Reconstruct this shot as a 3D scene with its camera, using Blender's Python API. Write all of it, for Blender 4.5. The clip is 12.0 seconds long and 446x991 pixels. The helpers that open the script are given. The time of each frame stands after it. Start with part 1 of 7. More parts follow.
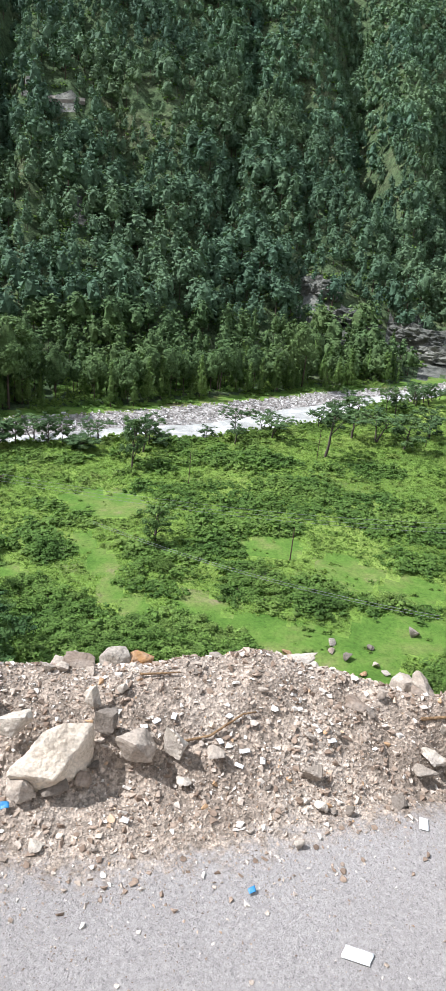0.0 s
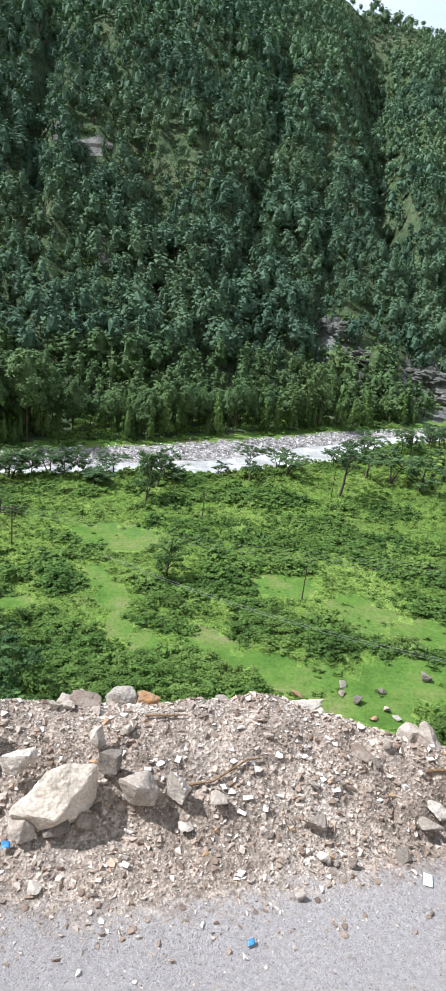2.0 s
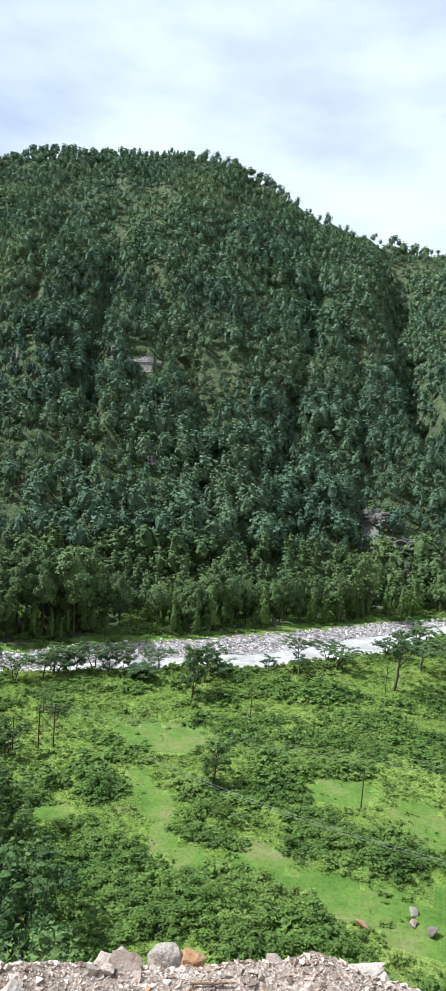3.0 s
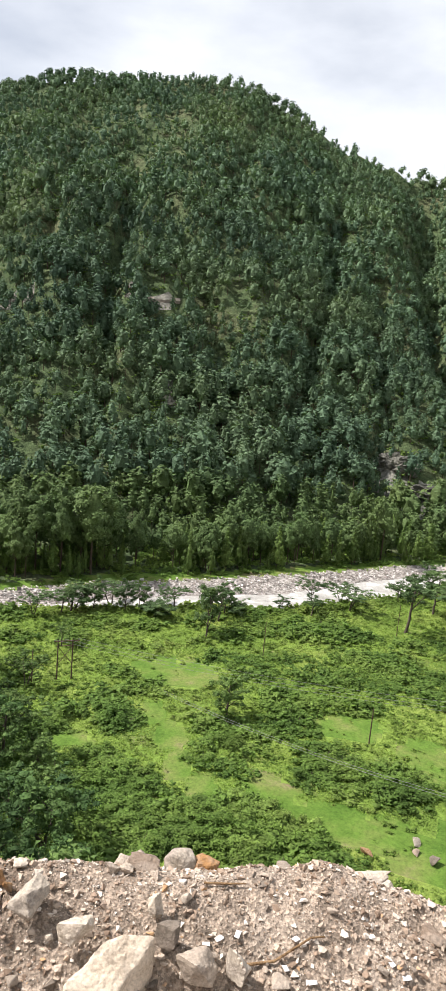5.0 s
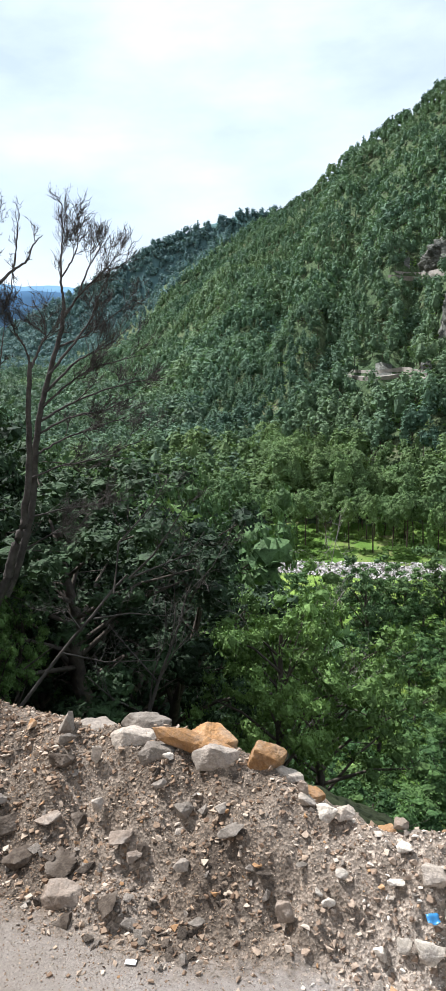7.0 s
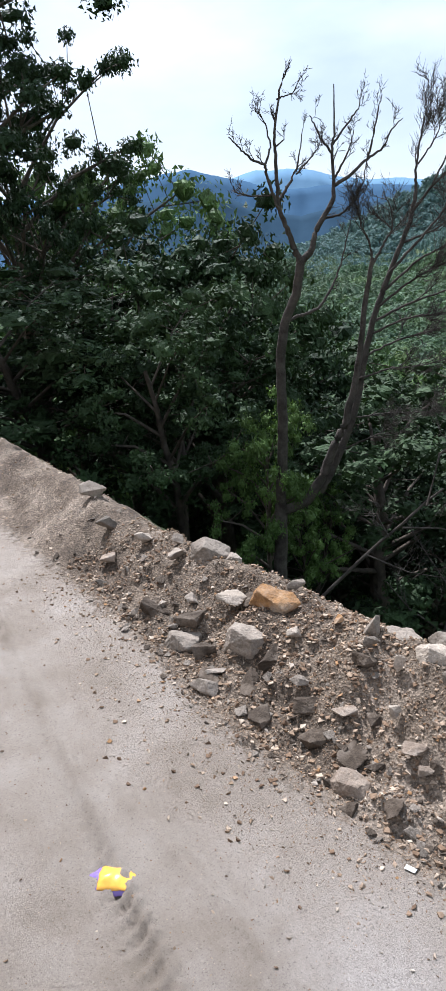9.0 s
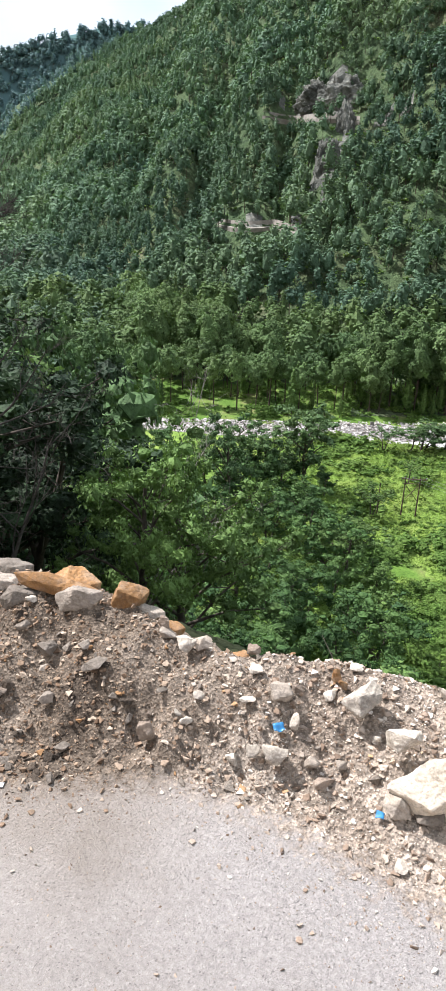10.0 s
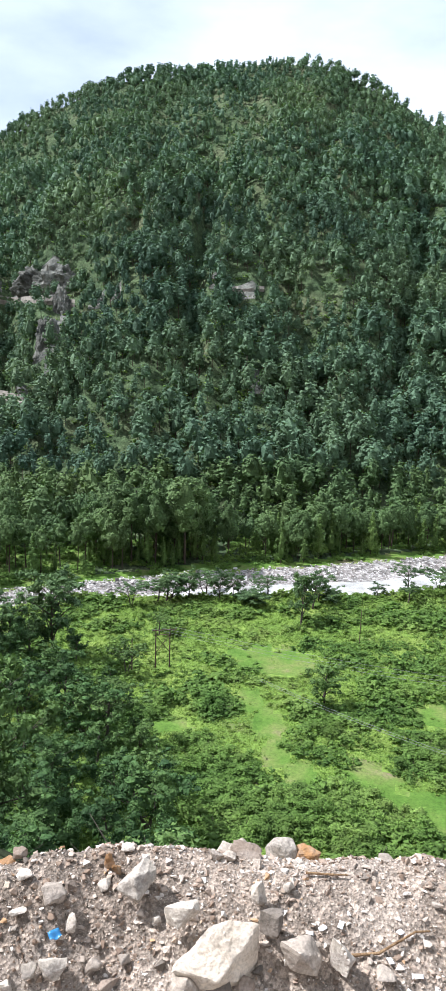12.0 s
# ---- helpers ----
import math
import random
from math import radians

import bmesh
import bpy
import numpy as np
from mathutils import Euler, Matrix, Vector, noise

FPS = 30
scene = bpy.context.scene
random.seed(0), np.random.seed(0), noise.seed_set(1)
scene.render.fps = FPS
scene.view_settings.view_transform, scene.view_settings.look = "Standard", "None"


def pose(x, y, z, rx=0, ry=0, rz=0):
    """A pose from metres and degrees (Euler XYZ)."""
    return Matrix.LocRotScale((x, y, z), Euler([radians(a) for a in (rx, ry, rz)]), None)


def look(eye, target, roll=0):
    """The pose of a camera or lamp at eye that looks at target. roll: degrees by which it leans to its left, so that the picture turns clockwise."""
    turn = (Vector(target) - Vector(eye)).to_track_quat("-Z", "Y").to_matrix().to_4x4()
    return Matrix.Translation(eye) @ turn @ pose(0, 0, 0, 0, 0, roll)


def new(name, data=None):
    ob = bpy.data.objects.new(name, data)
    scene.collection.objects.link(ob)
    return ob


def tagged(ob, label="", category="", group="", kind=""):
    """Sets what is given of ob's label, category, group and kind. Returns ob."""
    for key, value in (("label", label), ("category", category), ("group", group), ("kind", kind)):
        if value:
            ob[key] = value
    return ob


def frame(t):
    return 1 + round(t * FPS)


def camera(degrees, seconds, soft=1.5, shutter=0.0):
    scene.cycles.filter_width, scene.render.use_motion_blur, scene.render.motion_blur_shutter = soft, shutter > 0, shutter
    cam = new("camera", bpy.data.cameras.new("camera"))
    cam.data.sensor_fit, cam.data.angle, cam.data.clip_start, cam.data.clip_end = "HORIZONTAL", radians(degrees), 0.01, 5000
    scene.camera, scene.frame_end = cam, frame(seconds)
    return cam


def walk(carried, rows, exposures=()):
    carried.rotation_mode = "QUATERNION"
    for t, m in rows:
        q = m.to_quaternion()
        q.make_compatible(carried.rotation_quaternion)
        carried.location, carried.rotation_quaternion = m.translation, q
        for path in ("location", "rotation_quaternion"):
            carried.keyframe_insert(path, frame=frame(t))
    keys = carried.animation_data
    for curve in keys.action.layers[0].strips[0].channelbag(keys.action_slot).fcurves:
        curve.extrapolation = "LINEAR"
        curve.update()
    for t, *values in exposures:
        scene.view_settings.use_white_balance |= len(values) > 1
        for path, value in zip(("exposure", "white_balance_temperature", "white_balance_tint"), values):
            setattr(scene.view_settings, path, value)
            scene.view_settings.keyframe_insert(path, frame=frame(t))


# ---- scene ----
cam = camera(34.81, 12.0, 1.55)
# seconds, eye x, y, z, heading (degrees to the right of +y), elevation, roll
PATH = (
    (0.0, 0.039, 0.021, 1.538, 8.43, -23.52, 5.80),
    (0.5, 0.044, 0.010, 1.538, 9.01, -23.54, 5.16),
    (1.0, 0.050, 0.008, 1.527, 10.43, -26.10, 5.62),
    (1.5, 0.043, 0.013, 1.522, 11.08, -26.97, 8.09),
    (2.0, 0.042, 0.003, 1.569, 6.91, -20.72, 6.81),
    (2.2, 0.042, -0.031, 1.621, 5.95, -15.55, 5.54),
    (2.5, 0.041, -0.081, 1.688, 4.18, -10.03, 4.38),
    (3.0, 0.037, -0.047, 1.708, 1.65, -5.77, 4.40),
    (3.2, 0.036, -0.048, 1.701, -0.33, -3.87, 3.43),
    (3.7, 0.035, -0.050, 1.700, -2.00, -2.60, 4.00),
    (4.3, 0.030, -0.060, 1.680, -1.00, -6.80, 4.90),
    (4.8, 0.029, -0.062, 1.667, 0.25, -10.01, 5.29),
    (5.0, 0.030, -0.068, 1.666, 0.70, -10.57, 5.24),
    (5.5, 0.035, -0.064, 1.655, 0.65, -12.44, 3.11),
    (5.8, 0.029, -0.103, 1.681, -5.10, -13.50, 4.52),
    (6.0, 0.023, -0.078, 1.668, -10.08, -14.46, 4.06),
    (6.2, 0.012, -0.056, 1.655, -14.80, -15.25, 4.00),
    (6.5, 0.000, -0.040, 1.645, -24.33, -15.95, 3.59),
    (6.7, 0.002, -0.025, 1.637, -28.25, -14.50, 1.57),
    (7.0, 0.006, 0.014, 1.623, -38.83, -13.53, -3.08),
    (7.5, 0.000, 0.079, 1.595, -53.30, -12.73, -8.66),
    (7.7, -0.033, 0.076, 1.588, -55.68, -12.55, -8.06),
    (8.1, -0.055, 0.060, 1.590, -61.00, -14.00, -7.00),
    (8.6, -0.075, 0.030, 1.600, -65.50, -17.50, -5.00),
    (9.0, -0.085, 0.010, 1.605, -65.00, -19.80, -3.20),
    (9.3, -0.083, 0.003, 1.609, -58.56, -21.39, -2.29),
    (9.5, -0.063, 0.014, 1.617, -51.48, -23.19, -0.85),
    (9.8, 0.012, 0.017, 1.607, -36.76, -24.45, 1.73),
    (10.0, -0.001, 0.028, 1.578, -27.58, -25.21, 1.33),
    (10.3, 0.010, 0.010, 1.595, -18.50, -24.97, 3.03),
    (10.5, 0.022, -0.013, 1.617, -12.97, -24.91, 3.99),
    (10.7, 0.029, -0.035, 1.640, -9.60, -20.80, 3.28),
    (11.0, 0.032, -0.059, 1.666, -7.37, -15.92, 1.89),
    (11.5, 0.030, -0.069, 1.678, -6.09, -12.85, 2.46),
    (12.0, 0.031, -0.080, 1.687, -6.64, -11.94, 1.98),
)


def walker(t, x, y, z, heading, lift, roll):
    a, e = radians(heading), radians(lift)
    way = Vector((math.sin(a) * math.cos(e), math.cos(a) * math.cos(e), math.sin(e)))
    eye = Vector((x, y, z))
    return t, look(eye, eye + way, roll)


EXPOSURES = ((0.0, 0.73, 5840, 12), (1.0, 0.65, 5890, 13), (2.5, 0.69, 5640, 11), (4.8, 0.71, 6640, 15), (5.5, 0.71, 6640, 15), (6.0, 0.89, 6340, 13), (6.5, 0.95, 6390, 13), (7.0, 0.93, 5940, 11), (7.5, 0.77, 5620, 10), (9.5, 0.87, 5920, 14), (10.2, 1.08, 6090, 13), (11.0, 1.22, 5740, 12), (11.5, 1.09, 5790, 13), (12.0, 0.91, 5790, 13))
walk(cam, [walker(*row) for row in PATH], EXPOSURES)

# ---- sky and sun ----
SUN_AZ, SUN_EL = -84.0, 52.0
sun = new("sun", bpy.data.lights.new("sun", "SUN"))
sun.data.energy, sun.data.angle, sun.data.color = 5.0, radians(0.6), (1.0, 0.96, 0.9)
_a, _e = radians(SUN_AZ), radians(SUN_EL)
SUN_WAY = Vector((math.sin(_a) * math.cos(_e), math.cos(_a) * math.cos(_e), math.sin(_e)))
sun.matrix_world = look(SUN_WAY * 50, (0, 0, 0))

world = bpy.data.worlds.new("world")
scene.world = world
world.use_nodes = True
wn, wl = world.node_tree.nodes, world.node_tree.links
wn.clear()
w_out = wn.new("ShaderNodeOutputWorld")
w_bg = wn.new("ShaderNodeBackground")
w_sky = wn.new("ShaderNodeTexSky")
w_sky.sky_type, w_sky.sun_disc = "NISHITA", False
w_sky.sun_elevation, w_sky.sun_rotation = radians(SUN_EL), radians(SUN_AZ)
w_co = wn.new("ShaderNodeTexCoord")
w_map = wn.new("ShaderNodeMapping")
w_map.inputs["Scale"].default_value = (1.0, 1.0, 2.6)
w_noise = wn.new("ShaderNodeTexNoise")
w_noise.inputs["Scale"].default_value = 2.3
w_noise.inputs["Detail"].default_value = 7.0
w_noise.inputs["Roughness"].default_value = 0.52
w_ramp = wn.new("ShaderNodeValToRGB")
w_ramp.color_ramp.elements[0].position, w_ramp.color_ramp.elements[1].position = 0.36, 0.62
w_ramp.color_ramp.elements[0].color = (0.45, 0.45, 0.45, 1)
w_ramp.color_ramp.elements[1].color = (0.95, 0.95, 0.95, 1)
w_mix = wn.new("ShaderNodeMixRGB")
w_mix.inputs["Color2"].default_value = (11.0, 11.9, 12.6, 1)
w_bg.inputs["Strength"].default_value = 0.058
wl.new(w_co.outputs["Generated"], w_map.inputs["Vector"])
wl.new(w_map.outputs["Vector"], w_noise.inputs["Vector"])
wl.new(w_noise.outputs["Fac"], w_ramp.inputs["Fac"])
wl.new(w_ramp.outputs["Color"], w_mix.inputs["Fac"])
wl.new(w_sky.outputs["Color"], w_mix.inputs["Color1"])
wl.new(w_mix.outputs["Color"], w_bg.inputs["Color"])
wl.new(w_bg.outputs["Background"], w_out.inputs["Surface"])

# ---- materials ----


class Mat:
    """A node material with short ways to noise, ramps and mixes."""

    def __init__(self, name, rough=0.85, spec=0.3):
        self.m = bpy.data.materials.new(name)
        self.m.use_nodes = True
        self.t = self.m.node_tree
        self.b = self.t.nodes["Principled BSDF"]
        self.b.inputs["Roughness"].default_value = rough
        self.b.inputs["Specular IOR Level"].default_value = spec
        self.geo = self.t.nodes.new("ShaderNodeNewGeometry")
        self.obj = self.t.nodes.new("ShaderNodeObjectInfo")
        self.pos = self.geo.outputs["Position"]

    def local(self):
        self.pos = self.t.nodes.new("ShaderNodeTexCoord").outputs["Object"]
        return self

    def link(self, a, b):
        self.t.links.new(a, b)

    def noise(self, scale, detail=4.0, rough=0.55):
        n = self.t.nodes.new("ShaderNodeTexNoise")
        n.inputs["Scale"].default_value, n.inputs["Detail"].default_value = scale, detail
        n.inputs["Roughness"].default_value = rough
        self.link(self.pos, n.inputs["Vector"])
        return n.outputs["Fac"]

    def cells(self, scale, out="Color"):
        n = self.t.nodes.new("ShaderNodeTexVoronoi")
        n.inputs["Scale"].default_value = scale
        self.link(self.pos, n.inputs["Vector"])
        return n.outputs[out]

    def ramp(self, fac, *stops):
        n = self.t.nodes.new("ShaderNodeValToRGB")
        els = n.color_ramp.elements
        while len(els) < len(stops):
            els.new(0.5)
        for e, (p, c) in zip(els, stops):
            e.position, e.color = p, (*c, 1) if len(c) == 3 else c
        self.link(fac, n.inputs["Fac"])
        return n.outputs["Color"]

    def mix(self, fac, a, b, kind="MIX"):
        n = self.t.nodes.new("ShaderNodeMixRGB")
        n.blend_type = kind
        for s, v in zip(("Fac", "Color1", "Color2"), (fac, a, b)):
            if isinstance(v, (int, float)):
                n.inputs[s].default_value = v
            elif isinstance(v, tuple):
                n.inputs[s].default_value = (*v, 1)
            else:
                self.link(v, n.inputs[s])
        return n.outputs["Color"]

    def color(self, c):
        if isinstance(c, tuple):
            self.b.inputs["Base Color"].default_value = (*c, 1)
        else:
            self.link(c, self.b.inputs["Base Color"])
        return self

    def bump(self, h, strength=0.5, dist=0.01):
        n = self.t.nodes.new("ShaderNodeBump")
        n.inputs["Strength"].default_value, n.inputs["Distance"].default_value = strength, dist
        self.link(h, n.inputs["Height"])
        self.link(n.outputs["Normal"], self.b.inputs["Normal"])
        return self


def grey(v):
    return (v, v, v)


def muddy(k):
    """How muddy the roadside is: towards -x the fresh slide left wet brown silt."""
    sx = k.t.nodes.new("ShaderNodeSeparateXYZ")
    k.link(k.pos, sx.inputs["Vector"])
    add = k.t.nodes.new("ShaderNodeMath")
    add.operation = "MULTIPLY_ADD"
    k.link(k.noise(1.1, 5, 0.6), add.inputs[0])
    add.inputs[1].default_value = 1.6
    k.link(sx.outputs["X"], add.inputs[2])
    scale = k.t.nodes.new("ShaderNodeMapRange")
    k.link(add.outputs[0], scale.inputs["Value"])
    scale.inputs["From Min"].default_value, scale.inputs["From Max"].default_value = 0.45, -0.45
    return scale.outputs["Result"]


def roadside():
    """Worn asphalt, with broken stone and silt lying on it where the slide's dirt reaches."""
    k = Mat("roadside", 0.9, 0.22)
    big = k.ramp(k.noise(0.9, 5), (0.3, (0.37, 0.338, 0.315)), (0.7, (0.458, 0.423, 0.398)))
    fine = k.ramp(k.noise(330, 4, 0.8), (0.3, grey(0.6)), (0.46, grey(0.97)), (0.62, grey(1.05)), (0.75, grey(1.25)))
    grit = k.ramp(k.noise(70, 5, 0.75), (0.3, grey(0.75)), (0.65, grey(1.12)))
    chip = k.ramp(k.cells(270), (0.05, grey(0.45)), (0.22, grey(0.93)), (0.8, grey(1.03)), (0.96, grey(1.25)))
    fine = k.mix(0.8, fine, chip, "MULTIPLY")
    c = k.mix(1.0, k.mix(1.0, big, fine, "MULTIPLY"), grit, "MULTIPLY")
    silt = k.ramp(k.noise(2.2, 7, 0.65), (0.34, (0.215, 0.177, 0.14)), (0.5, (0.28, 0.238, 0.198)), (0.66, (0.335, 0.293, 0.252)))
    silt = k.mix(0.75, silt, fine, "MULTIPLY")
    mud = muddy(k)
    c = k.mix(mud, c, silt)
    dirt = k.ramp(k.noise(2.6, 6), (0.3, (0.208, 0.164, 0.126)), (0.5, (0.332, 0.27, 0.213)), (0.72, (0.48, 0.412, 0.342)))
    wet = k.ramp(k.noise(3.1, 6), (0.3, (0.06, 0.044, 0.032)), (0.5, (0.14, 0.108, 0.08)), (0.72, (0.26, 0.21, 0.165)))
    dirt = k.mix(mud, dirt, wet)
    chips = k.ramp(k.noise(120, 5, 0.8), (0.3, grey(0.4)), (0.48, grey(0.95)), (0.7, grey(1.5)))
    dirt = k.mix(1.0, dirt, chips, "MULTIPLY")
    dirt = k.mix(1.0, dirt, k.ramp(k.noise(33, 4, 0.7), (0.3, grey(0.7)), (0.65, grey(1.2))), "MULTIPLY")
    dirt = k.mix(0.85, dirt, k.ramp(k.cells(105), (0.05, grey(0.5)), (0.45, grey(0.92)), (0.75, grey(1.2)), (0.95, grey(1.75))), "MULTIPLY")
    dirt = k.mix(0.7, dirt, k.ramp(k.cells(48), (0.1, grey(0.7)), (0.5, grey(0.98)), (0.9, grey(1.3))), "MULTIPLY")
    at = k.t.nodes.new("ShaderNodeAttribute")
    at.attribute_name = "rubble"
    add = k.t.nodes.new("ShaderNodeMath")
    add.operation = "MULTIPLY_ADD"
    k.link(k.noise(24, 6, 0.75), add.inputs[0])
    add.inputs[1].default_value = 0.9
    k.link(at.outputs["Fac"], add.inputs[2])
    loose = k.ramp(add.outputs[0], (0.78, grey(0)), (1.0, grey(1)))
    c = k.mix(loose, c, dirt)
    even = k.noise(90, 8, 0.82)
    rise = k.mix(loose, even, k.mix(0.5, even, k.cells(105, "Distance")))
    return k.color(c).bump(rise, 0.9, 0.014).m


# slope earth, darkened: the shade under its trees is put into the colour
def earth():
    k = Mat("earth", 0.95, 0.1)
    c = k.ramp(k.noise(0.35, 6), (0.3, (0.016, 0.02, 0.01)), (0.55, (0.03, 0.036, 0.016)), (0.75, (0.06, 0.055, 0.035)))
    return k.color(c).bump(k.noise(3, 5), 0.8, 0.2).m


def meadow():
    k = Mat("meadow", 0.9, 0.15)
    a = k.ramp(k.noise(0.06, 5), (0.3, (0.1, 0.17, 0.03)), (0.5, (0.15, 0.235, 0.042)), (0.72, (0.22, 0.28, 0.065)))
    b = k.ramp(k.noise(0.9, 8, 0.8), (0.32, grey(0.4)), (0.6, grey(1.2)))
    bare = k.ramp(k.noise(0.13, 6, 0.6), (0.6, grey(0)), (0.75, grey(0.8)))
    c = k.mix(bare, k.mix(1.0, a, b, "MULTIPLY"), (0.2, 0.2, 0.09))
    return k.color(c).bump(k.noise(4, 5, 0.7), 0.9, 0.25).m


def lawn():
    k = Mat("short_grass", 0.9, 0.15)
    a = k.ramp(k.noise(0.12, 6, 0.6), (0.3, (0.062, 0.128, 0.018)), (0.48, (0.094, 0.168, 0.027)), (0.6, (0.138, 0.18, 0.046)), (0.7, (0.21, 0.18, 0.1)))
    b = k.ramp(k.noise(1.6, 8, 0.85), (0.32, grey(0.45)), (0.5, grey(0.95)), (0.65, grey(1.25)))
    return k.color(k.mix(1.0, a, b, "MULTIPLY")).bump(k.noise(3, 6, 0.75), 0.8, 0.15).m


def riverbed():
    k = Mat("river_shingle", 0.85, 0.25)
    c = k.ramp(k.cells(1.3), (0.1, (0.16, 0.145, 0.13)), (0.5, (0.3, 0.278, 0.255)), (0.9, (0.48, 0.46, 0.43)))
    c = k.mix(1.0, c, k.ramp(k.noise(0.25, 5), (0.3, grey(0.55)), (0.7, grey(1.2))), "MULTIPLY")
    return k.color(c).bump(k.cells(1.3, "Distance"), 1.0, 0.5).m


def forest_floor():
    k = Mat("forest_floor", 0.95, 0.1)
    c = k.ramp(k.noise(0.03, 7, 0.62), (0.3, (0.045, 0.075, 0.035)), (0.52, (0.075, 0.11, 0.05)), (0.74, (0.13, 0.135, 0.075)))
    c = k.mix(1.0, c, k.ramp(k.noise(0.35, 7, 0.8), (0.34, grey(0.35)), (0.5, grey(0.9)), (0.64, grey(1.5))), "MULTIPLY")
    return k.color(c).bump(k.noise(0.3, 6, 0.7), 1.0, 2.0).m


def cliff_rock():
    k = Mat("cliff_rock", 0.9, 0.2)
    c = k.ramp(k.noise(0.09, 8, 0.7), (0.36, (0.048, 0.052, 0.044)), (0.52, (0.165, 0.168, 0.145)), (0.68, (0.33, 0.325, 0.28)))
    return k.color(c).bump(k.noise(0.25, 8, 0.75), 1.0, 3.0).m


def stone(name, lo, mid, hi, stain=(0.42, 0.22, 0.08), stain_at=0.64, dust=0.8):
    k = Mat(name, 0.88, 0.25).local()
    c = k.ramp(k.noise(9, 7, 0.62), (0.28, lo), (0.5, mid), (0.75, hi))
    rust = k.ramp(k.noise(5.5, 5, 0.6), (stain_at, grey(0)), (stain_at + 0.14, grey(0.75)))
    c = k.mix(rust, c, stain)
    c = k.mix(k.ramp(k.noise(12, 7, 0.75), (0.44, grey(0)), (0.62, grey(dust))), c, (0.23, 0.192, 0.158))
    speck = k.ramp(k.noise(120, 3, 0.7), (0.3, grey(0.72)), (0.6, grey(1.12)))
    c = k.mix(1.0, c, speck, "MULTIPLY")
    tone = k.ramp(k.obj.outputs["Random"], (0.0, grey(0.72)), (0.5, grey(1.0)), (1.0, grey(1.18)))
    return k.color(k.mix(1.0, c, tone, "MULTIPLY")).bump(k.noise(55, 7, 0.7), 0.7, 0.006).m


def pebbles():
    k = Mat("pebbles", 0.88, 0.2)
    c = k.ramp(k.geo.outputs["Random Per Island"], (0.0, (0.158, 0.112, 0.081)), (0.3, (0.288, 0.214, 0.158)),
               (0.55, (0.382, 0.308, 0.242)), (0.78, (0.508, 0.44, 0.37)), (0.94, (0.68, 0.635, 0.57)), (0.985, (0.42, 0.27, 0.15)))
    c = k.mix(1.0, c, k.ramp(k.noise(90, 4), (0.3, grey(0.7)), (0.7, grey(1.2))), "MULTIPLY")
    c = k.mix(1.0, c, k.ramp(muddy(k), (0.0, grey(1.0)), (1.0, (0.66, 0.58, 0.5))), "MULTIPLY")
    return k.color(c).bump(k.noise(150, 4), 0.4, 0.004).m


def foliage(name, dark, mid, light, patch=0.05, glow=0.25, tuft=0.0):
    k = Mat(name, 0.75, 0.2)
    c = k.ramp(k.noise(patch, 3), (0.32, dark), (0.5, mid), (0.68, light))
    leaf = k.ramp(k.geo.outputs["Random Per Island"], (0.0, grey(0.8)), (0.6, grey(1.0)), (1.0, grey(1.2)))
    c = k.mix(1.0, c, leaf, "MULTIPLY")
    each = k.ramp(k.obj.outputs["Random"], (0.0, grey(0.8)), (1.0, grey(1.2)))
    c = k.mix(1.0, c, each, "MULTIPLY")
    if tuft:
        fine = k.noise(tuft, 4, 0.7)
        # low spots between tufts are darkened: their shade is put into the colour
        c = k.mix(1.0, c, k.ramp(fine, (0.33, grey(0.55)), (0.52, grey(1.0)), (0.68, grey(1.35))), "MULTIPLY")
        k.bump(fine, 0.7, 0.5 / tuft)
    k.color(c)
    tr = k.t.nodes.new("ShaderNodeBsdfTranslucent")
    k.link(k.mix(1.0, c, (1.15, 1.25, 0.6), "MULTIPLY"), tr.inputs["Color"])
    ms = k.t.nodes.new("ShaderNodeMixShader")
    ms.inputs["Fac"].default_value = glow
    k.link(k.b.outputs["BSDF"], ms.inputs[1])
    k.link(tr.outputs["BSDF"], ms.inputs[2])
    k.link(ms.outputs["Shader"], k.t.nodes["Material Output"].inputs["Surface"])
    return k.m


def bark(name, lo, hi, scale=6.0):
    k = Mat(name, 0.92, 0.15)
    c = k.ramp(k.noise(scale, 6, 0.65), (0.3, lo), (0.7, hi))
    return k.color(c).bump(k.noise(scale * 4, 5, 0.7), 0.8, 0.02).m


def plain(name, c, rough=0.6, spec=0.4, worn=25.0):
    k = Mat(name, rough, spec).local()
    c2 = tuple(v * 0.8 for v in c)
    return k.color(k.ramp(k.noise(worn, 4), (0.35, c2), (0.6, c))).m


def rapids():
    k = Mat("river_water", 0.35, 0.5)
    foam = k.ramp(k.noise(0.22, 8, 0.68), (0.36, (0.28, 0.275, 0.255)), (0.5, (0.42, 0.415, 0.39)), (0.6, (0.66, 0.66, 0.645)))
    return k.color(foam).bump(k.noise(0.8, 7, 0.7), 0.9, 0.7).m


# far land: the blue of the air's haze is put into the base colour
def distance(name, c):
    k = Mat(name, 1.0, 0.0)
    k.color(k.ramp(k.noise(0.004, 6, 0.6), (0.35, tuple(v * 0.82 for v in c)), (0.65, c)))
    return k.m


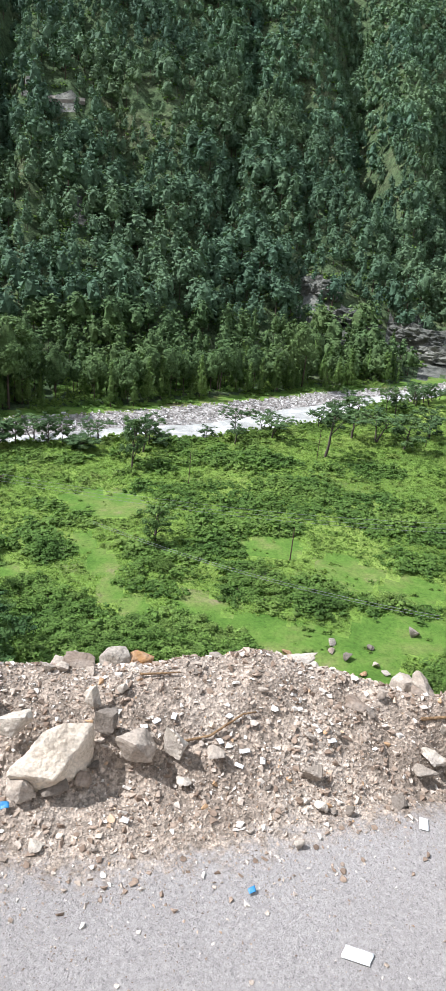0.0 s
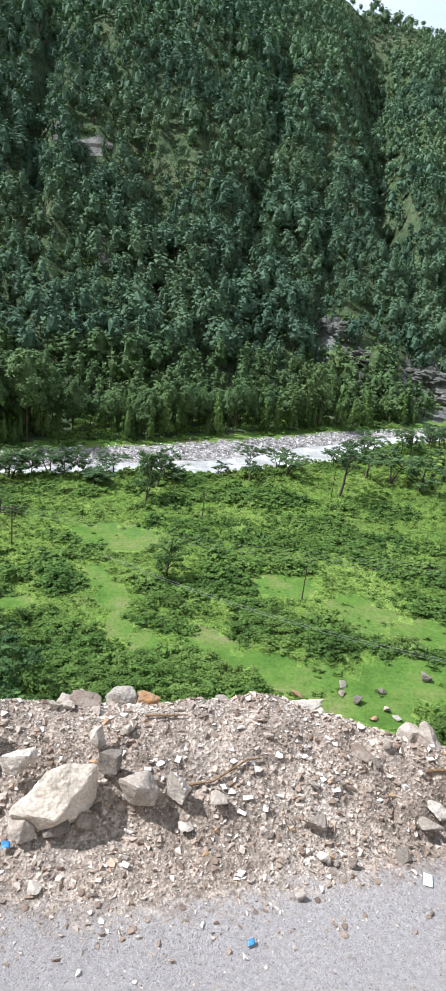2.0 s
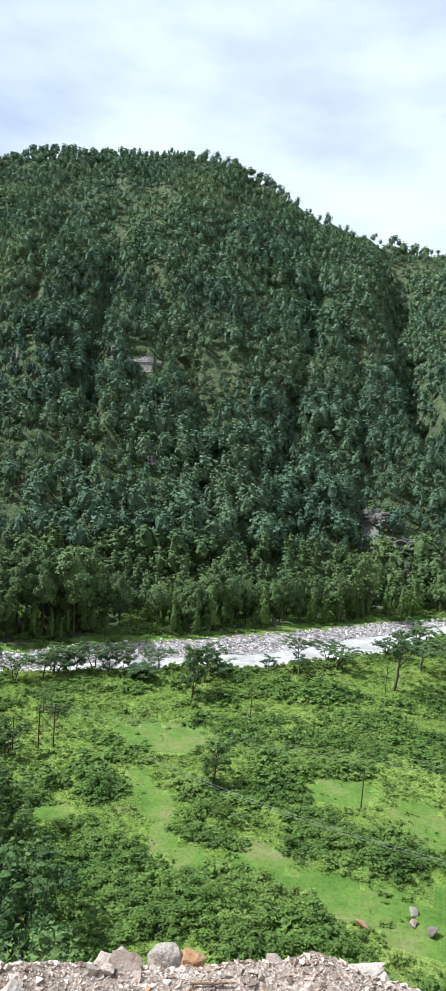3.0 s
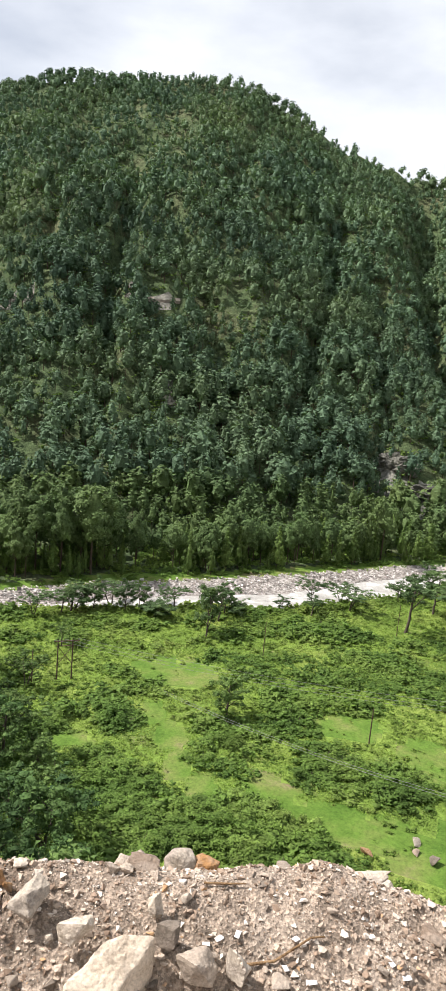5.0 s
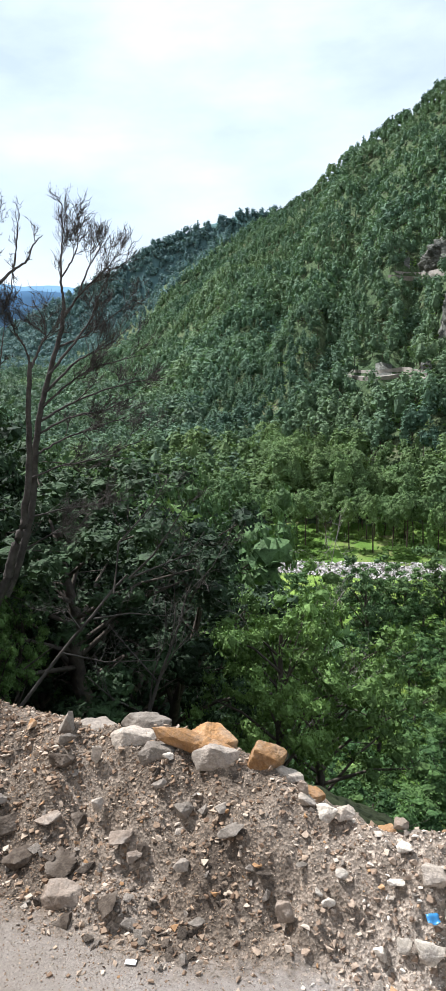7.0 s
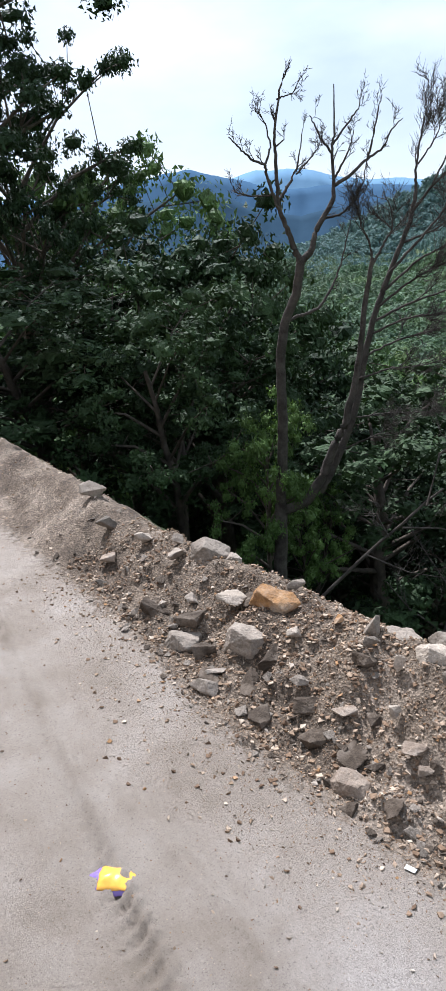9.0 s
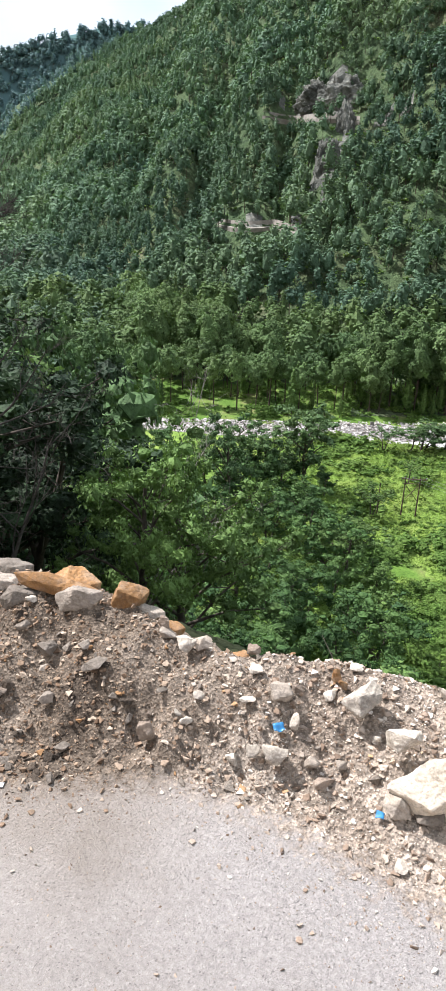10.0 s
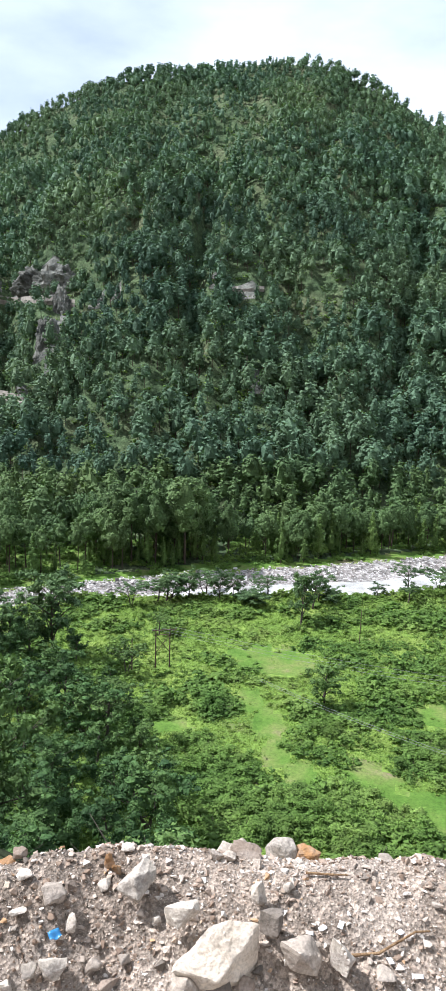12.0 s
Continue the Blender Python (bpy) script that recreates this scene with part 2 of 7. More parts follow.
M_TRACK = bark("pale_earth_cut", (0.15, 0.138, 0.118), (0.32, 0.29, 0.25), 0.4)
M_ROAD, M_EARTH, M_MEADOW, M_LAWN = roadside(), earth(), meadow(), lawn()
M_BED, M_FLOOR, M_CLIFF, M_WATER, M_PEBBLE = riverbed(), forest_floor(), cliff_rock(), rapids(), pebbles()
M_BOULDER = stone("boulder_stone", (0.4, 0.33, 0.25), (0.58, 0.5, 0.4), (0.7, 0.63, 0.53), (0.46, 0.31, 0.18), 0.56, 0.0)
M_TAN = stone("tan_stone", (0.2, 0.165, 0.128), (0.38, 0.322, 0.26), (0.55, 0.49, 0.42), (0.42, 0.27, 0.13), 0.6)
M_WHITE = stone("pale_stone", (0.325, 0.275, 0.212), (0.515, 0.456, 0.377), (0.69, 0.637, 0.56), (0.48, 0.34, 0.2), 0.68)
M_GREY = stone("grey_stone", (0.088, 0.072, 0.057), (0.187, 0.158, 0.128), (0.31, 0.272, 0.228), (0.32, 0.22, 0.13), 0.7)
M_PALE = stone("dusty_stone", (0.13, 0.107, 0.085), (0.235, 0.198, 0.16), (0.36, 0.315, 0.262), (0.3, 0.19, 0.1), 0.58, 0.9)
M_RUST = stone("rust_stone", (0.13, 0.068, 0.03), (0.29, 0.155, 0.062), (0.5, 0.36, 0.22), (0.46, 0.4, 0.33), 0.56, 0.5)
M_BROWN = stone("brown_stone", (0.12, 0.09, 0.07), (0.24, 0.185, 0.14), (0.36, 0.3, 0.24), (0.36, 0.2, 0.09), 0.66)
M_MUD = stone("wet_mud", (0.03, 0.021, 0.014), (0.064, 0.047, 0.033), (0.125, 0.098, 0.073), (0.1, 0.068, 0.042), 0.6, 0.3)
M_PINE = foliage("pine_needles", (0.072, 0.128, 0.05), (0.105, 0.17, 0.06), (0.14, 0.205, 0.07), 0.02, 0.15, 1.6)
# haze put into the colour: higher and farther needles are bluer
M_PINE_HAZED = foliage("hazed_hill_needles", (0.066, 0.124, 0.082), (0.1, 0.168, 0.096), (0.138, 0.205, 0.104), 0.012, 0.15, 1.2)
M_PINE_FAR_HAZED = foliage("hazed_distant_needles", (0.095, 0.165, 0.172), (0.112, 0.188, 0.188), (0.13, 0.21, 0.198), 0.006, 0.15, 0.5)
M_PINE_YOUNG = foliage("young_pine_needles", (0.085, 0.15, 0.04), (0.115, 0.19, 0.05), (0.15, 0.225, 0.06), 0.05, 0.18, 1.8)
M_BUSH = foliage("bush_leaves", (0.075, 0.142, 0.03), (0.115, 0.195, 0.04), (0.17, 0.25, 0.058), 0.09, 0.33, 2.2)
M_GRASS = foliage("grass_blades", (0.11, 0.185, 0.038), (0.165, 0.25, 0.05), (0.235, 0.31, 0.078), 0.05, 0.3)
M_WEED = foliage("weed_leaves", (0.105, 0.182, 0.035), (0.155, 0.24, 0.048), (0.225, 0.3, 0.075), 0.09, 0.38, 2.6)
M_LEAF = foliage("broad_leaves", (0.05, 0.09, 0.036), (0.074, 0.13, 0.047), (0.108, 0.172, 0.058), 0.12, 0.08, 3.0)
# light and shade put into the colour: a shaded and a sunlit leaf
M_LEAF_SHADED = foliage("shade_tinted_leaves", (0.014, 0.028, 0.013), (0.022, 0.042, 0.017), (0.035, 0.062, 0.022), 0.12, 0.05, 3.0)
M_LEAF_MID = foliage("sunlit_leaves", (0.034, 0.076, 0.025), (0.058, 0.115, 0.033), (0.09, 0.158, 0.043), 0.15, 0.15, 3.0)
# haze put into the colour: a bluer copy of broad_leaves for the valley
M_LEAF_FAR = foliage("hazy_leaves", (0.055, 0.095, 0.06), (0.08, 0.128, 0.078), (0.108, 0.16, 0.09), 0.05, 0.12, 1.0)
M_LEAF_LIGHT = foliage("light_leaves", (0.068, 0.122, 0.035), (0.096, 0.162, 0.044), (0.132, 0.208, 0.056), 0.3, 0.15, 3.0)
M_PINE_BARK = bark("pine_bark", (0.035, 0.028, 0.022), (0.1, 0.075, 0.055), 1.2)
M_BARK = bark("bark", (0.04, 0.033, 0.027), (0.12, 0.1, 0.08), 6)
M_DEAD = bark("dead_wood", (0.03, 0.026, 0.023), (0.095, 0.083, 0.072), 9)
M_GREYWOOD = bark("grey_dead_wood", (0.16, 0.145, 0.125), (0.36, 0.33, 0.29), 9)
M_STICK = bark("stick_wood", (0.16, 0.09, 0.045), (0.4, 0.27, 0.15), 30)
M_POLE = bark("pole_wood", (0.05, 0.035, 0.028), (0.14, 0.095, 0.07), 2)
M_WIRE = plain("wire", (0.22, 0.22, 0.23), 0.5, 0.5)
M_PAPER = plain("white_paper", (0.82, 0.82, 0.8), 0.7, 0.3, 60)
M_BLUE = plain("blue_plastic", (0.04, 0.2, 0.42), 0.35, 0.5, 40)
M_VIOLET = plain("violet_foil", (0.2, 0.13, 0.42), 0.3, 0.6, 30)
M_YELLOW = plain("yellow_foil", (0.82, 0.42, 0.05), 0.3, 0.6, 30)
M_FAR_RIDGE = distance("hazed_wooded_ridge", (0.085, 0.145, 0.145))
M_FAR_A, M_FAR_B, M_FAR_C = distance("near_hazed_hills", (0.035, 0.065, 0.1)), distance("mid_hazed_hills", (0.06, 0.115, 0.19)), distance("far_hazed_hills", (0.15, 0.26, 0.38))

# ---- tools for meshes ----


def hashed(ix, iy, seed):
    n = (ix.astype(np.int64) * 374761393 + iy.astype(np.int64) * 668265263 + seed * 1442695041) & 0xFFFFFFFF
    n = ((n ^ (n >> 13)) * 1274126177) & 0xFFFFFFFF
    return ((n ^ (n >> 16)) & 0xFFFF) / 65535.0


def vnoise(x, y, seed=0):
    ix, iy = np.floor(x), np.floor(y)
    fx, fy = x - ix, y - iy
    fx, fy = fx * fx * (3 - 2 * fx), fy * fy * (3 - 2 * fy)
    a, b = hashed(ix, iy, seed), hashed(ix + 1, iy, seed)
    c, d = hashed(ix, iy + 1, seed), hashed(ix + 1, iy + 1, seed)
    return (a + (b - a) * fx) * (1 - fy) + (c + (d - c) * fx) * fy


def fbm(x, y, size, octaves=4, seed=0):
    """Smooth noise from -1 to 1 with features of that size in metres."""
    total, amp, norm = 0.0, 1.0, 0.0
    for o in range(octaves):
        total = total + amp * (vnoise(x / size * 2 ** o + 17.3 * o, y / size * 2 ** o - 9.1 * o, seed + o) * 2 - 1)
        norm += amp
        amp *= 0.5
    return total / norm


def mesh_of(name, verts, tris, mats, which=None, smooth=False):
    me = bpy.data.meshes.new(name)
    verts, tris = np.asarray(verts, np.float32), np.asarray(tris, np.int32)
    n, k = tris.shape
    me.vertices.add(len(verts))
    me.vertices.foreach_set("co", verts.ravel())
    me.loops.add(n * k)
    me.loops.foreach_set("vertex_index", tris.ravel())
    me.polygons.add(n)
    me.polygons.foreach_set("loop_start", np.arange(0, n * k, k, dtype=np.int32))
    for m in mats:
        me.materials.append(m)
    if which is not None:
        me.polygons.foreach_set("material_index", np.asarray(which, np.int32))
    me.polygons.foreach_set("use_smooth", np.full(n, smooth))
    me.update(calc_edges=True)
    return me


def from_bm(name, bm, mat, smooth=False):
    me = bpy.data.meshes.new(name)
    if smooth:
        for f in bm.faces:
            f.smooth = True
    bm.to_mesh(me)
    bm.free()
    me.materials.append(mat)
    return me


def attach(name, me, parent, label=""):
    ob = new(name, me)
    ob.parent = parent
    if label:
        ob["label"] = label
    return ob


def part(name, bm, mat, parent, label="", smooth=False):
    return attach(name, from_bm(name, bm, mat, smooth), parent, label)


def tubes(lines, sides=6):
    """Tapered round tubes along polylines of (x, y, z, radius): vertices and quads."""
    vs, fs, base = [], [], 0
    for line in lines:
        line = np.asarray(line, float)
        p, r = line[:, :3], line[:, 3]
        d = np.gradient(p, axis=0)
        d /= np.linalg.norm(d, axis=1, keepdims=True) + 1e-9
        ref = np.where(np.abs(d[:, 2:3]) > 0.9, [[1.0, 0, 0]], [[0, 0, 1.0]])
        u = np.cross(d, ref)
        u /= np.linalg.norm(u, axis=1, keepdims=True) + 1e-9
        v = np.cross(d, u)
        a = np.arange(sides) * 2 * np.pi / sides
        ring = p[:, None] + r[:, None, None] * (np.cos(a)[None, :, None] * u[:, None] + np.sin(a)[None, :, None] * v[:, None])
        vs.append(ring.reshape(-1, 3))
        i, j = np.meshgrid(np.arange(len(p) - 1), np.arange(sides), indexing="ij")
        k = (j + 1) % sides
        q = np.stack([i * sides + j, i * sides + k, (i + 1) * sides + k, (i + 1) * sides + j], -1).reshape(-1, 4)
        fs.append(q + base)
        base += len(p) * sides
    return np.concatenate(vs), np.concatenate(fs)


def shards(centres, size, rng, normals=None, stray=0.55, long=1.0):
    """One small leaf-like triangle round each centre, facing about along the normals."""
    n = len(centres)
    nrm = rng.normal(size=(n, 3)) * (1.0 if normals is None else stray)
    if normals is not None:
        nrm = nrm + normals
    a = np.cross(nrm, rng.normal(size=(n, 3)))
    a /= np.linalg.norm(a, axis=1, keepdims=True) + 1e-9
    b = np.cross(nrm, a)
    b /= np.linalg.norm(b, axis=1, keepdims=True) + 1e-9
    s = size * rng.uniform(0.6, 1.35, (n, 1))
    v = np.stack([centres - a * s * long - b * s * 0.6, centres - a * s * 0.15 * long + b * s * 0.8, centres + a * s * long - b * s * 0.3], 1)
    return v.reshape(-1, 3), np.arange(3 * n).reshape(n, 3)


def unit(v):
    return v / (np.linalg.norm(v, axis=1, keepdims=True) + 1e-9)


ICO = None


OCTA = (np.array([(1, 0, 0), (0, 1, 0), (-1, 0, 0), (0, -1, 0), (0, 0, 1), (0, 0, -1)], float), np.array([(0, 1, 4), (1, 2, 4), (2, 3, 4), (3, 0, 4), (1, 0, 5), (2, 1, 5), (3, 2, 5), (0, 3, 5)]))


def lite_clumps(centres, radii, rng):
    """Coarse uneven lumps for far foliage, eight faces each, turned at random."""
    v, t = OCTA
    n = len(centres)
    q = np.linalg.qr(rng.normal(size=(n, 3, 3)))[0]
    q[:, :, 0] *= np.sign(np.linalg.det(q))[:, None]
    k = np.einsum("nij,vj->nvi", q, v) * rng.uniform(0.75, 1.5, (n, len(v), 1)) * np.asarray(radii)[:, None]
    return (centres[:, None] + k).reshape(-1, 3), (t[None] + np.arange(n)[:, None, None] * len(v)).reshape(-1, 3)


def clumps(centres, radii, rng):
    """Small uneven lumps of foliage, twenty faces each."""
    global ICO
    if ICO is None:
        bm = bmesh.new()
        bmesh.ops.create_icosphere(bm, subdivisions=1, radius=1.0)
        bm.verts.index_update()
        ICO = np.array([v.co[:] for v in bm.verts]), np.array([[v.index for v in f.verts] for f in bm.faces])
        bm.free()
    v, t = ICO
    n = len(centres)
    k = v[None] * rng.uniform(0.6, 1.35, (n, len(v), 1)) * np.asarray(radii)[:, None]
    return (centres[:, None] + k).reshape(-1, 3), (t[None] + np.arange(n)[:, None, None] * len(v)).reshape(-1, 3)


def both(a, b):
    return np.concatenate([a[0], b[0]]), np.concatenate([a[1], b[1] + len(a[0])])


def spread(templates, pos, scale, turn, pick):
    """Copies of template meshes (verts, tris, which) joined into one set of arrays."""
    vs, ts, ws, base = [], [], [], 0
    for k, (v, t, w) in enumerate(templates):
        sel = np.where(pick == k)[0]
        if not len(sel):
            continue
        c, s = np.cos(turn[sel])[:, None], np.sin(turn[sel])[:, None]
        x = (v[None, :, 0] * c - v[None, :, 1] * s) * scale[sel, 0:1] + pos[sel, 0:1]
        y = (v[None, :, 0] * s + v[None, :, 1] * c) * scale[sel, 0:1] + pos[sel, 1:2]
        z = v[None, :, 2] * scale[sel, 1:2] + pos[sel, 2:3]
        vs.append(np.stack([x, y, z], -1).reshape(-1, 3))
        off = base + np.arange(len(sel)) * len(v)
        ts.append((t[None] + off[:, None, None]).reshape(-1, 3))
        ws.append(np.tile(w, len(sel)))
        base += len(sel) * len(v)
    return np.concatenate(vs), np.concatenate(ts), np.concatenate(ws)


# ---- the lie of the land ----
LIP_X = (-60, -30, -12, -6, -4.35, -3.3, -2.8, -2.24, -1.87, -1.2, -0.8, -0.5, 0.0, 0.5, 1.0, 2.0, 6, 30)
LIP_Y = (-12, -4.5, -0.4, 0.75, 1.01, 1.18, 1.26, 1.5, 1.53, 1.66, 1.6, 1.72, 1.79, 1.83, 1.68, 1.7, 1.6, 1.0)
EDGE_X = (-60, -30, -12, -6, -3.4, -2.56, -2.0, -1.5, -1.14, -0.82, -0.5, 0.0, 0.4, 1.0, 2.0, 6, 30)
EDGE_Y = (-13, -5.3, -1.0, 0.25, 0.71, 0.83, 0.86, 1.0, 1.08, 1.3, 1.33, 1.27, 1.34, 1.46, 1.5, 1.3, 0.6)
BANK_X = (-220, -170, -135, -106, -78, -53, -33, -1, 24, 68, 117, 160, 260)
NEAR_Y = (95, 118, 134, 148, 158, 170, 178, 187, 191, 217, 255, 275, 300)
FAR_Y = (112, 132, 146, 158, 172, 186, 198, 211, 222, 246, 267, 288, 315)
AZ = (-180, -75, -60, -52, -46, -42, -38, -34, -31, -28, -24, -20, -15, -10, -4, -1, 2, 4.5, 7, 12, 17, 24, 40, 60, 180)
FOOT = (9e3, 6e3, 2400, 1100, 620, 480, 380, 310, 285, 268, 250, 240, 236, 236, 240, 244, 248, 254, 262, 275, 290, 320, 360, 500, 9e3)
RIDGE = (2e4, 1.2e4, 3000, 1900, 1500, 1300, 1120, 1010, 930, 860, 800, 770, 745, 735, 730, 730, 735, 745, 760, 800, 850, 900, 950, 1200, 2e4)
CREST = (0, 0, -3, -2.5, 0.4, 3.6, 6.0, 7.4, 9.0, 11.5, 13.4, 15.9, 18.2, 18.5, 19.5, 19.3, 18.4, 17.4, 16.0, 14.5, 13.3, 12.7, 12, 9, 0)
# gullies running down the hill: heading low and high, shares of the climb, depth, half-width in degrees
GULLIES = ((-10.4, -6.0, 0.08, 0.7, 15, 0.7), (6.4, 7.9, 0.1, 0.75, 13, 0.7), (17.8, 12.5, 0.2, 1.0, 34, 1.4), (-16.6, -10.5, 0.3, 0.9, 10, 0.8), (-2.8, 1.6, 0.4, 0.95, 9, 0.7), (-25.5, -18.0, 0.1, 0.9, 14, 1.0), (-31, -25.0, 0.1, 0.95, 18, 1.2), (13.0, 9.5, 0.05, 0.5, 8, 0.6), (-36, -30.5, 0.1, 0.95, 18, 1.3), (24, 19, 0.1, 0.95, 18, 1.4))



def land(x, y):
    """Height of the ground, the terrain kind and the share of the hill climbed, at arrays x, y."""
    x, y = np.asarray(x, float), np.asarray(y, float)
    lip, edge = np.interp(x, LIP_X, LIP_Y), np.interp(x, EDGE_X, EDGE_Y)
    rough = fbm(x, y, 0.5, 4, 3)
    lip = lip + 0.05 * fbm(x, y * 0 + 3, 0.5, 3, 5)
    edge = edge + 0.07 * fbm(x, y * 0 + 8, 0.4, 3, 6) + 0.07 * fbm(x, y, 0.07, 3, 7)
    t = np.clip((y - edge) / np.maximum(lip - edge, 0.05), 0, 1)
    berm = 0.2 * t * t * (3 - 2 * t) + 0.035 * rough * np.minimum(t * 4, 1) + np.where(x < -0.6, 0.06, 0.024) * fbm(x, y, 0.12, 5, 9) * np.minimum(t * 5, 1)
    across = y - 0.345 - 0.03 * (x + 1.36)
    rut = 0.016 * np.exp(-(across / 0.014) ** 2) - 0.014 * np.exp(-((across + 0.035) / 0.02) ** 2)
    rut = rut + 0.018 * np.exp(-((across + 0.03) / 0.045) ** 2) * np.sin(x * 120 + across * 60)
    streak = y - 0.52 - 0.19 * (x + 1.4)
    rut = rut + 0.012 * np.exp(-(streak / 0.025) ** 2) - 0.009 * np.exp(-((streak - 0.05) / 0.03) ** 2)
    rut = rut * np.clip((-x - 0.9) * 3, 0, 1) * (0.7 + 0.6 * fbm(x, y, 0.2, 2, 77))
    road = 0.006 * fbm(x, y, 1.2, 3, 2) + rut
    berm = berm + 0.07 * np.exp(-((x + 1.5) / 0.33) ** 2) * t * t
    hollow = 0.045 * np.exp(-(((x - 0.03) / 0.07) ** 2 + ((y - 1.47) / 0.05) ** 2)) + 0.06 * np.exp(-(((x - 0.73) / 0.05) ** 2 + ((y - 1.69) / 0.025) ** 2))
    back = np.maximum(-4.5 - y, 0) * 0.9
    near = np.where(y < edge, road, berm - hollow) + back
    dl = np.maximum(y - lip, 0)
    floor = -64.4 + 2.4 * np.clip((165 - y) / 80, 0, 1) + 0.5 * fbm(x, y, 26, 4, 11) + 0.25 * fbm(x, y, 6, 3, 12)
    drop = near - 0.88 * dl - 0.14 * np.maximum(dl - 6, 0) + fbm(x, y, 9, 4, 14) * np.clip(dl * 0.12, 0, 1.6)
    k = 5.0
    s = np.clip(0.5 + 0.5 * (drop - floor) / k, 0, 1)
    z = floor + (drop - floor) * s + k * s * (1 - s)
    kind = np.where(y < edge, 0, 1)
    kind = np.where(dl > 0.25, 2, kind)
    kind = np.where((dl > 0.25) & (drop < floor + 4), 3, kind)
    # river
    yn, yf = np.interp(x, BANK_X, NEAR_Y), np.interp(x, BANK_X, FAR_Y)
    wob = 2.0 * fbm(x, y, 14, 3, 21)
    bed = (y > yn + wob) & (y < yf + wob)
    z = np.where(bed, z - 1.6 * np.clip((y - yn - wob) / 3, 0, 1) * np.clip((yf + wob - y) / 6, 0, 1), z)
    kind = np.where(bed, 5, kind)
    # hill across the river
    r, az = np.hypot(x, y), np.degrees(np.arctan2(x, y))
    foot, ridge, crest = np.interp(az, AZ, FOOT), np.interp(az, AZ, RIDGE), np.interp(az, AZ, CREST)
    foot = foot + 6 * fbm(az * 4, az * 0, 9, 3, 31)
    top = 1.6 + ridge * np.tan(np.radians(crest))
    u = (r - foot) / (ridge - foot)
    uc = np.clip(u, 0, 1)
    gully = np.abs(fbm(az * 3 + r * 0.08, r * 0.05, 9, 4, 41)) * 26 + 20 * fbm(x, y, 80, 4, 43)
    hill = -64 + (top + 64) * (0.12 * uc + 0.88 * uc ** 1.08) - (gully - 7) * np.clip(4 * uc * (1 - uc), 0, 1)
    for low, high, u0, u1, deep, half in GULLIES:
        mid = low + (high - low) * uc + 0.8 * fbm(uc * 30, uc * 0 + low, 6, 3, 47)
        side = (az - mid) / half
        hill = hill + deep * np.clip((uc - u0) * 8, 0, 1) * np.clip((u1 - uc) * 6, 0, 1) * (0.3 * np.exp(-((side - 2.2) / 1.3) ** 2) - np.exp(-side * side))
    hill = np.where(u > 1, top - (r - ridge) * 0.5, hill)
    up = (u > 0) & (hill > z)
    z = np.where(up, hill, z)
    kind = np.where(up, 6, kind)
    grove = (az > -41) & (az < -17) & (y < yf + 44)
    kind = np.where((y > yf + 8 + wob) & (kind == 3) & ~grove, 6, kind)
    kind = np.where((az < -44) & (kind == 3), 2, kind)
    return z, kind, np.where(up, uc, 0), az, r


def height(x, y):
    return float(land(np.array([x]), np.array([y]))[0][0])


# short-grass patches in the meadow: x, y, half-widths along and across
LAWNS = ((-5, 142, 9.5, 8.5), (-8, 122, 2.6, 4.8), (-4, 114, 3.2, 5), (-2, 105, 2.2, 5), (2, 98, 2.4, 4), (-22, 110, 6, 2.6), (13, 100, 4.6, 4), (19, 95, 6.5, 2.8), (27, 91, 8, 4.6), (35, 87, 9, 7), (45, 92, 10, 6), (29, 122, 6.5, 5.5), (42, 112, 6, 8), (52, 106, 8, 5))
# dense bush in the meadow, in the same way
THICKETS = ((-20, 98, 11, 8), (-11, 93, 11, 7), (-30, 110, 9, 9), (6, 116, 8, 7), (4, 105, 6.5, 3.4), (15, 120, 6.5, 5), (27, 105, 9.5, 5.5), (36, 101, 8, 4), (0, 88, 17, 5.5), (20, 148, 18, 9), (43, 150, 18, 11), (60, 140, 14, 14), (9, 168, 9, 5), (-37, 133, 5, 13), (-11, 134, 4, 4.5), (31, 131, 6, 3), (57, 118, 9, 4), (48, 99, 8, 3), (-24, 168, 14, 5), (30, 172, 16, 5), (62, 168, 14, 6))


def in_thicket(x, y):
    hit = np.zeros(np.shape(x), bool)
    w = 0.8 * fbm(np.asarray(x, float), np.asarray(y, float), 5, 4, 53)
    for a, b, p, q in THICKETS:
        hit |= ((x - a) / p) ** 2 + ((y - b) / q) ** 2 < 1 + w
    return hit


def on_lawn(x, y, grow=1.0):
    hit = np.zeros(np.shape(x), bool)
    w = 0.7 * fbm(np.asarray(x, float), np.asarray(y, float), 4, 4, 51)
    for a, b, p, q in LAWNS:
        hit |= ((x - a) / p / grow) ** 2 + ((y - b) / q / grow) ** 2 < 1 + w
    return hit


# bare rock on the hill: heading, share of the climb, half-widths in each
BARE = ((-20.3, 0.355, 1.5, 0.03), (-22.8, 0.392, 1.4, 0.006), (-17.2, 0.313, 1.9, 0.006), (-19.3, 0.29, 0.45, 0.03), (-20.0, 0.245, 0.5, 0.025), (-21.0, 0.214, 0.7, 0.018), (-24.8, 0.17, 2.8, 0.007),
        (-6.5, 0.304, 1.8, 0.009), (-4.3, 0.17, 0.5, 0.012), (14.0, 0.095, 1.2, 0.022), (13.7, 0.06, 0.6, 0.02), (17.0, 0.062, 1.6, 0.022), (21.5, 0.046, 2.5, 0.024), (24.5, 0.02, 2.4, 0.022))


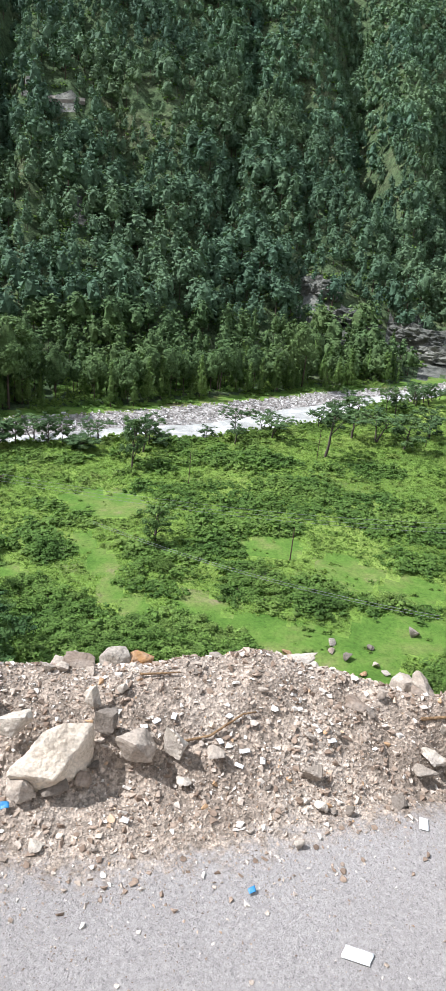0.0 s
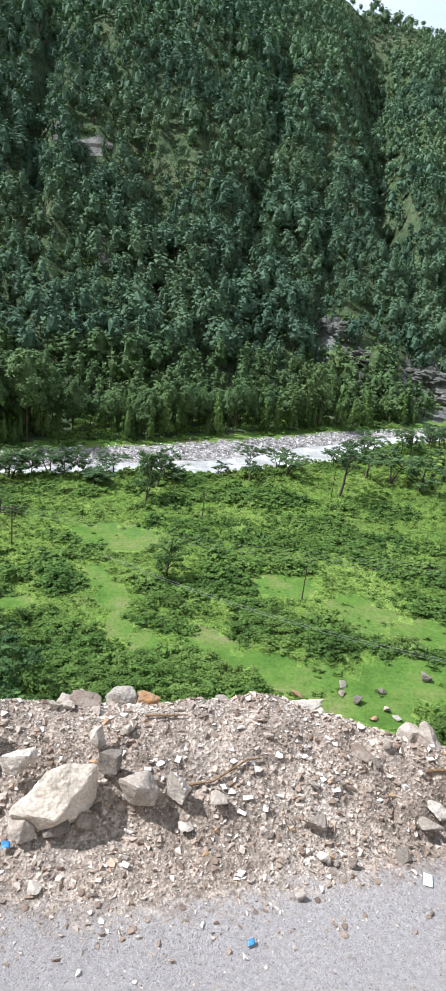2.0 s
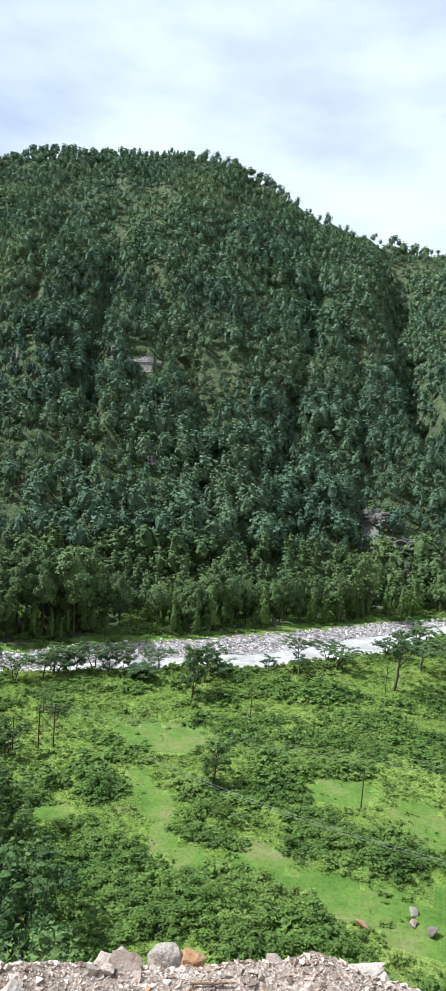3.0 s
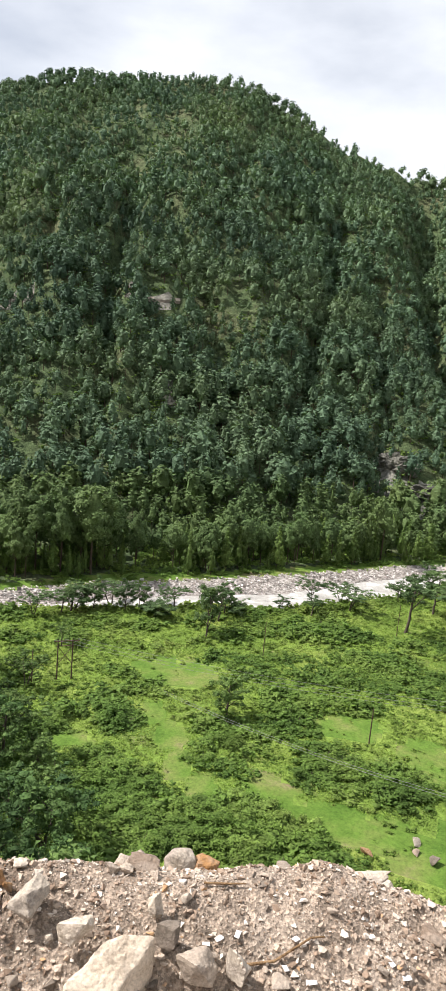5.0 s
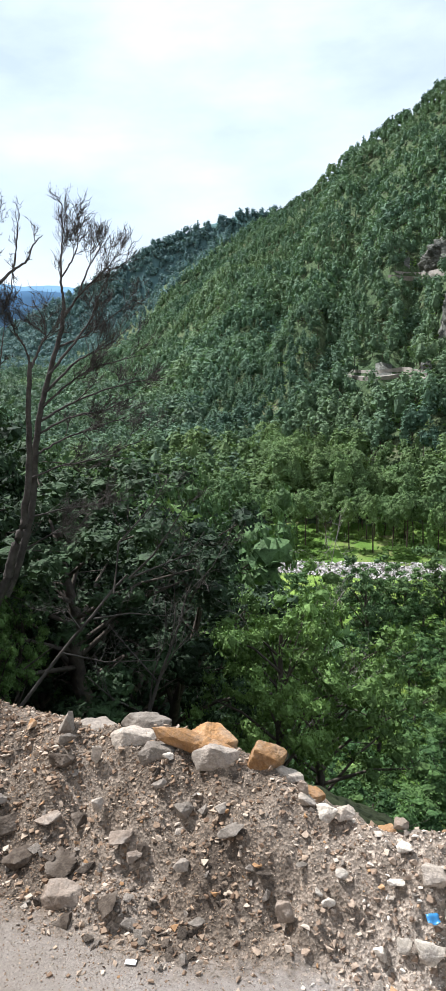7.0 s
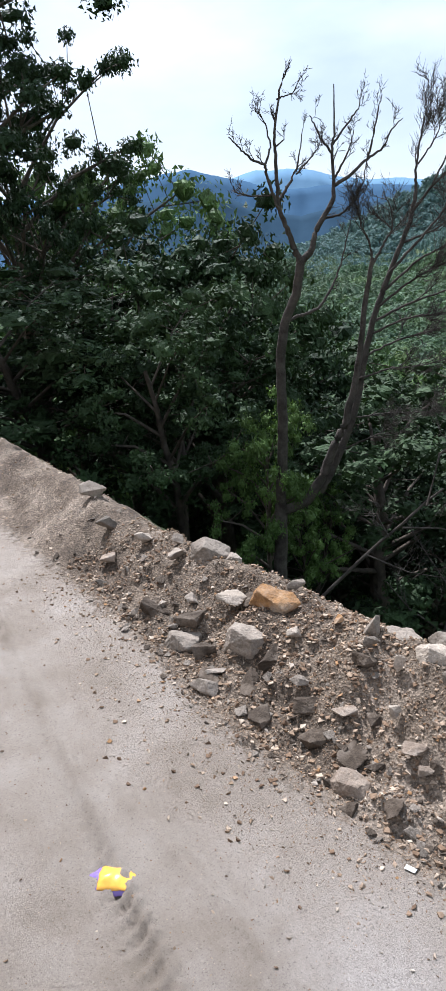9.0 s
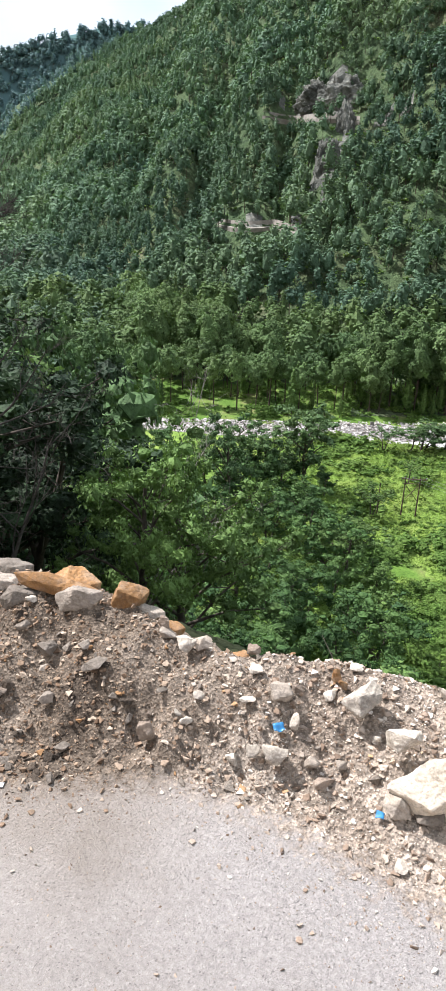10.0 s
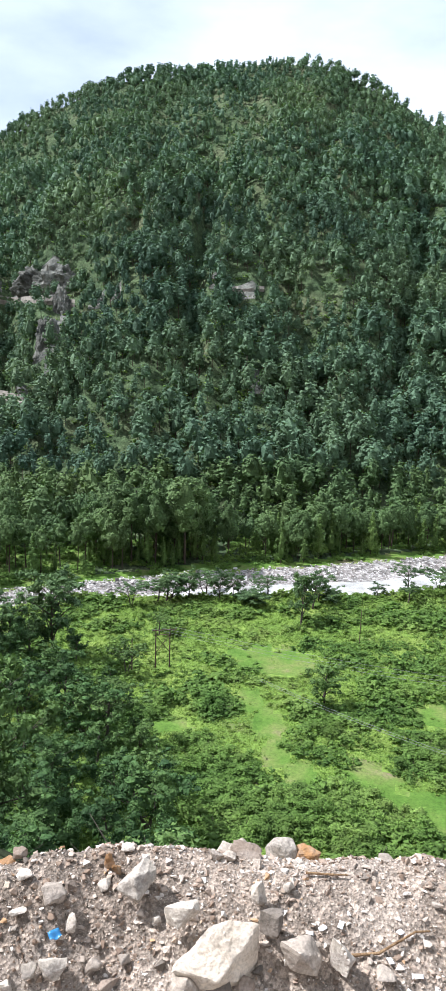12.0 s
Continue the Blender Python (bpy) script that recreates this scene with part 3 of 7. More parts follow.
def bare(az, u, grow=1.0):
    hit = np.zeros(np.shape(az), bool)
    w = 1.5 * fbm(az * 6, u * 120, 2.5, 4, 61)
    for a, b, p, q in BARE:
        hit |= ((az - a) / p / grow) ** 2 + ((u - b) / q / grow) ** 2 < 1 + w
    return hit


def build_ground():
    az = np.radians(np.concatenate([np.arange(-180, -86, 4.0), np.arange(-86, 48, 0.42), np.arange(48, 180, 4.0)]))
    rad = np.concatenate([[0.12], np.exp(np.arange(math.log(0.3), math.log(1.0), 0.05)), np.exp(np.arange(0.0, math.log(3.2), 0.011)), np.exp(np.arange(math.log(3.25), math.log(150), 0.027)), np.exp(np.arange(math.log(151), math.log(290), 0.011)), np.exp(np.arange(math.log(292), math.log(4600), 0.027))])
    A, Q = np.meshgrid(az, rad, indexing="ij")
    x, y = Q * np.sin(A), Q * np.cos(A)
    z, *_ = land(x, y)
    nA, nR = A.shape
    verts = np.stack([x, y, z], -1).reshape(-1, 3)
    i, j = np.meshgrid(np.arange(nA), np.arange(nR - 1), indexing="ij")
    i2 = (i + 1) % nA
    quads = np.stack([i * nR + j, i * nR + j + 1, i2 * nR + j + 1, i2 * nR + j], -1).reshape(-1, 4)
    cx, cy = verts[quads, 0].mean(1), verts[quads, 1].mean(1)
    _, kind, u, a, _ = land(cx, cy)
    kind = np.where((kind == 3) & (on_lawn(cx, cy) | (cy > np.interp(cx, BANK_X, FAR_Y))), 4, kind)
    kind = np.where((kind == 6) & bare(a, u), 7, kind)
    cap = len(verts)
    verts = np.concatenate([verts, [[0, 0, 0]]])
    me = mesh_of("ground", verts, quads[:, ::-1], [M_ROAD, M_ROAD, M_EARTH, M_MEADOW, M_LAWN, M_BED, M_FLOOR, M_CLIFF], kind, True)
    rubble = np.clip((verts[:, 1] - np.interp(verts[:, 0], EDGE_X, EDGE_Y)) / 0.42 + 0.55, 0, 1)
    me.attributes.new("rubble", "FLOAT", "POINT").data.foreach_set("value", rubble.astype(np.float32))
    bm = bmesh.new()
    bm.from_mesh(me)
    bm.verts.ensure_lookup_table()
    ring = [bm.verts[k * nR] for k in range(nA)]
    for k in range(nA):
        f = bm.faces.new((bm.verts[cap], ring[k], ring[(k + 1) % nA]))
        f.material_index, f.smooth = 0, True
    bmesh.ops.recalc_face_normals(bm, faces=bm.faces[:])
    bm.to_mesh(me)
    bm.free()
    tagged(new("ground", me), "dusty asphalt road edge, gravel bank, green valley floor and hillside", "ground", kind="structure")


build_ground()


def climb(heading, share):
    """The place on the hill at a heading and a share of the climb."""
    r = np.linspace(150, 1000, 1700)
    x, y = r * math.sin(radians(heading)), r * math.cos(radians(heading))
    z, _, u, _, _ = land(x, y)
    i = int(np.argmax(u >= share))
    return np.array([x[i], y[i], z[i]])


def contour(heading, level):
    """The place on the hill at a heading and a height."""
    r = np.linspace(230, 800, 1700)
    x, y = r * math.sin(radians(heading)), r * math.cos(radians(heading))
    i = int(np.argmax(land(x, y)[0] >= level))
    return np.array([x[i], y[i], level])


def track(points, wide, wall, label):
    """A narrow hill road: a level strip with a cut bank behind and a built edge in front."""
    az = np.arange(points[0][0], points[-1][0], 0.15)
    mid = np.array([contour(a, np.interp(a, [p[0] for p in points], [p[1] for p in points])) for a in az])
    k = np.ones(5) / 5
    mid = np.stack([np.convolve(np.pad(mid[:, c], 2, mode="edge"), k, "valid") for c in range(3)], -1)
    out = unit(mid * (1, 1, 0)) * -1
    up = np.array([[0, 0, 1.0]])
    rows = [mid + out * wide - up * wall, mid + out * wide + up * 0.6, mid - out * wide + up * 0.8, mid - out * (wide + 1.5) + up * (wall + 1.2)]
    n = len(az)
    v = np.concatenate(rows)
    i, j = np.meshgrid(np.arange(3), np.arange(n - 1), indexing="ij")
    q = np.stack([i * n + j, i * n + j + 1, (i + 1) * n + j + 1, (i + 1) * n + j], -1).reshape(-1, 4)
    tagged(new("hill_road", mesh_of("hill_road", v, q, [M_TRACK])), label, "road", kind="structure")


# hill roads: heading and height along each
TRACKS = (((-25.5, 24), (-21.5, 21), (-18.4, 20)), ((-29.0, -28), (-22.3, -26)), ((-6.6, 30), (-3.8, 31)))
track(TRACKS[0], 2.2, 2.0, "narrow pale road cut across the wooded hillside")
track(TRACKS[1], 2.2, 2.2, "narrow pale road cut low across the hillside")
track(TRACKS[2], 1.2, 1.0, "narrow pale road cut across the wooded hillside")


def outcrop(heading, share, size, seed, label, sink=0.35):
    """A broken cliff face standing out of the hillside."""
    rng = np.random.default_rng(seed)
    bm = bmesh.new()
    bmesh.ops.create_icosphere(bm, subdivisions=5, radius=1.0)
    off = Vector(rng.uniform(0, 40, 3))
    for v in bm.verts:
        d = v.co.copy()
        q = d * 2.2 + off
        block = noise.cell(Vector((q.x * 1.5, q.y * 1.5, q.z * 1.2))) * 0.16
        rough = noise.fractal(q, 0.8, 2.1, 5) * 0.16 + abs(noise.noise(q * 2.5)) * 0.12
        v.co = Vector((d.x * size[0], d.y * size[1], d.z * size[2])) * (0.85 + block + rough)
    p = climb(heading, share)
    ob = new("cliff", from_bm("cliff", bm, M_CLIFF))
    ob.matrix_world = pose(p[0], p[1], p[2] - sink * size[2] * 0.3, -22, 0, -heading)
    tagged(ob, label, "cliff", kind="structure")


outcrop(-19.7, 0.362, (15, 9, 14), 901, "dark broken rock cliff on the wooded hillside")
outcrop(-21.6, 0.375, (13, 9, 11), 902, "dark broken rock cliff on the wooded hillside")
outcrop(-19.5, 0.29, (5, 5, 16), 903, "pale rocky gully below the hill road")
outcrop(-20.6, 0.225, (6, 5, 13), 904, "pale rocky gully below the hill road")
outcrop(14.2, 0.1, (11, 7, 7), 905, "grey rock outcrop above the river")
outcrop(16.8, 0.065, (13, 7, 6), 906, "grey rock outcrop above the river")
outcrop(21.5, 0.045, (17, 8, 6), 907, "grey rock outcrop above the river")
outcrop(24.5, 0.02, (15, 8, 6), 908, "grey rock outcrop above the river")


def build_river():
    xs = np.linspace(-200, 240, 150)
    yn, yf = np.interp(xs, BANK_X, NEAR_Y), np.interp(xs, BANK_X, FAR_Y)
    rows = []
    for s in np.linspace(0, 1, 15):
        y = yn - 1 + (yf - yn) * np.interp(xs, (-90, -20, 10, 60), (0.14, 0.3, 0.42, 0.6)) * s + 3.2 * fbm(xs, xs * 0 + s * 2, 9, 4, 71)
        z = -65.15 + 0.18 * fbm(xs, y, 5, 4, 72) + 0.003 * (xs + 200)
        rows.append(np.stack([xs, y, z], -1))
    v = np.concatenate(rows)
    n = len(xs)
    i, j = np.meshgrid(np.arange(14), np.arange(n - 1), indexing="ij")
    q = np.stack([i * n + j, i * n + j + 1, (i + 1) * n + j + 1, (i + 1) * n + j], -1).reshape(-1, 4)
    tagged(new("river", mesh_of("river", v, q, [M_WATER], None, True)), "milky white rapids of a shallow mountain river", "river", kind="structure")


build_river()


def far_range(name, mat, dist, lo, hi, el, label, seed):
    """A distant range: a thick ridge with spurs, curved round the camera, its crest fitted to that view."""
    az = np.arange(lo, hi, 0.25)
    crest = np.interp(az, [e[0] for e in el], [e[1] for e in el])
    crest = crest + 0.3 * fbm(az, az * 0, 3.0, 5, seed)
    rows = []
    for s in np.linspace(-1, 1, 21):
        d = dist * (1 + 0.16 * s) + dist * 0.02 * fbm(az, az * 0 + s, 3, 3, seed + 1)
        hgt = 1.6 + d * np.tan(np.radians(crest))
        z = -70 + (hgt + 70) * (1 - abs(s)) ** 1.1 * (1 - 0.25 * (1 - abs(s)) * abs(s) * 4 * np.abs(fbm(az, az * 0 + s * 2, 2.5, 4, seed + 2)))
        a = np.radians(az)
        rows.append(np.stack([d * np.sin(a), d * np.cos(a), z], -1))
    v = np.concatenate(rows)
    n = len(az)
    i, j = np.meshgrid(np.arange(20), np.arange(n - 1), indexing="ij")
    q = np.stack([i * n + j, i * n + j + 1, (i + 1) * n + j + 1, (i + 1) * n + j], -1).reshape(-1, 4)
    tagged(new(name, mesh_of(name, v, q, [mat], None, True)), label, "mountain range", kind="structure")
    return np.array(rows)


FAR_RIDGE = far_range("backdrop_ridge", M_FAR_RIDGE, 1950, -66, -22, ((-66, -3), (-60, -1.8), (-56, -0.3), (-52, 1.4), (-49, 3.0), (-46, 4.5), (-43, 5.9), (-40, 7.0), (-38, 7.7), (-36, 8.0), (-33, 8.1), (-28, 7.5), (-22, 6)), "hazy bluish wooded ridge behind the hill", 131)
far_range("backdrop_hills", M_FAR_A, 2300, -80, -40, ((-80, 1), (-72, 2.5), (-68, 3.2), (-65.3, 3.6), (-62, 2.2), (-58, 1.2), (-54, 2.0), (-51, 2.4), (-47, 2.6), (-40, 1)), "forested hills at the valley's end, tinted dark blue for haze", 101)
far_range("backdrop_range", M_FAR_B, 3100, -86, -38, ((-86, 2), (-70, 4.3), (-66, 4.8), (-63, 4.1), (-60, 3.3), (-56, 3.4), (-52, 3.1), (-48, 2.8), (-38, 1.5)), "mountain range behind the forested hills, tinted blue for haze", 111)
far_range("backdrop_peaks", M_FAR_C, 3900, -90, -36, ((-90, 3), (-70, 3.5), (-64, 3.9), (-61.3, 4.7), (-59, 4.6), (-55, 3.9), (-51.5, 3.5), (-47, 3.2), (-36, 2)), "far mountain peaks under cloud, tinted pale blue for haze", 121)

# ---- pines ----


def knob(n):
    """A unit icosphere: vertices and triangles."""
    bm = bmesh.new()
    bmesh.ops.create_icosphere(bm, subdivisions=n, radius=1.0)
    bm.verts.index_update()
    out = np.array([v.co[:] for v in bm.verts]), np.array([[v.index for v in f.verts] for f in bm.faces])
    bm.free()
    return out


KNOBS = {n: knob(n) for n in (1, 2)}


def pine(seed, hubs, leaves, size, young=False, low_at=None, broad=1.0, core=1):
    """A unit pine (1 m tall): a tapered trunk with branch stubs and a rounded crown of needle tufts gathered round hubs."""
    rng = np.random.default_rng(seed)
    lean = rng.normal(0, 0.014, 2)
    low = 0.05 if young else rng.uniform(0.2, 0.4) if low_at is None else low_at
    wide = broad * (rng.uniform(0.17, 0.2) if young else rng.uniform(0.2, 0.28))
    hs = np.linspace(0, 1, 6)
    trunk = np.stack([lean[0] * hs, lean[1] * hs, (hs - 0.02) * 0.94, 0.013 * (1 - hs) + 0.002], -1)

    def profile(h):
        return (1 - h) ** 0.85 * 1.15 if young else np.sin(3.14 * (0.16 + 0.76 * h)) ** 0.8 * (1.08 - 0.18 * h)

    v, t = KNOBS[core]
    h = (v[:, 2] + 1) / 2
    flat = unit(v * (1, 1, 0))
    k = wide * (0.66 if core == 1 else 0.5) * profile(h) * rng.uniform(0.85, 1.1, len(v)) * np.sqrt(np.clip(1 - v[:, 2] ** 2, 0, 1)) ** 0.5
    body = np.stack([flat[:, 0] * k, flat[:, 1] * k, low + (1 - low) * (0.06 + 0.82 * h)], -1), t
    hh = (np.arange(hubs) + rng.uniform(0.1, 0.9, hubs)) / hubs
    a = np.arange(hubs) * 2.4 + rng.normal(0, 0.4, hubs)
    reach = wide * profile(hh) * rng.uniform(0.62, 0.86, hubs)
    mids = np.stack([reach * np.cos(a), reach * np.sin(a), low + (1 - low) * (0.05 + 0.9 * hh)], -1)
    rads = wide * rng.uniform(0.24, 0.36, hubs) * (0.5 + 0.5 * profile(hh))
    pick = rng.integers(0, hubs, leaves)
    axis = np.array([0, 0, low + 0.4 * (1 - low)])
    out = unit(rng.normal(size=(leaves, 3)) + 0.9 * unit(mids[pick] - axis) + (0, 0, 0.25))
    c = mids[pick] + out * rads[pick, None] * rng.uniform(0.7, 1.15, (leaves, 1)) * (1, 1, 0.8)
    tufts = shards(c, size, rng, unit(0.6 * out + 0.9 * unit(mids[pick] - axis) + (0, 0, 0.45)), 0.35)
    lines = [trunk]
    for i in range(0 if young else 3):
        q, b = rng.uniform(0, 6.28), low + rng.uniform(-0.08, 0.1)
        lines.append(np.array([[0, 0, b, 0.006], [0.6 * wide * math.cos(q), 0.6 * wide * math.sin(q), b + 0.07, 0.002]]))
    tv, tq = tubes(lines if core > 1 else [trunk[[0, 5]]], 4 if core > 1 else 3)
    return (tv, np.concatenate([tq[:, :3], tq[:, [0, 2, 3]]])), both(body, tufts)


def joined(trunk, crown):
    v = np.concatenate([trunk[0], crown[0]])
    t = np.concatenate([trunk[1], crown[1] + len(trunk[0])])
    return v, t, np.concatenate([np.zeros(len(trunk[1]), int), np.ones(len(crown[1]), int)])


NEAR_PINES = [pine(10 + k, 28, 1900, 0.017, False, 0.34 + 0.03 * k, 1.0, 2) for k in range(6)]
YOUNG_PINES = [pine(30 + k, 34, 1700, 0.016, True, None, 1.0, 2) for k in range(5)]
MID_PINES = [pine(50 + k, 20, 190, 0.045, k % 6 == 0, 0.2 + 0.04 * (k % 6)) for k in range(12)]
FAR_PINES = [pine(110 + k, 12, 70, 0.07, k % 6 == 0, 0.14 + 0.04 * (k % 6)) for k in range(12)]
CREST_PINES = [pine(130 + k, 12, 110, 0.055, False, 0.3 + 0.1 * (k % 4)) for k in range(8)]
ROUND_TREES = [pine(70 + k, 14, 130, 0.06, False, 0.15, 1.3) for k in range(5)]
GROVE_PINES = [pine(90 + k, 20, 1000, 0.021, False, 0.5, 0.9, 2) for k in range(4)]


def sow(n, lo, hi, near, far, seed):
    rng = np.random.default_rng(seed)
    a = rng.uniform(lo, hi, n)
    r = np.sqrt(rng.uniform(near ** 2, far ** 2, n))
    return r * np.sin(np.radians(a)), r * np.cos(np.radians(a)), rng


def thin(x, y, gap):
    """Keeps points that lie at least about gap apart, by cells."""
    key = {}
    p, q = 0.82 * x - 0.57 * y, 0.57 * x + 0.82 * y
    for i, (a, b) in enumerate(zip(np.floor(p / gap).astype(int), np.floor(q / gap).astype(int))):
        key.setdefault((a, b), i)
    return np.array(sorted(key.values()))


def put_tree(kind, pieces, x, y, z, wide, tall, turn, label, category, group, cache, mats, crown="crown"):
    """A tree as a thing of its own, on shared meshes."""
    if cache.get(kind) is None:
        (tv, tt), (lv, lt) = pieces
        cache[kind] = (mesh_of("trunk", tv, tt, [mats[0]], None, True), mesh_of(crown, lv, lt, [mats[1]]))
    ob = new(category.replace(" ", "_"), None)
    ob.empty_display_size = 0.2
    ob.matrix_world = Matrix.LocRotScale((x, y, z), Euler((0, 0, turn)), (wide, wide, tall))
    tagged(ob, label, category, group)
    attach("trunk", cache[kind][0], ob)
    attach(crown, cache[kind][1], ob)
    return ob


def bush(seed, lumps, fringe, size, lite=False):
    """A unit bush: a few stems, uneven lumps of leaves and a loose fringe."""
    rng = np.random.default_rng(seed)
    m = rng.normal(0, 0.3, (lumps, 3))
    m[:, 2] = np.abs(m[:, 2]) * 0.8 + 0.12
    r = rng.uniform(0.1, 0.2, (lumps, 1)) * (1.3 if lite else 1.0) * np.array([[1, 1, 0.9]])
    k = rng.integers(0, lumps, fringe)
    off = unit(rng.normal(size=(fringe, 3)) + (0, 0, 0.35))
    c = m[k] + off * r[k] * rng.uniform(0.65, 1.5, (fringe, 1))
    c[:, 2] = np.maximum(c[:, 2], 0.02)
    lines = [np.array([[0, 0, -0.05, 0.02], [*(rng.normal(0, 0.2, 2)), 0.45, 0.008]]) for _ in range(1 if lite else 3)]
    tv, tq = tubes(lines, 3)
    return (tv, np.concatenate([tq[:, :3], tq[:, [0, 2, 3]]])), both((lite_clumps if lite else clumps)(m, r * 0.75, rng), shards(c, size, rng, unit(off + (-0.25, -0.15, 0.9)), 0.5, 1.3))


BUSHES = [bush(200 + k, 22, 1500, 0.04) for k in range(6)]
LOW_BUSHES = [bush(220 + k, 8, 90, 0.085, True) for k in range(6)]
WEEDS = [bush(260 + k, 5, 44, 0.14, True) for k in range(6)]
TINY_BUSHES = [bush(240 + k, 4, 12, 0.07, True) for k in range(6)]


def build_forest():
    x, y, rng = sow(80000, -56, 34, 170, 1060, 5)
    keep = thin(x, y, 5.5)
    x, y = x[keep], y[keep]
    z, kind, u, az, r = land(x, y)
    yf = np.interp(x, BANK_X, FAR_Y)
    dens = 0.98 + 0.5 * fbm(x, y, 60, 3, 81) - 0.5 * np.exp(-(((az + 4) / 5) ** 2 + ((u - 0.62) / 0.16) ** 2))
    for pts in TRACKS:
        zt = np.interp(az, [p[0] for p in pts], [p[1] for p in pts])
        dens = np.where((az > pts[0][0] - 0.3) & (az < pts[-1][0] + 0.3) & (z > zt - 8) & (z < zt + 3), 0.12, dens)
    flat_wood = (kind == 3) & (y > yf + 9) & (fbm(x, y, 40, 2, 83) > -0.15)
    ok = ((kind == 6) | flat_wood) & (u < 1.0) & (rng.uniform(size=len(x)) < dens) & (~bare(az, u, 1.25) | (rng.uniform(size=len(x)) < 0.12)) & (y > yf + 9)
    ok &= ~((az > -41) & (az < -17) & (y < yf + 44) & (u <= 0))
    x2, y2, _ = sow(40000, -58, -30, 330, 2300, 6)
    keep2 = thin(x2, y2, 15.0)
    x2, y2 = x2[keep2], y2[keep2]
    z2, kind2, u2, az2, r2 = land(x2, y2)
    ok2 = (kind2 == 6) & (u2 < 1.0) & (r2 > 1050)
    # the crest: open between headings 2 and 20, where single trees stand against the sky
    ok &= ~((u > 0.955) & (az > 1.5) & (az < 24) & (rng.uniform(size=len(x)) < 0.75))
    ar = rng.uniform(-34, 30, 620)
    ar = ar[fbm(ar, ar * 0, 1.6, 3, 84) > -0.12]
    rr = np.interp(ar, AZ, RIDGE) * rng.uniform(0.965, 1.0, len(ar))
    x3, y3 = rr * np.sin(np.radians(ar)), rr * np.cos(np.radians(ar))
    z3, _, u3, _, r3 = land(x3, y3)
    X, Y, Z, U, Rr = (np.concatenate([a[ok], b[ok2], c]) for a, b, c in ((x, x2, x3), (y, y2, y3), (z, z2, z3), (u, u2, u3), (r, r2, r3)))
    n = len(X)
    tall = rng.uniform(8, 15.5, n) * (1 + 0.5 * fbm(X, Y, 30, 2, 85)) * (1.05 - 0.3 * U) * np.where(Rr > 1000, 1.35, 1)
    wide = tall * rng.uniform(0.95, 1.4, n)
    edge = np.zeros(n, bool)
    edge[n - len(ar):] = True
    front = np.argsort(Rr - np.interp(np.degrees(np.arctan2(X, Y)), AZ, FOOT) + np.where(np.abs(np.degrees(np.arctan2(X, Y))) > 35, 1e4, 0))[:85]
    cache = {}
    single = np.zeros(n, bool)
    single[front] = True
    for i in front:
        k = int(rng.integers(6))
        put_tree(k, NEAR_PINES[k], X[i], Y[i], Z[i] - 0.2, wide[i] * 1.15, tall[i] * 1.45, rng.uniform(0, 6.28), "tall dark green pine with bare lower trunk on far bank", "pine tree", "pines on the far bank", cache, (M_PINE_BARK, M_PINE))
    near = ~single & ~edge & (U < 0.05) & (Rr < 330)
    remote = Rr > 1050
    for sel, temps, name, label, needles in ((near & ~single, MID_PINES, "lower_forest", "dense dark green pines on the lower hillside", M_PINE), (~single & ~edge & ~near & (Rr < 480), MID_PINES, "middle_forest", "dense green pines halfway up the hillside", M_PINE_HAZED), (edge & ~remote, CREST_PINES, "crest_pines", "single pines standing along the hill's crest", M_PINE_HAZED), (~single & ~edge & (Rr >= 480) & ~remote, FAR_PINES, "upper_forest", "dense green pines on the upper hillside, tinted bluish for haze", M_PINE_HAZED), (remote, FAR_PINES, "distant_forest", "green pines on the distant ridge, tinted blue for haze", M_PINE_FAR_HAZED)):
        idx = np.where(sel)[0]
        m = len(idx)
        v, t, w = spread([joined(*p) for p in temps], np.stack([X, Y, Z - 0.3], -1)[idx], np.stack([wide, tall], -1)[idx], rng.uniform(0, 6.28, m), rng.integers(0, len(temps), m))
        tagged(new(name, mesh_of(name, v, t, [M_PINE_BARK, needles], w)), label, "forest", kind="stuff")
    # pines of the ridge behind
    m = 4200
    i, j = rng.uniform(0, 9.99, m), rng.uniform(0, FAR_RIDGE.shape[1] - 1.01, m)
    i[:500] = rng.uniform(9.0, 9.99, 500)
    i0, j0 = i.astype(int), j.astype(int)
    fi, fj = (i - i0)[:, None], (j - j0)[:, None]
    p = (FAR_RIDGE[i0, j0] * (1 - fj) + FAR_RIDGE[i0, j0 + 1] * fj) * (1 - fi) + (FAR_RIDGE[i0 + 1, j0] * (1 - fj) + FAR_RIDGE[i0 + 1, j0 + 1] * fj) * fi
    p = p[p[:, 2] > -60] - (0, 0, 2.0)
    m = len(p)
    t = rng.uniform(14, 26, m)
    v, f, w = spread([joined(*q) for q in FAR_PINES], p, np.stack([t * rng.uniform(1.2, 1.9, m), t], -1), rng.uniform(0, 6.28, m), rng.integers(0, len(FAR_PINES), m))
    tagged(new("ridge_forest", mesh_of("ridge_forest", v, f, [M_PINE_BARK, M_PINE_FAR_HAZED], w)), "green pines on the ridge behind, tinted blue for haze", "forest", kind="stuff")
    # undergrowth in the hill's clearings
    a, b = rng.uniform(-36, 30, 4500), rng.uniform(0, 1, 4500)
    foot, ridge = np.interp(a, AZ, FOOT), np.interp(a, AZ, RIDGE)
    b = foot + (ridge - foot) * b ** 1.3 * 0.9
    x, y = b * np.sin(np.radians(a)), b * np.cos(np.radians(a))
    z, kind, u, az, _ = land(x, y)
    ok = (kind == 6) & (u > 0) & (~bare(az, u, 0.8) | (rng.uniform(size=4500) < 0.3))
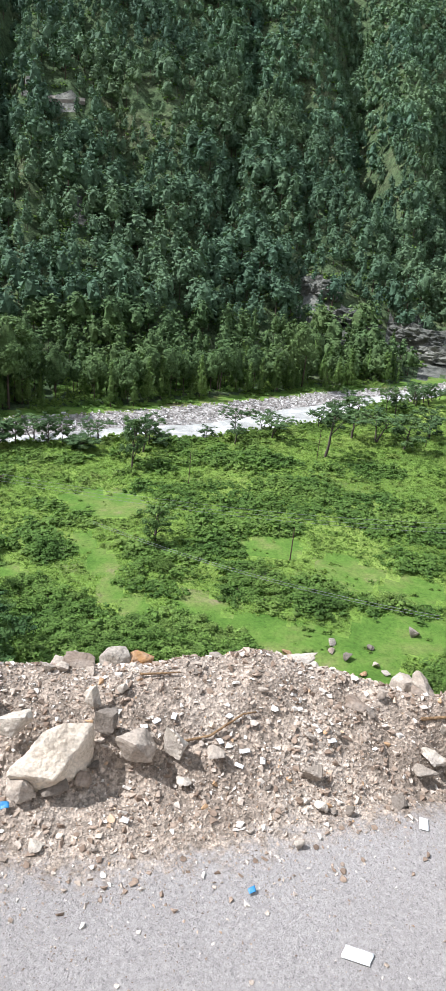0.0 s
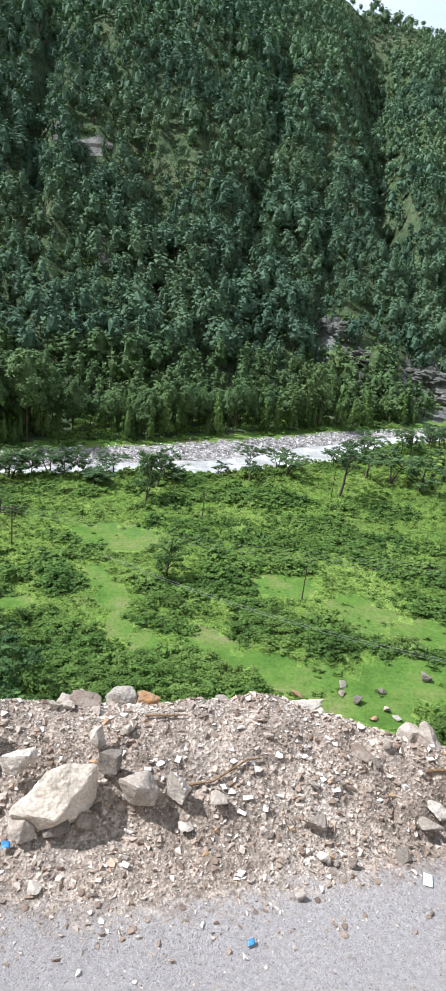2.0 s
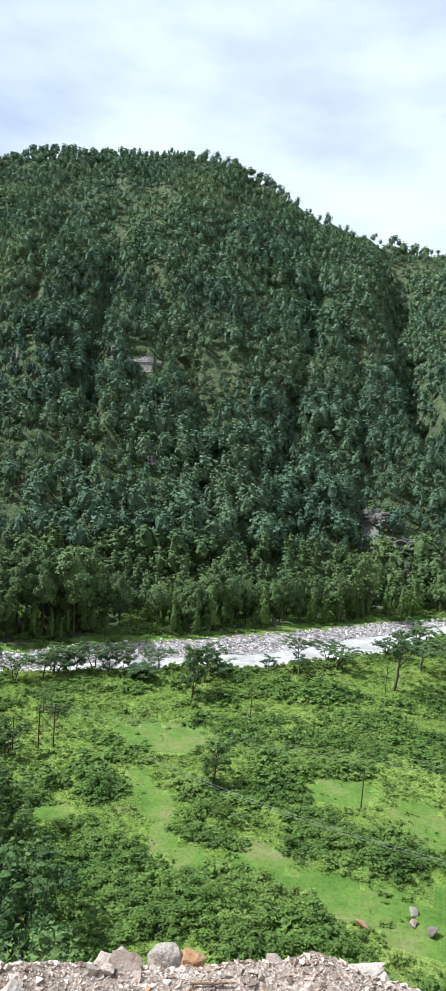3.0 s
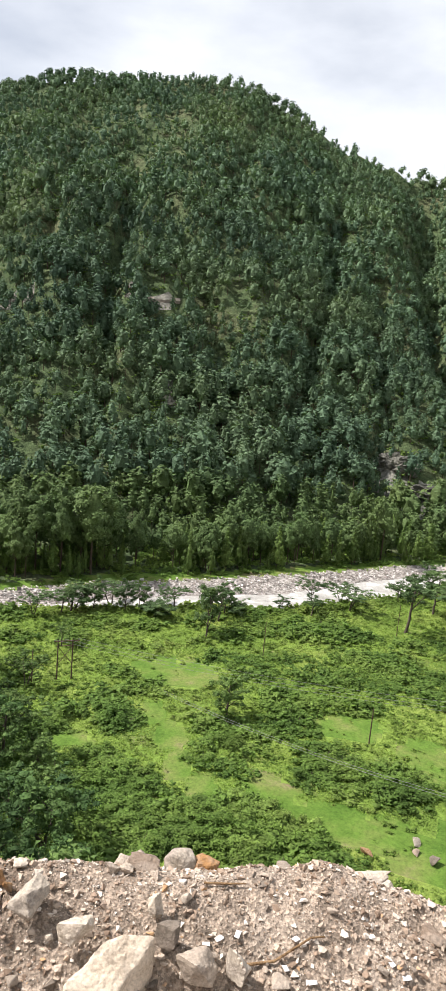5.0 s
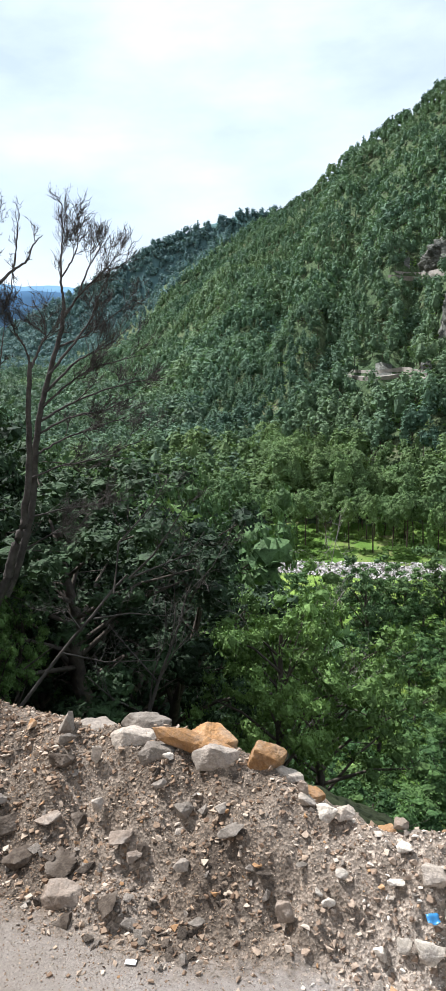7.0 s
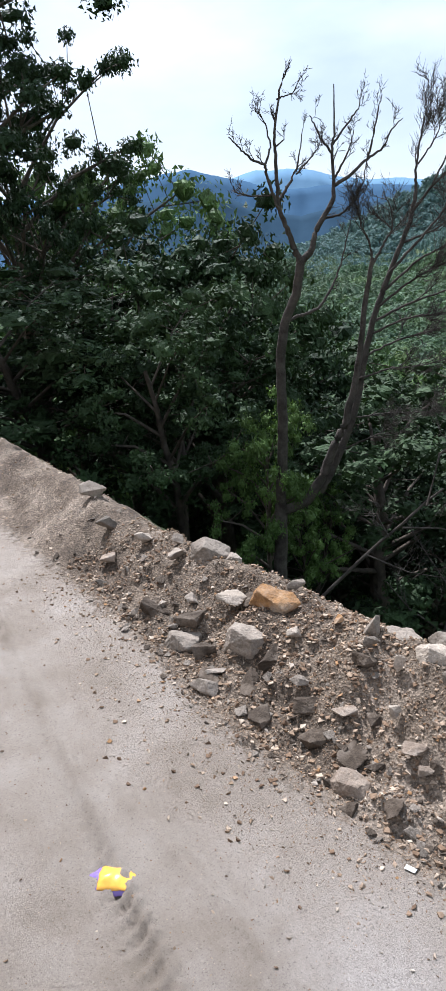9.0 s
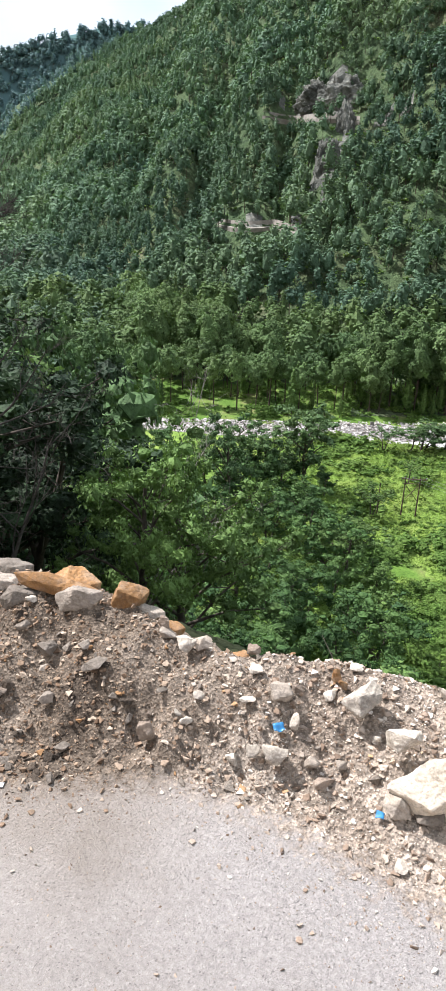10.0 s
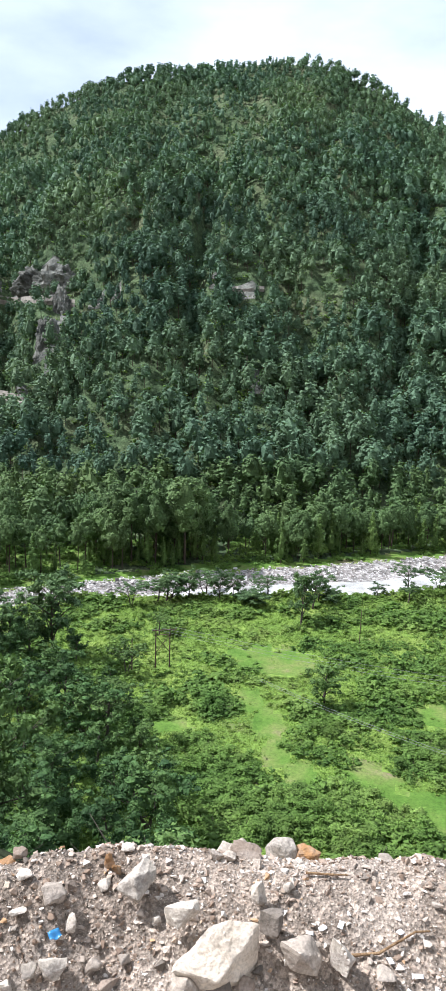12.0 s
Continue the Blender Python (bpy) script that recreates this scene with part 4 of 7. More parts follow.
    for pts in TRACKS:
        zt = np.interp(az, [q[0] for q in pts], [q[1] for q in pts])
        ok &= ~((az > pts[0][0] - 0.3) & (az < pts[-1][0] + 0.3) & (np.abs(z - zt) < 4))
    m = int(ok.sum())
    s = rng.uniform(1.2, 3.6, m)
    v, f, w = spread([joined(*q) for q in TINY_BUSHES], np.stack([x, y, z - 0.2], -1)[ok], np.stack([s * 1.6, s], -1), rng.uniform(0, 6.28, m), rng.integers(0, 6, m))
    tagged(new("hill_scrub", mesh_of("hill_scrub", v, f, [M_BARK, M_BUSH], w)), "low green scrub between the hillside pines", "scrub", kind="stuff")
    # round-crowned wood filling the valley towards its far end
    x, y, _ = sow(26000, -84, -33, 120, 1700, 8)
    r = np.hypot(x, y)
    keep = np.concatenate([np.where(r < 420)[0][thin(x[r < 420], y[r < 420], 7.5)], np.where(r >= 420)[0][thin(x[r >= 420], y[r >= 420], 15.0)]])
    x, y = x[keep], y[keep]
    z, kind, u, az, r = land(x, y)
    ok = (kind != 5) & (u < 0.02) & ((az < -40) | (y > np.interp(x, BANK_X, FAR_Y) + 48) | (r < 150)) & (y > 45)
    m = int(ok.sum())
    t = rng.uniform(9, 17, m) * np.where(r[ok] > 420, 1.4, 1)
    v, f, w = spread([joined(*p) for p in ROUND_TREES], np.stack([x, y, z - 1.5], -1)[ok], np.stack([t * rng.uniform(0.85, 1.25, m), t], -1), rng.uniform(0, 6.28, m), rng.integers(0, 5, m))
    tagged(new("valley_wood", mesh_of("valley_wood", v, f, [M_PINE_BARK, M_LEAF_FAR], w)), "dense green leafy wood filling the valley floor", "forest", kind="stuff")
    # tall pines with bare trunks on the grassy flat
    a, b = rng.uniform(-41, -16, 260), rng.uniform(10, 44, 260)
    xx = np.tan(np.radians(a)) * 190
    yy = np.interp(xx, BANK_X, FAR_Y) + b
    zz, kk, *_ = land(xx, yy)
    for i in [i for i in thin(xx, yy, 6.0) if kk[i] in (3, 6)][:75]:
        k = int(rng.integers(4))
        t = rng.uniform(12, 18)
        put_tree(k + 20, GROVE_PINES[k], xx[i], yy[i], zz[i] - 0.2, t * rng.uniform(0.8, 1.1), t, rng.uniform(0, 6.28), "tall pine with bare dark trunk on the grassy flat", "pine tree", "pines on the grassy flat", cache, (M_PINE_BARK, M_PINE))
    # low scrub between the pines of the flat
    a, b = rng.uniform(-42, 26, 2600), rng.uniform(3, 44, 2600)
    xx = np.tan(np.radians(a)) * 200
    yy = np.interp(xx, BANK_X, FAR_Y) + b
    zz, kk, *_ = land(xx, yy)
    ok = (kk != 5) & (fbm(xx, yy, 9, 3, 87) > -0.25)
    m = int(ok.sum())
    t = rng.uniform(0.6, 2.0, m)
    v, f, w = spread([joined(*q) for q in LOW_BUSHES], np.stack([xx, yy, zz - 0.1], -1)[ok], np.stack([t * 1.7, t], -1), rng.uniform(0, 6.28, m), rng.integers(0, 6, m))
    tagged(new("bank_scrub", mesh_of("bank_scrub", v, f, [M_BARK, M_BUSH], w)), "low green scrub on the far river bank", "scrub", kind="stuff")
    # young pines along the foot of the hill
    a = rng.uniform(-36, 27, 700)
    xx = np.tan(np.radians(a)) * 215
    yy = np.interp(xx, BANK_X, FAR_Y) + 5 + 26 * rng.uniform(size=700)
    zz, *_ = land(xx, yy)
    keep = [i for i in thin(xx, yy, 3.6) if rng.uniform() < (0.75 if a[i] > -17 else 0.1)][:150]
    for i in keep:
        k = int(rng.integers(5))
        t = 4.5 + 11 * rng.uniform() ** 1.2
        put_tree(k + 10, YOUNG_PINES[k], xx[i], yy[i], zz[i] - 0.1, t * rng.uniform(0.75, 1.1), t, rng.uniform(0, 6.28), "young bright green pine at the hill's foot", "pine tree", "young pines on the far bank", cache, (M_PINE_BARK, M_PINE_YOUNG))


build_forest()

def build_bushes():
    rng = np.random.default_rng(9)
    n = 40000
    x, y = rng.uniform(-70, 150, n), rng.uniform(58, 240, n)
    keep = thin(x, y, 1.35)
    x, y = x[keep], y[keep]
    z, kind, *_ = land(x, y)
    patch = fbm(x, y, 17, 3, 91) + 0.55 * fbm(x, y, 5, 2, 92) + 0.12 * (y < 100)
    yn = np.interp(x, BANK_X, NEAR_Y)
    dark = in_thicket(x, y) | (patch > 0.42)
    size = np.where(dark, 1.1 + 1.2 * np.clip(patch + 0.3, 0, 1) + 1.9 * rng.uniform(size=len(x)) ** 2, rng.uniform(0.45, 1.1, len(x)) + 1.2 * rng.uniform(size=len(x)) ** 8)
    size = np.where(y > yn - 7, size * 0.8 + 0.8, size)
    chance = np.where(dark, 0.6, 0.72) + 0.2 * (y < 97) + 0.25 * (y > yn - 5)
    ok = ((kind == 3) | (kind == 2) | (y > yn - 3)) & (~on_lawn(x, y, 1.05) | ((rng.uniform(size=len(x)) < 0.1) & (size < 1.2))) & (y < yn + 2.5) & (rng.uniform(size=len(x)) < chance) & (np.degrees(np.arctan2(x, y)) < 34)
    x, y, z, size, dark = x[ok], y[ok], z[ok], size[ok], dark[ok]
    wide = size * rng.uniform(1.1, 1.7, len(x))
    size = size * np.where(dark, rng.uniform(0.55, 0.85, len(x)), rng.uniform(0.6, 1.0, len(x)))
    big = np.argsort(-size - 1.2 * (y < 115))[:130]
    single = np.zeros(len(x), bool)
    single[big] = True
    cache = {}
    for i in big:
        k = int(rng.integers(6))
        put_tree(k, BUSHES[k], x[i], y[i], z[i] - 0.1, wide[i], size[i], rng.uniform(0, 6.28), "leafy green bush growing in the valley meadow", "bush", "bushes in the meadow", cache, (M_BARK, M_BUSH), "foliage")
    for name, sel, mat, label in (("scrub", ~single & dark, M_BUSH, "low dark green scrub covering the valley meadow"), ("weeds", ~single & ~dark, M_WEED, "tall yellow-green weeds covering the valley meadow")):
        idx = np.where(sel)[0]
        v, t, w = spread([joined(*p) for p in (LOW_BUSHES if mat is M_BUSH else WEEDS)], np.stack([x, y, z - 0.1], -1)[idx], np.stack([wide, size], -1)[idx], rng.uniform(0, 6.28, len(idx)), rng.integers(0, 6, len(idx)))
        tagged(new(name, mesh_of(name, v, t, [M_BARK, mat], w, True)), label, "scrub", kind="stuff")
    # tall grass between
    x, y = rng.uniform(-60, 130, 300000), rng.uniform(70, 215, 300000)
    z, kind, *_ = land(x, y)
    yn = np.interp(x, BANK_X, NEAR_Y)
    keep = (kind == 3) & ~on_lawn(x, y) & (y < yn) & (np.abs(np.degrees(np.arctan2(x, y)) + 0) < 36)
    c = np.stack([x, y, z + 0.15], -1)[keep]
    v, t = shards(c, 0.13, rng, np.tile([[0.2, -0.55, 0.5]], (len(c), 1)), 0.7, 1.2)
    tagged(new("tall_grass", mesh_of("tall_grass", v, t, [M_GRASS])), "tall bright green grass in the valley meadow", "grass", kind="stuff")


build_bushes()

# ---- rocks of the bank ----


def rock_bm(seed, size, n=13, fine=0, corners=None):
    """An angular broken rock: a hull round random or given corners; with fine, an even mesh on it with worn edges."""
    rng = np.random.default_rng(seed)
    if corners is None:
        p = rng.normal(size=(n, 3))
        p /= np.abs(p).max(1, keepdims=True) ** 0.6 * np.linalg.norm(p, axis=1, keepdims=True) ** 0.4
        p *= rng.uniform(0.75, 1.05, (n, 1))
        p *= np.array(size) / 2
    else:
        p = np.array(corners, float)
    bm = bmesh.new()
    vs = [bm.verts.new(c) for c in p]
    res = bmesh.ops.convex_hull(bm, input=vs)
    bmesh.ops.delete(bm, geom=[g for g in set(res["geom_interior"] + res["geom_unused"]) if isinstance(g, bmesh.types.BMVert)], context="VERTS")
    bmesh.ops.recalc_face_normals(bm, faces=bm.faces[:])
    if not fine:
        return bm
    mid = p.mean(0)
    nrm = np.array([f.normal[:] for f in bm.faces])
    off = np.array([f.normal.dot(f.verts[0].co - Vector(mid)) for f in bm.faces])
    bm.free()
    bm = bmesh.new()
    bmesh.ops.create_icosphere(bm, subdivisions=fine + 2, radius=1.0)
    s = float(np.mean(np.ptp(p, axis=0)))
    shift = rng.uniform(0, 50, 3)
    for v in bm.verts:
        d = np.array(v.co[:])
        dots = nrm @ d
        r = np.where(dots > 1e-4, off / np.maximum(dots, 1e-4), 1e9)
        near = np.sort(r)[:3]
        e = np.exp(-(near - near[0]) / (0.01 * near[0]))
        rad = near[0] * (1 - 0.012 * (e.sum() - 1))
        q = Vector(d * rad / s * 3.2 + shift)
        rad += s * (0.05 * noise.noise(q * 0.8) + 0.03 * noise.fractal(q, 0.7, 2.2, 6) + 0.02 * abs(noise.noise(q * 2.3)))
        v.co = Vector(mid + d * rad)
    return bm


def lay_rock(name, mat, x, y, size, label, seed, turn=0.0, tilt=(0, 0), sink=0.25, fine=2, corners=None, category="rock", group="", z=None):
    me = from_bm(name, rock_bm(seed, size, 10, fine, corners), mat, False)
    ob = new(name, me)
    low = size[2] / 2 if corners is None else 0.0
    if z is None:
        a, b = 0.35 * size[0], 0.35 * size[1]
        under = land(np.array([x, x - a, x + a, x, x]), np.array([y, y, y, y - b, y + b]))[0] if corners is None and size[0] < 0.6 else np.array([height(x, y)])
        z = 0.5 * float(under.mean() + under.max())
    base = z
    ob.matrix_world = pose(x, y, base + low - sink * size[2], tilt[0], tilt[1], turn)
    return tagged(ob, label, category, group)


def slab(size, seed):
    """Corners of a rough split block standing on z = 0."""
    rng = np.random.default_rng(seed)
    box = np.array([(i, j, k) for i in (-0.5, 0.5) for j in (-0.5, 0.5) for k in (0.0, 1.0)])
    return (box + rng.uniform(-0.2, 0.16, box.shape) * (1, 1, 0.8)) * np.array(size)


def crag(size, seed):
    """Corners of an uneven split rock on z = 0: a broken foot, a bulging waist and a slanting top."""
    rng = np.random.default_rng(seed)
    out = []
    for z, wide, n in ((0.0, 0.46, 5), (0.5, 0.54, 6), (0.92, 0.44, 5)):
        a = np.arange(n) * 6.283 / n + rng.uniform(-0.4, 0.4, n)
        k = wide * rng.uniform(0.75, 1.15, n)
        drift = 0.18 * (z - 0.5)
        out.append(np.stack([k * np.cos(a) + drift, k * np.sin(a) * 0.95, z * rng.uniform(0.85, 1.05, n) - 0.16 * z * np.cos(a)], -1))
    return np.concatenate(out) * np.array(size)


BOULDER = ((-0.131, -0.012, 0.112), (-0.117, 0.0, 0.046), (-0.045, 0.052, 0.2), (0.026, 0.08, 0.203), (0.085, 0.08, 0.193), (-0.008, -0.03, 0.107), (-0.058, -0.005, 0.035), (-0.004, 0.0, 0.05),
           (0.083, 0.085, 0.09), (0.072, 0.055, 0.045), (0.055, 0.12, 0.06), (-0.045, 0.12, 0.06), (0.035, 0.04, 0.02))
lay_rock("boulder", M_BOULDER, -0.105, 1.45, (0.25, 0.2, 0.2), "large tan wedge-shaped boulder lying on the gravel bank", 1, 0, (0, 0), 0.0, 3, BOULDER, "rock", z=0.0)
lay_rock("stone", M_GREY, 0.015, 1.558, (0.088, 0.068, 0.123), "grey angular stone on the gravel bank", 100, -8, (1, -3), 0.14, 2, category="rock")
lay_rock("stone", M_WHITE, -0.230, 1.544, (0.104, 0.081, 0.128), "pale white angular stone on the gravel bank", 101, 12, (3, -9), 0.14, 2, category="rock")
lay_rock("stone", M_TAN, 0.096, 1.514, (0.121, 0.094, 0.130), "tan sandy angular stone on the gravel bank", 102, -18, (7, -5), 0.14, 2, category="rock")
lay_rock("stone", M_WHITE, 0.192, 1.535, (0.117, 0.091, 0.116), "pale white angular stone on the gravel bank", 103, -15, (10, -1), 0.14, 2, category="rock")
lay_rock("stone", M_TAN, 0.309, 1.513, (0.084, 0.065, 0.037), "tan sandy flat stone on the gravel bank", 104, -1, (-0, 3), 0.14, 2, category="rock")
lay_rock("stone", M_TAN, -0.195, 1.428, (0.105, 0.082, 0.058), "tan sandy angular stone on the gravel bank", 105, -3, (3, 7), 0.14, 2, category="rock")
lay_rock("stone", M_GREY, -0.118, 1.443, (0.083, 0.064, 0.056), "grey angular stone on the gravel bank", 106, 5, (5, 3), 0.14, 2, category="rock")
lay_rock("stone", M_WHITE, -0.157, 1.307, (0.066, 0.051, 0.029), "pale white flat stone on the gravel bank", 107, -6, (5, 2), 0.14, 1, category="rock")
lay_rock("stone", M_BROWN, -0.080, 1.801, (0.118, 0.091, 0.044), "brown angular stone on the gravel bank", 108, -3, (-9, 7), 0.14, 2, category="rock")
lay_rock("stone", M_TAN, -0.125, 1.762, (0.059, 0.046, 0.028), "tan sandy angular stone on the gravel bank", 109, 3, (4, 8), 0.14, 1, category="rock")
lay_rock("stone", M_WHITE, -0.029, 1.633, (0.058, 0.045, 0.082), "pale white angular stone on the gravel bank", 110, 7, (8, -2), 0.14, 2, category="rock")
lay_rock("stone", M_WHITE, 0.229, 1.467, (0.066, 0.052, 0.026), "pale white angular stone on the gravel bank", 111, 0, (-1, 9), 0.14, 1, category="rock")
lay_rock("stone", M_WHITE, 0.054, 1.672, (0.043, 0.033, 0.039), "small pale white angular stone on the gravel bank", 112, 10, (-8, -7), 0.14, 1, category="rock")
lay_rock("stone", M_BROWN, -0.046, 1.464, (0.055, 0.043, 0.055), "small brown angular stone on the gravel bank", 113, -7, (9, -1), 0.14, 1, category="rock")
lay_rock("stone", M_WHITE, 0.612, 1.824, (0.122, 0.094, 0.045), "pale white angular stone on the gravel bank", 114, -15, (-4, 0), 0.14, 2, category="rock")
lay_rock("stone", M_TAN, 0.966, 1.687, (0.097, 0.075, 0.095), "tan sandy angular stone on the gravel bank", 115, -33, (-3, 2), 0.14, 2, category="rock")
lay_rock("stone", M_BROWN, 0.746, 1.660, (0.082, 0.064, 0.036), "brown angular stone on the gravel bank", 116, -22, (8, 4), 0.14, 2, category="rock")
lay_rock("stone", M_TAN, 0.682, 1.585, (0.032, 0.024, 0.044), "small tan sandy angular stone on the gravel bank", 117, -10, (7, 10), 0.14, 1, category="rock")
lay_rock("stone", M_WHITE, 0.961, 1.528, (0.095, 0.074, 0.042), "pale white flat stone on the gravel bank", 118, -27, (-7, 7), 0.14, 2, category="rock")
lay_rock("stone", M_TAN, 0.929, 1.496, (0.083, 0.065, 0.037), "tan sandy flat stone on the gravel bank", 119, -18, (8, 1), 0.14, 2, category="rock")
lay_rock("stone", M_GREY, 0.679, 1.390, (0.035, 0.027, 0.049), "small grey angular stone on the gravel bank", 120, -20, (-6, 7), 0.14, 1, category="rock")
lay_rock("stone", M_WHITE, 0.519, 1.294, (0.043, 0.033, 0.029), "small pale white angular stone on the gravel bank", 121, -20, (-4, -9), 0.14, 1, category="rock")
lay_rock("stone", M_TAN, 0.585, 1.484, (0.074, 0.058, 0.066), "tan sandy angular stone on the gravel bank", 122, -11, (10, -8), 0.14, 2, category="rock")
lay_rock("stone", M_WHITE, 0.996, 1.574, (0.033, 0.026, 0.046), "small pale white angular stone on the gravel bank", 123, -23, (-2, -7), 0.14, 1, category="rock")
lay_rock("stone", M_TAN, 0.822, 1.659, (0.036, 0.028, 0.049), "small tan sandy angular stone on the gravel bank", 124, -33, (5, 7), 0.14, 1, category="rock")
lay_rock("stone", M_TAN, 0.471, 1.690, (0.043, 0.033, 0.026), "small tan sandy angular stone on the gravel bank", 125, -29, (2, -9), 0.14, 1, category="rock")
lay_rock("stone", M_BROWN, 0.968, 1.692, (0.103, 0.080, 0.038), "brown angular stone on the gravel bank", 126, -23, (-3, 8), 0.14, 2, category="rock")
lay_rock("stone", M_WHITE, 0.601, 1.406, (0.048, 0.037, 0.038), "small pale white angular stone on the gravel bank", 127, -9, (0, 10), 0.14, 1, category="rock")
lay_rock("stone", M_WHITE, -0.374, 1.608, (0.137, 0.107, 0.109), "pale white angular stone on the gravel bank", 128, 7, (-8, 2), 0.02, 2, category="rock")
lay_rock("stone", M_TAN, -0.597, 1.548, (0.116, 0.090, 0.051), "tan sandy flat stone on the gravel bank", 129, 7, (-6, -2), 0.1, 2, category="rock")
lay_rock("stone", M_WHITE, -0.528, 1.516, (0.057, 0.044, 0.070), "pale white angular stone on the gravel bank", 130, 23, (-7, -9), 0.1, 1, category="rock")
lay_rock("stone", M_RUST, -0.469, 1.665, (0.044, 0.034, 0.061), "small rust-orange angular stone on the gravel bank", 131, 27, (-4, 9), 0.1, 1, category="rock")
lay_rock("stone", M_RUST, -0.441, 1.658, (0.037, 0.029, 0.049), "small rust-orange angular stone on the gravel bank", 132, 27, (-2, -1), 0.1, 1, category="rock")
lay_rock("stone", M_BROWN, -0.726, 1.644, (0.049, 0.038, 0.054), "small brown angular stone on the gravel bank", 133, 24, (3, 2), 0.1, 1, category="rock")
lay_rock("stone", M_WHITE, -0.548, 1.419, (0.082, 0.064, 0.100), "pale white angular stone on the gravel bank", 134, 23, (2, 9), 0.1, 2, category="rock")
lay_rock("stone", M_TAN, -0.447, 1.448, (0.066, 0.051, 0.059), "tan sandy angular stone on the gravel bank", 135, 17, (-1, 4), 0.1, 1, category="rock")
lay_rock("stone", M_TAN, -0.379, 1.478, (0.047, 0.036, 0.038), "small tan sandy angular stone on the gravel bank", 136, 7, (-4, 10), 0.1, 1, category="rock")
lay_rock("stone", M_BROWN, -0.401, 1.423, (0.075, 0.058, 0.037), "brown angular stone on the gravel bank", 137, 16, (1, -10), 0.1, 2, category="rock")
lay_rock("stone", M_TAN, -0.997, 1.593, (0.073, 0.057, 0.063), "tan sandy angular stone on the gravel bank", 138, 30, (2, -10), 0.1, 2, category="rock")
lay_rock("stone", M_WHITE, -0.930, 1.578, (0.077, 0.060, 0.060), "pale white angular stone on the gravel bank", 139, 34, (3, -9), 0.1, 2, category="rock")
lay_rock("stone", M_TAN, -0.882, 1.606, (0.072, 0.056, 0.054), "tan sandy angular stone on the gravel bank", 140, 33, (-1, 4), 0.1, 2, category="rock")
lay_rock("stone", M_WHITE, -0.678, 1.579, (0.063, 0.049, 0.028), "pale white flat stone on the gravel bank", 141, 19, (4, 5), 0.1, 1, category="rock")
lay_rock("stone", M_WHITE, -0.812, 1.455, (0.050, 0.039, 0.026), "small pale white angular stone on the gravel bank", 142, 15, (-9, 4), 0.1, 1, category="rock")
lay_rock("stone", M_WHITE, -0.469, 1.616, (0.060, 0.046, 0.034), "pale white angular stone on the gravel bank", 143, 30, (-5, -1), 0.1, 1, category="rock")
lay_rock("stone", M_WHITE, -0.430, 1.730, (0.056, 0.043, 0.022), "small pale white angular stone on the gravel bank", 144, 17, (-4, -3), 0.1, 1, category="rock")
lay_rock("stone", M_GREY, -0.920, 1.434, (0.050, 0.039, 0.022), "small grey flat stone on the gravel bank", 145, 27, (-3, 2), 0.1, 1, category="rock")
lay_rock("stone", M_WHITE, -0.672, 1.508, (0.058, 0.045, 0.026), "small pale white flat stone on the gravel bank", 146, 18, (-2, 5), 0.1, 1, category="rock")
lay_rock("stone", M_WHITE, -0.850, 1.402, (0.035, 0.027, 0.020), "small pale white angular stone on the gravel bank", 147, 17, (1, 5), 0.1, 1, category="rock")
lay_rock("stone", M_WHITE, -0.824, 1.396, (0.052, 0.040, 0.030), "small pale white angular stone on the gravel bank", 148, 25, (-6, 6), 0.1, 1, category="rock")
lay_rock("stone", M_WHITE, -0.610, 1.406, (0.049, 0.038, 0.047), "small pale white angular stone on the gravel bank", 149, 16, (-6, -1), 0.1, 1, category="rock")
lay_rock("stone", M_WHITE, -0.662, 1.380, (0.049, 0.038, 0.039), "small pale white angular stone on the gravel bank", 150, 32, (-8, -4), 0.1, 1, category="rock")
lay_rock("stone", M_WHITE, -0.302, 1.559, (0.029, 0.023, 0.040), "small pale white angular stone on the gravel bank", 151, 6, (7, -1), 0.1, 1, category="rock")
lay_rock("stone", M_BROWN, -1.024, 1.610, (0.050, 0.039, 0.070), "brown angular stone on the gravel bank", 200, 21, (2, -10), 0.1, 1, category="rock")
lay_rock("stone", M_BROWN, -0.914, 1.331, (0.060, 0.047, 0.084), "brown angular stone on the gravel bank", 201, 24, (5, -9), 0.1, 2, category="rock")


# rocks just below the bank's lip, set to show over it from the camera
for i, (x, y, z, sx, sy, sz, m, word) in enumerate(((0.03, 1.99, 0.01, 0.13, 0.1, 0.155, M_WHITE, "pale white"), (0.11, 2.0, 0.01, 0.12, 0.1, 0.125, M_RUST, "rust-orange"), (-0.155, 1.97, 0.02, 0.1, 0.08, 0.115, M_TAN, "tan"), (-0.11, 1.9, 0.08, 0.16, 0.1, 0.1, M_TAN, "tan"),
                                                     (0.5, 2.03, 0.02, 0.1, 0.08, 0.11, M_BROWN, "brown"), (0.37, 2.02, 0.02, 0.09, 0.07, 0.1, M_TAN, "tan"), (0.66, 1.93, 0.07, 0.13, 0.09, 0.09, M_WHITE, "pale white"), (0.97, 1.83, 0.04, 0.11, 0.1, 0.14, M_TAN, "tan"), (-0.62, 1.72, 0.12, 0.1, 0.08, 0.1, M_BROWN, "brown"), (-0.78, 1.66, 0.14, 0.08, 0.07, 0.1, M_RUST, "rust-orange"))):
    lay_rock("boulder", m, x, y, (sx, sy, sz), word + " boulder lying on the slope below the bank", 300 + i, 25 * i, (5, -6), 0.0, 2, crag((sx * 0.85, sy * 0.8, sz - 0.06), 700 + i), category="rock", group="boulders below the bank", z=z)
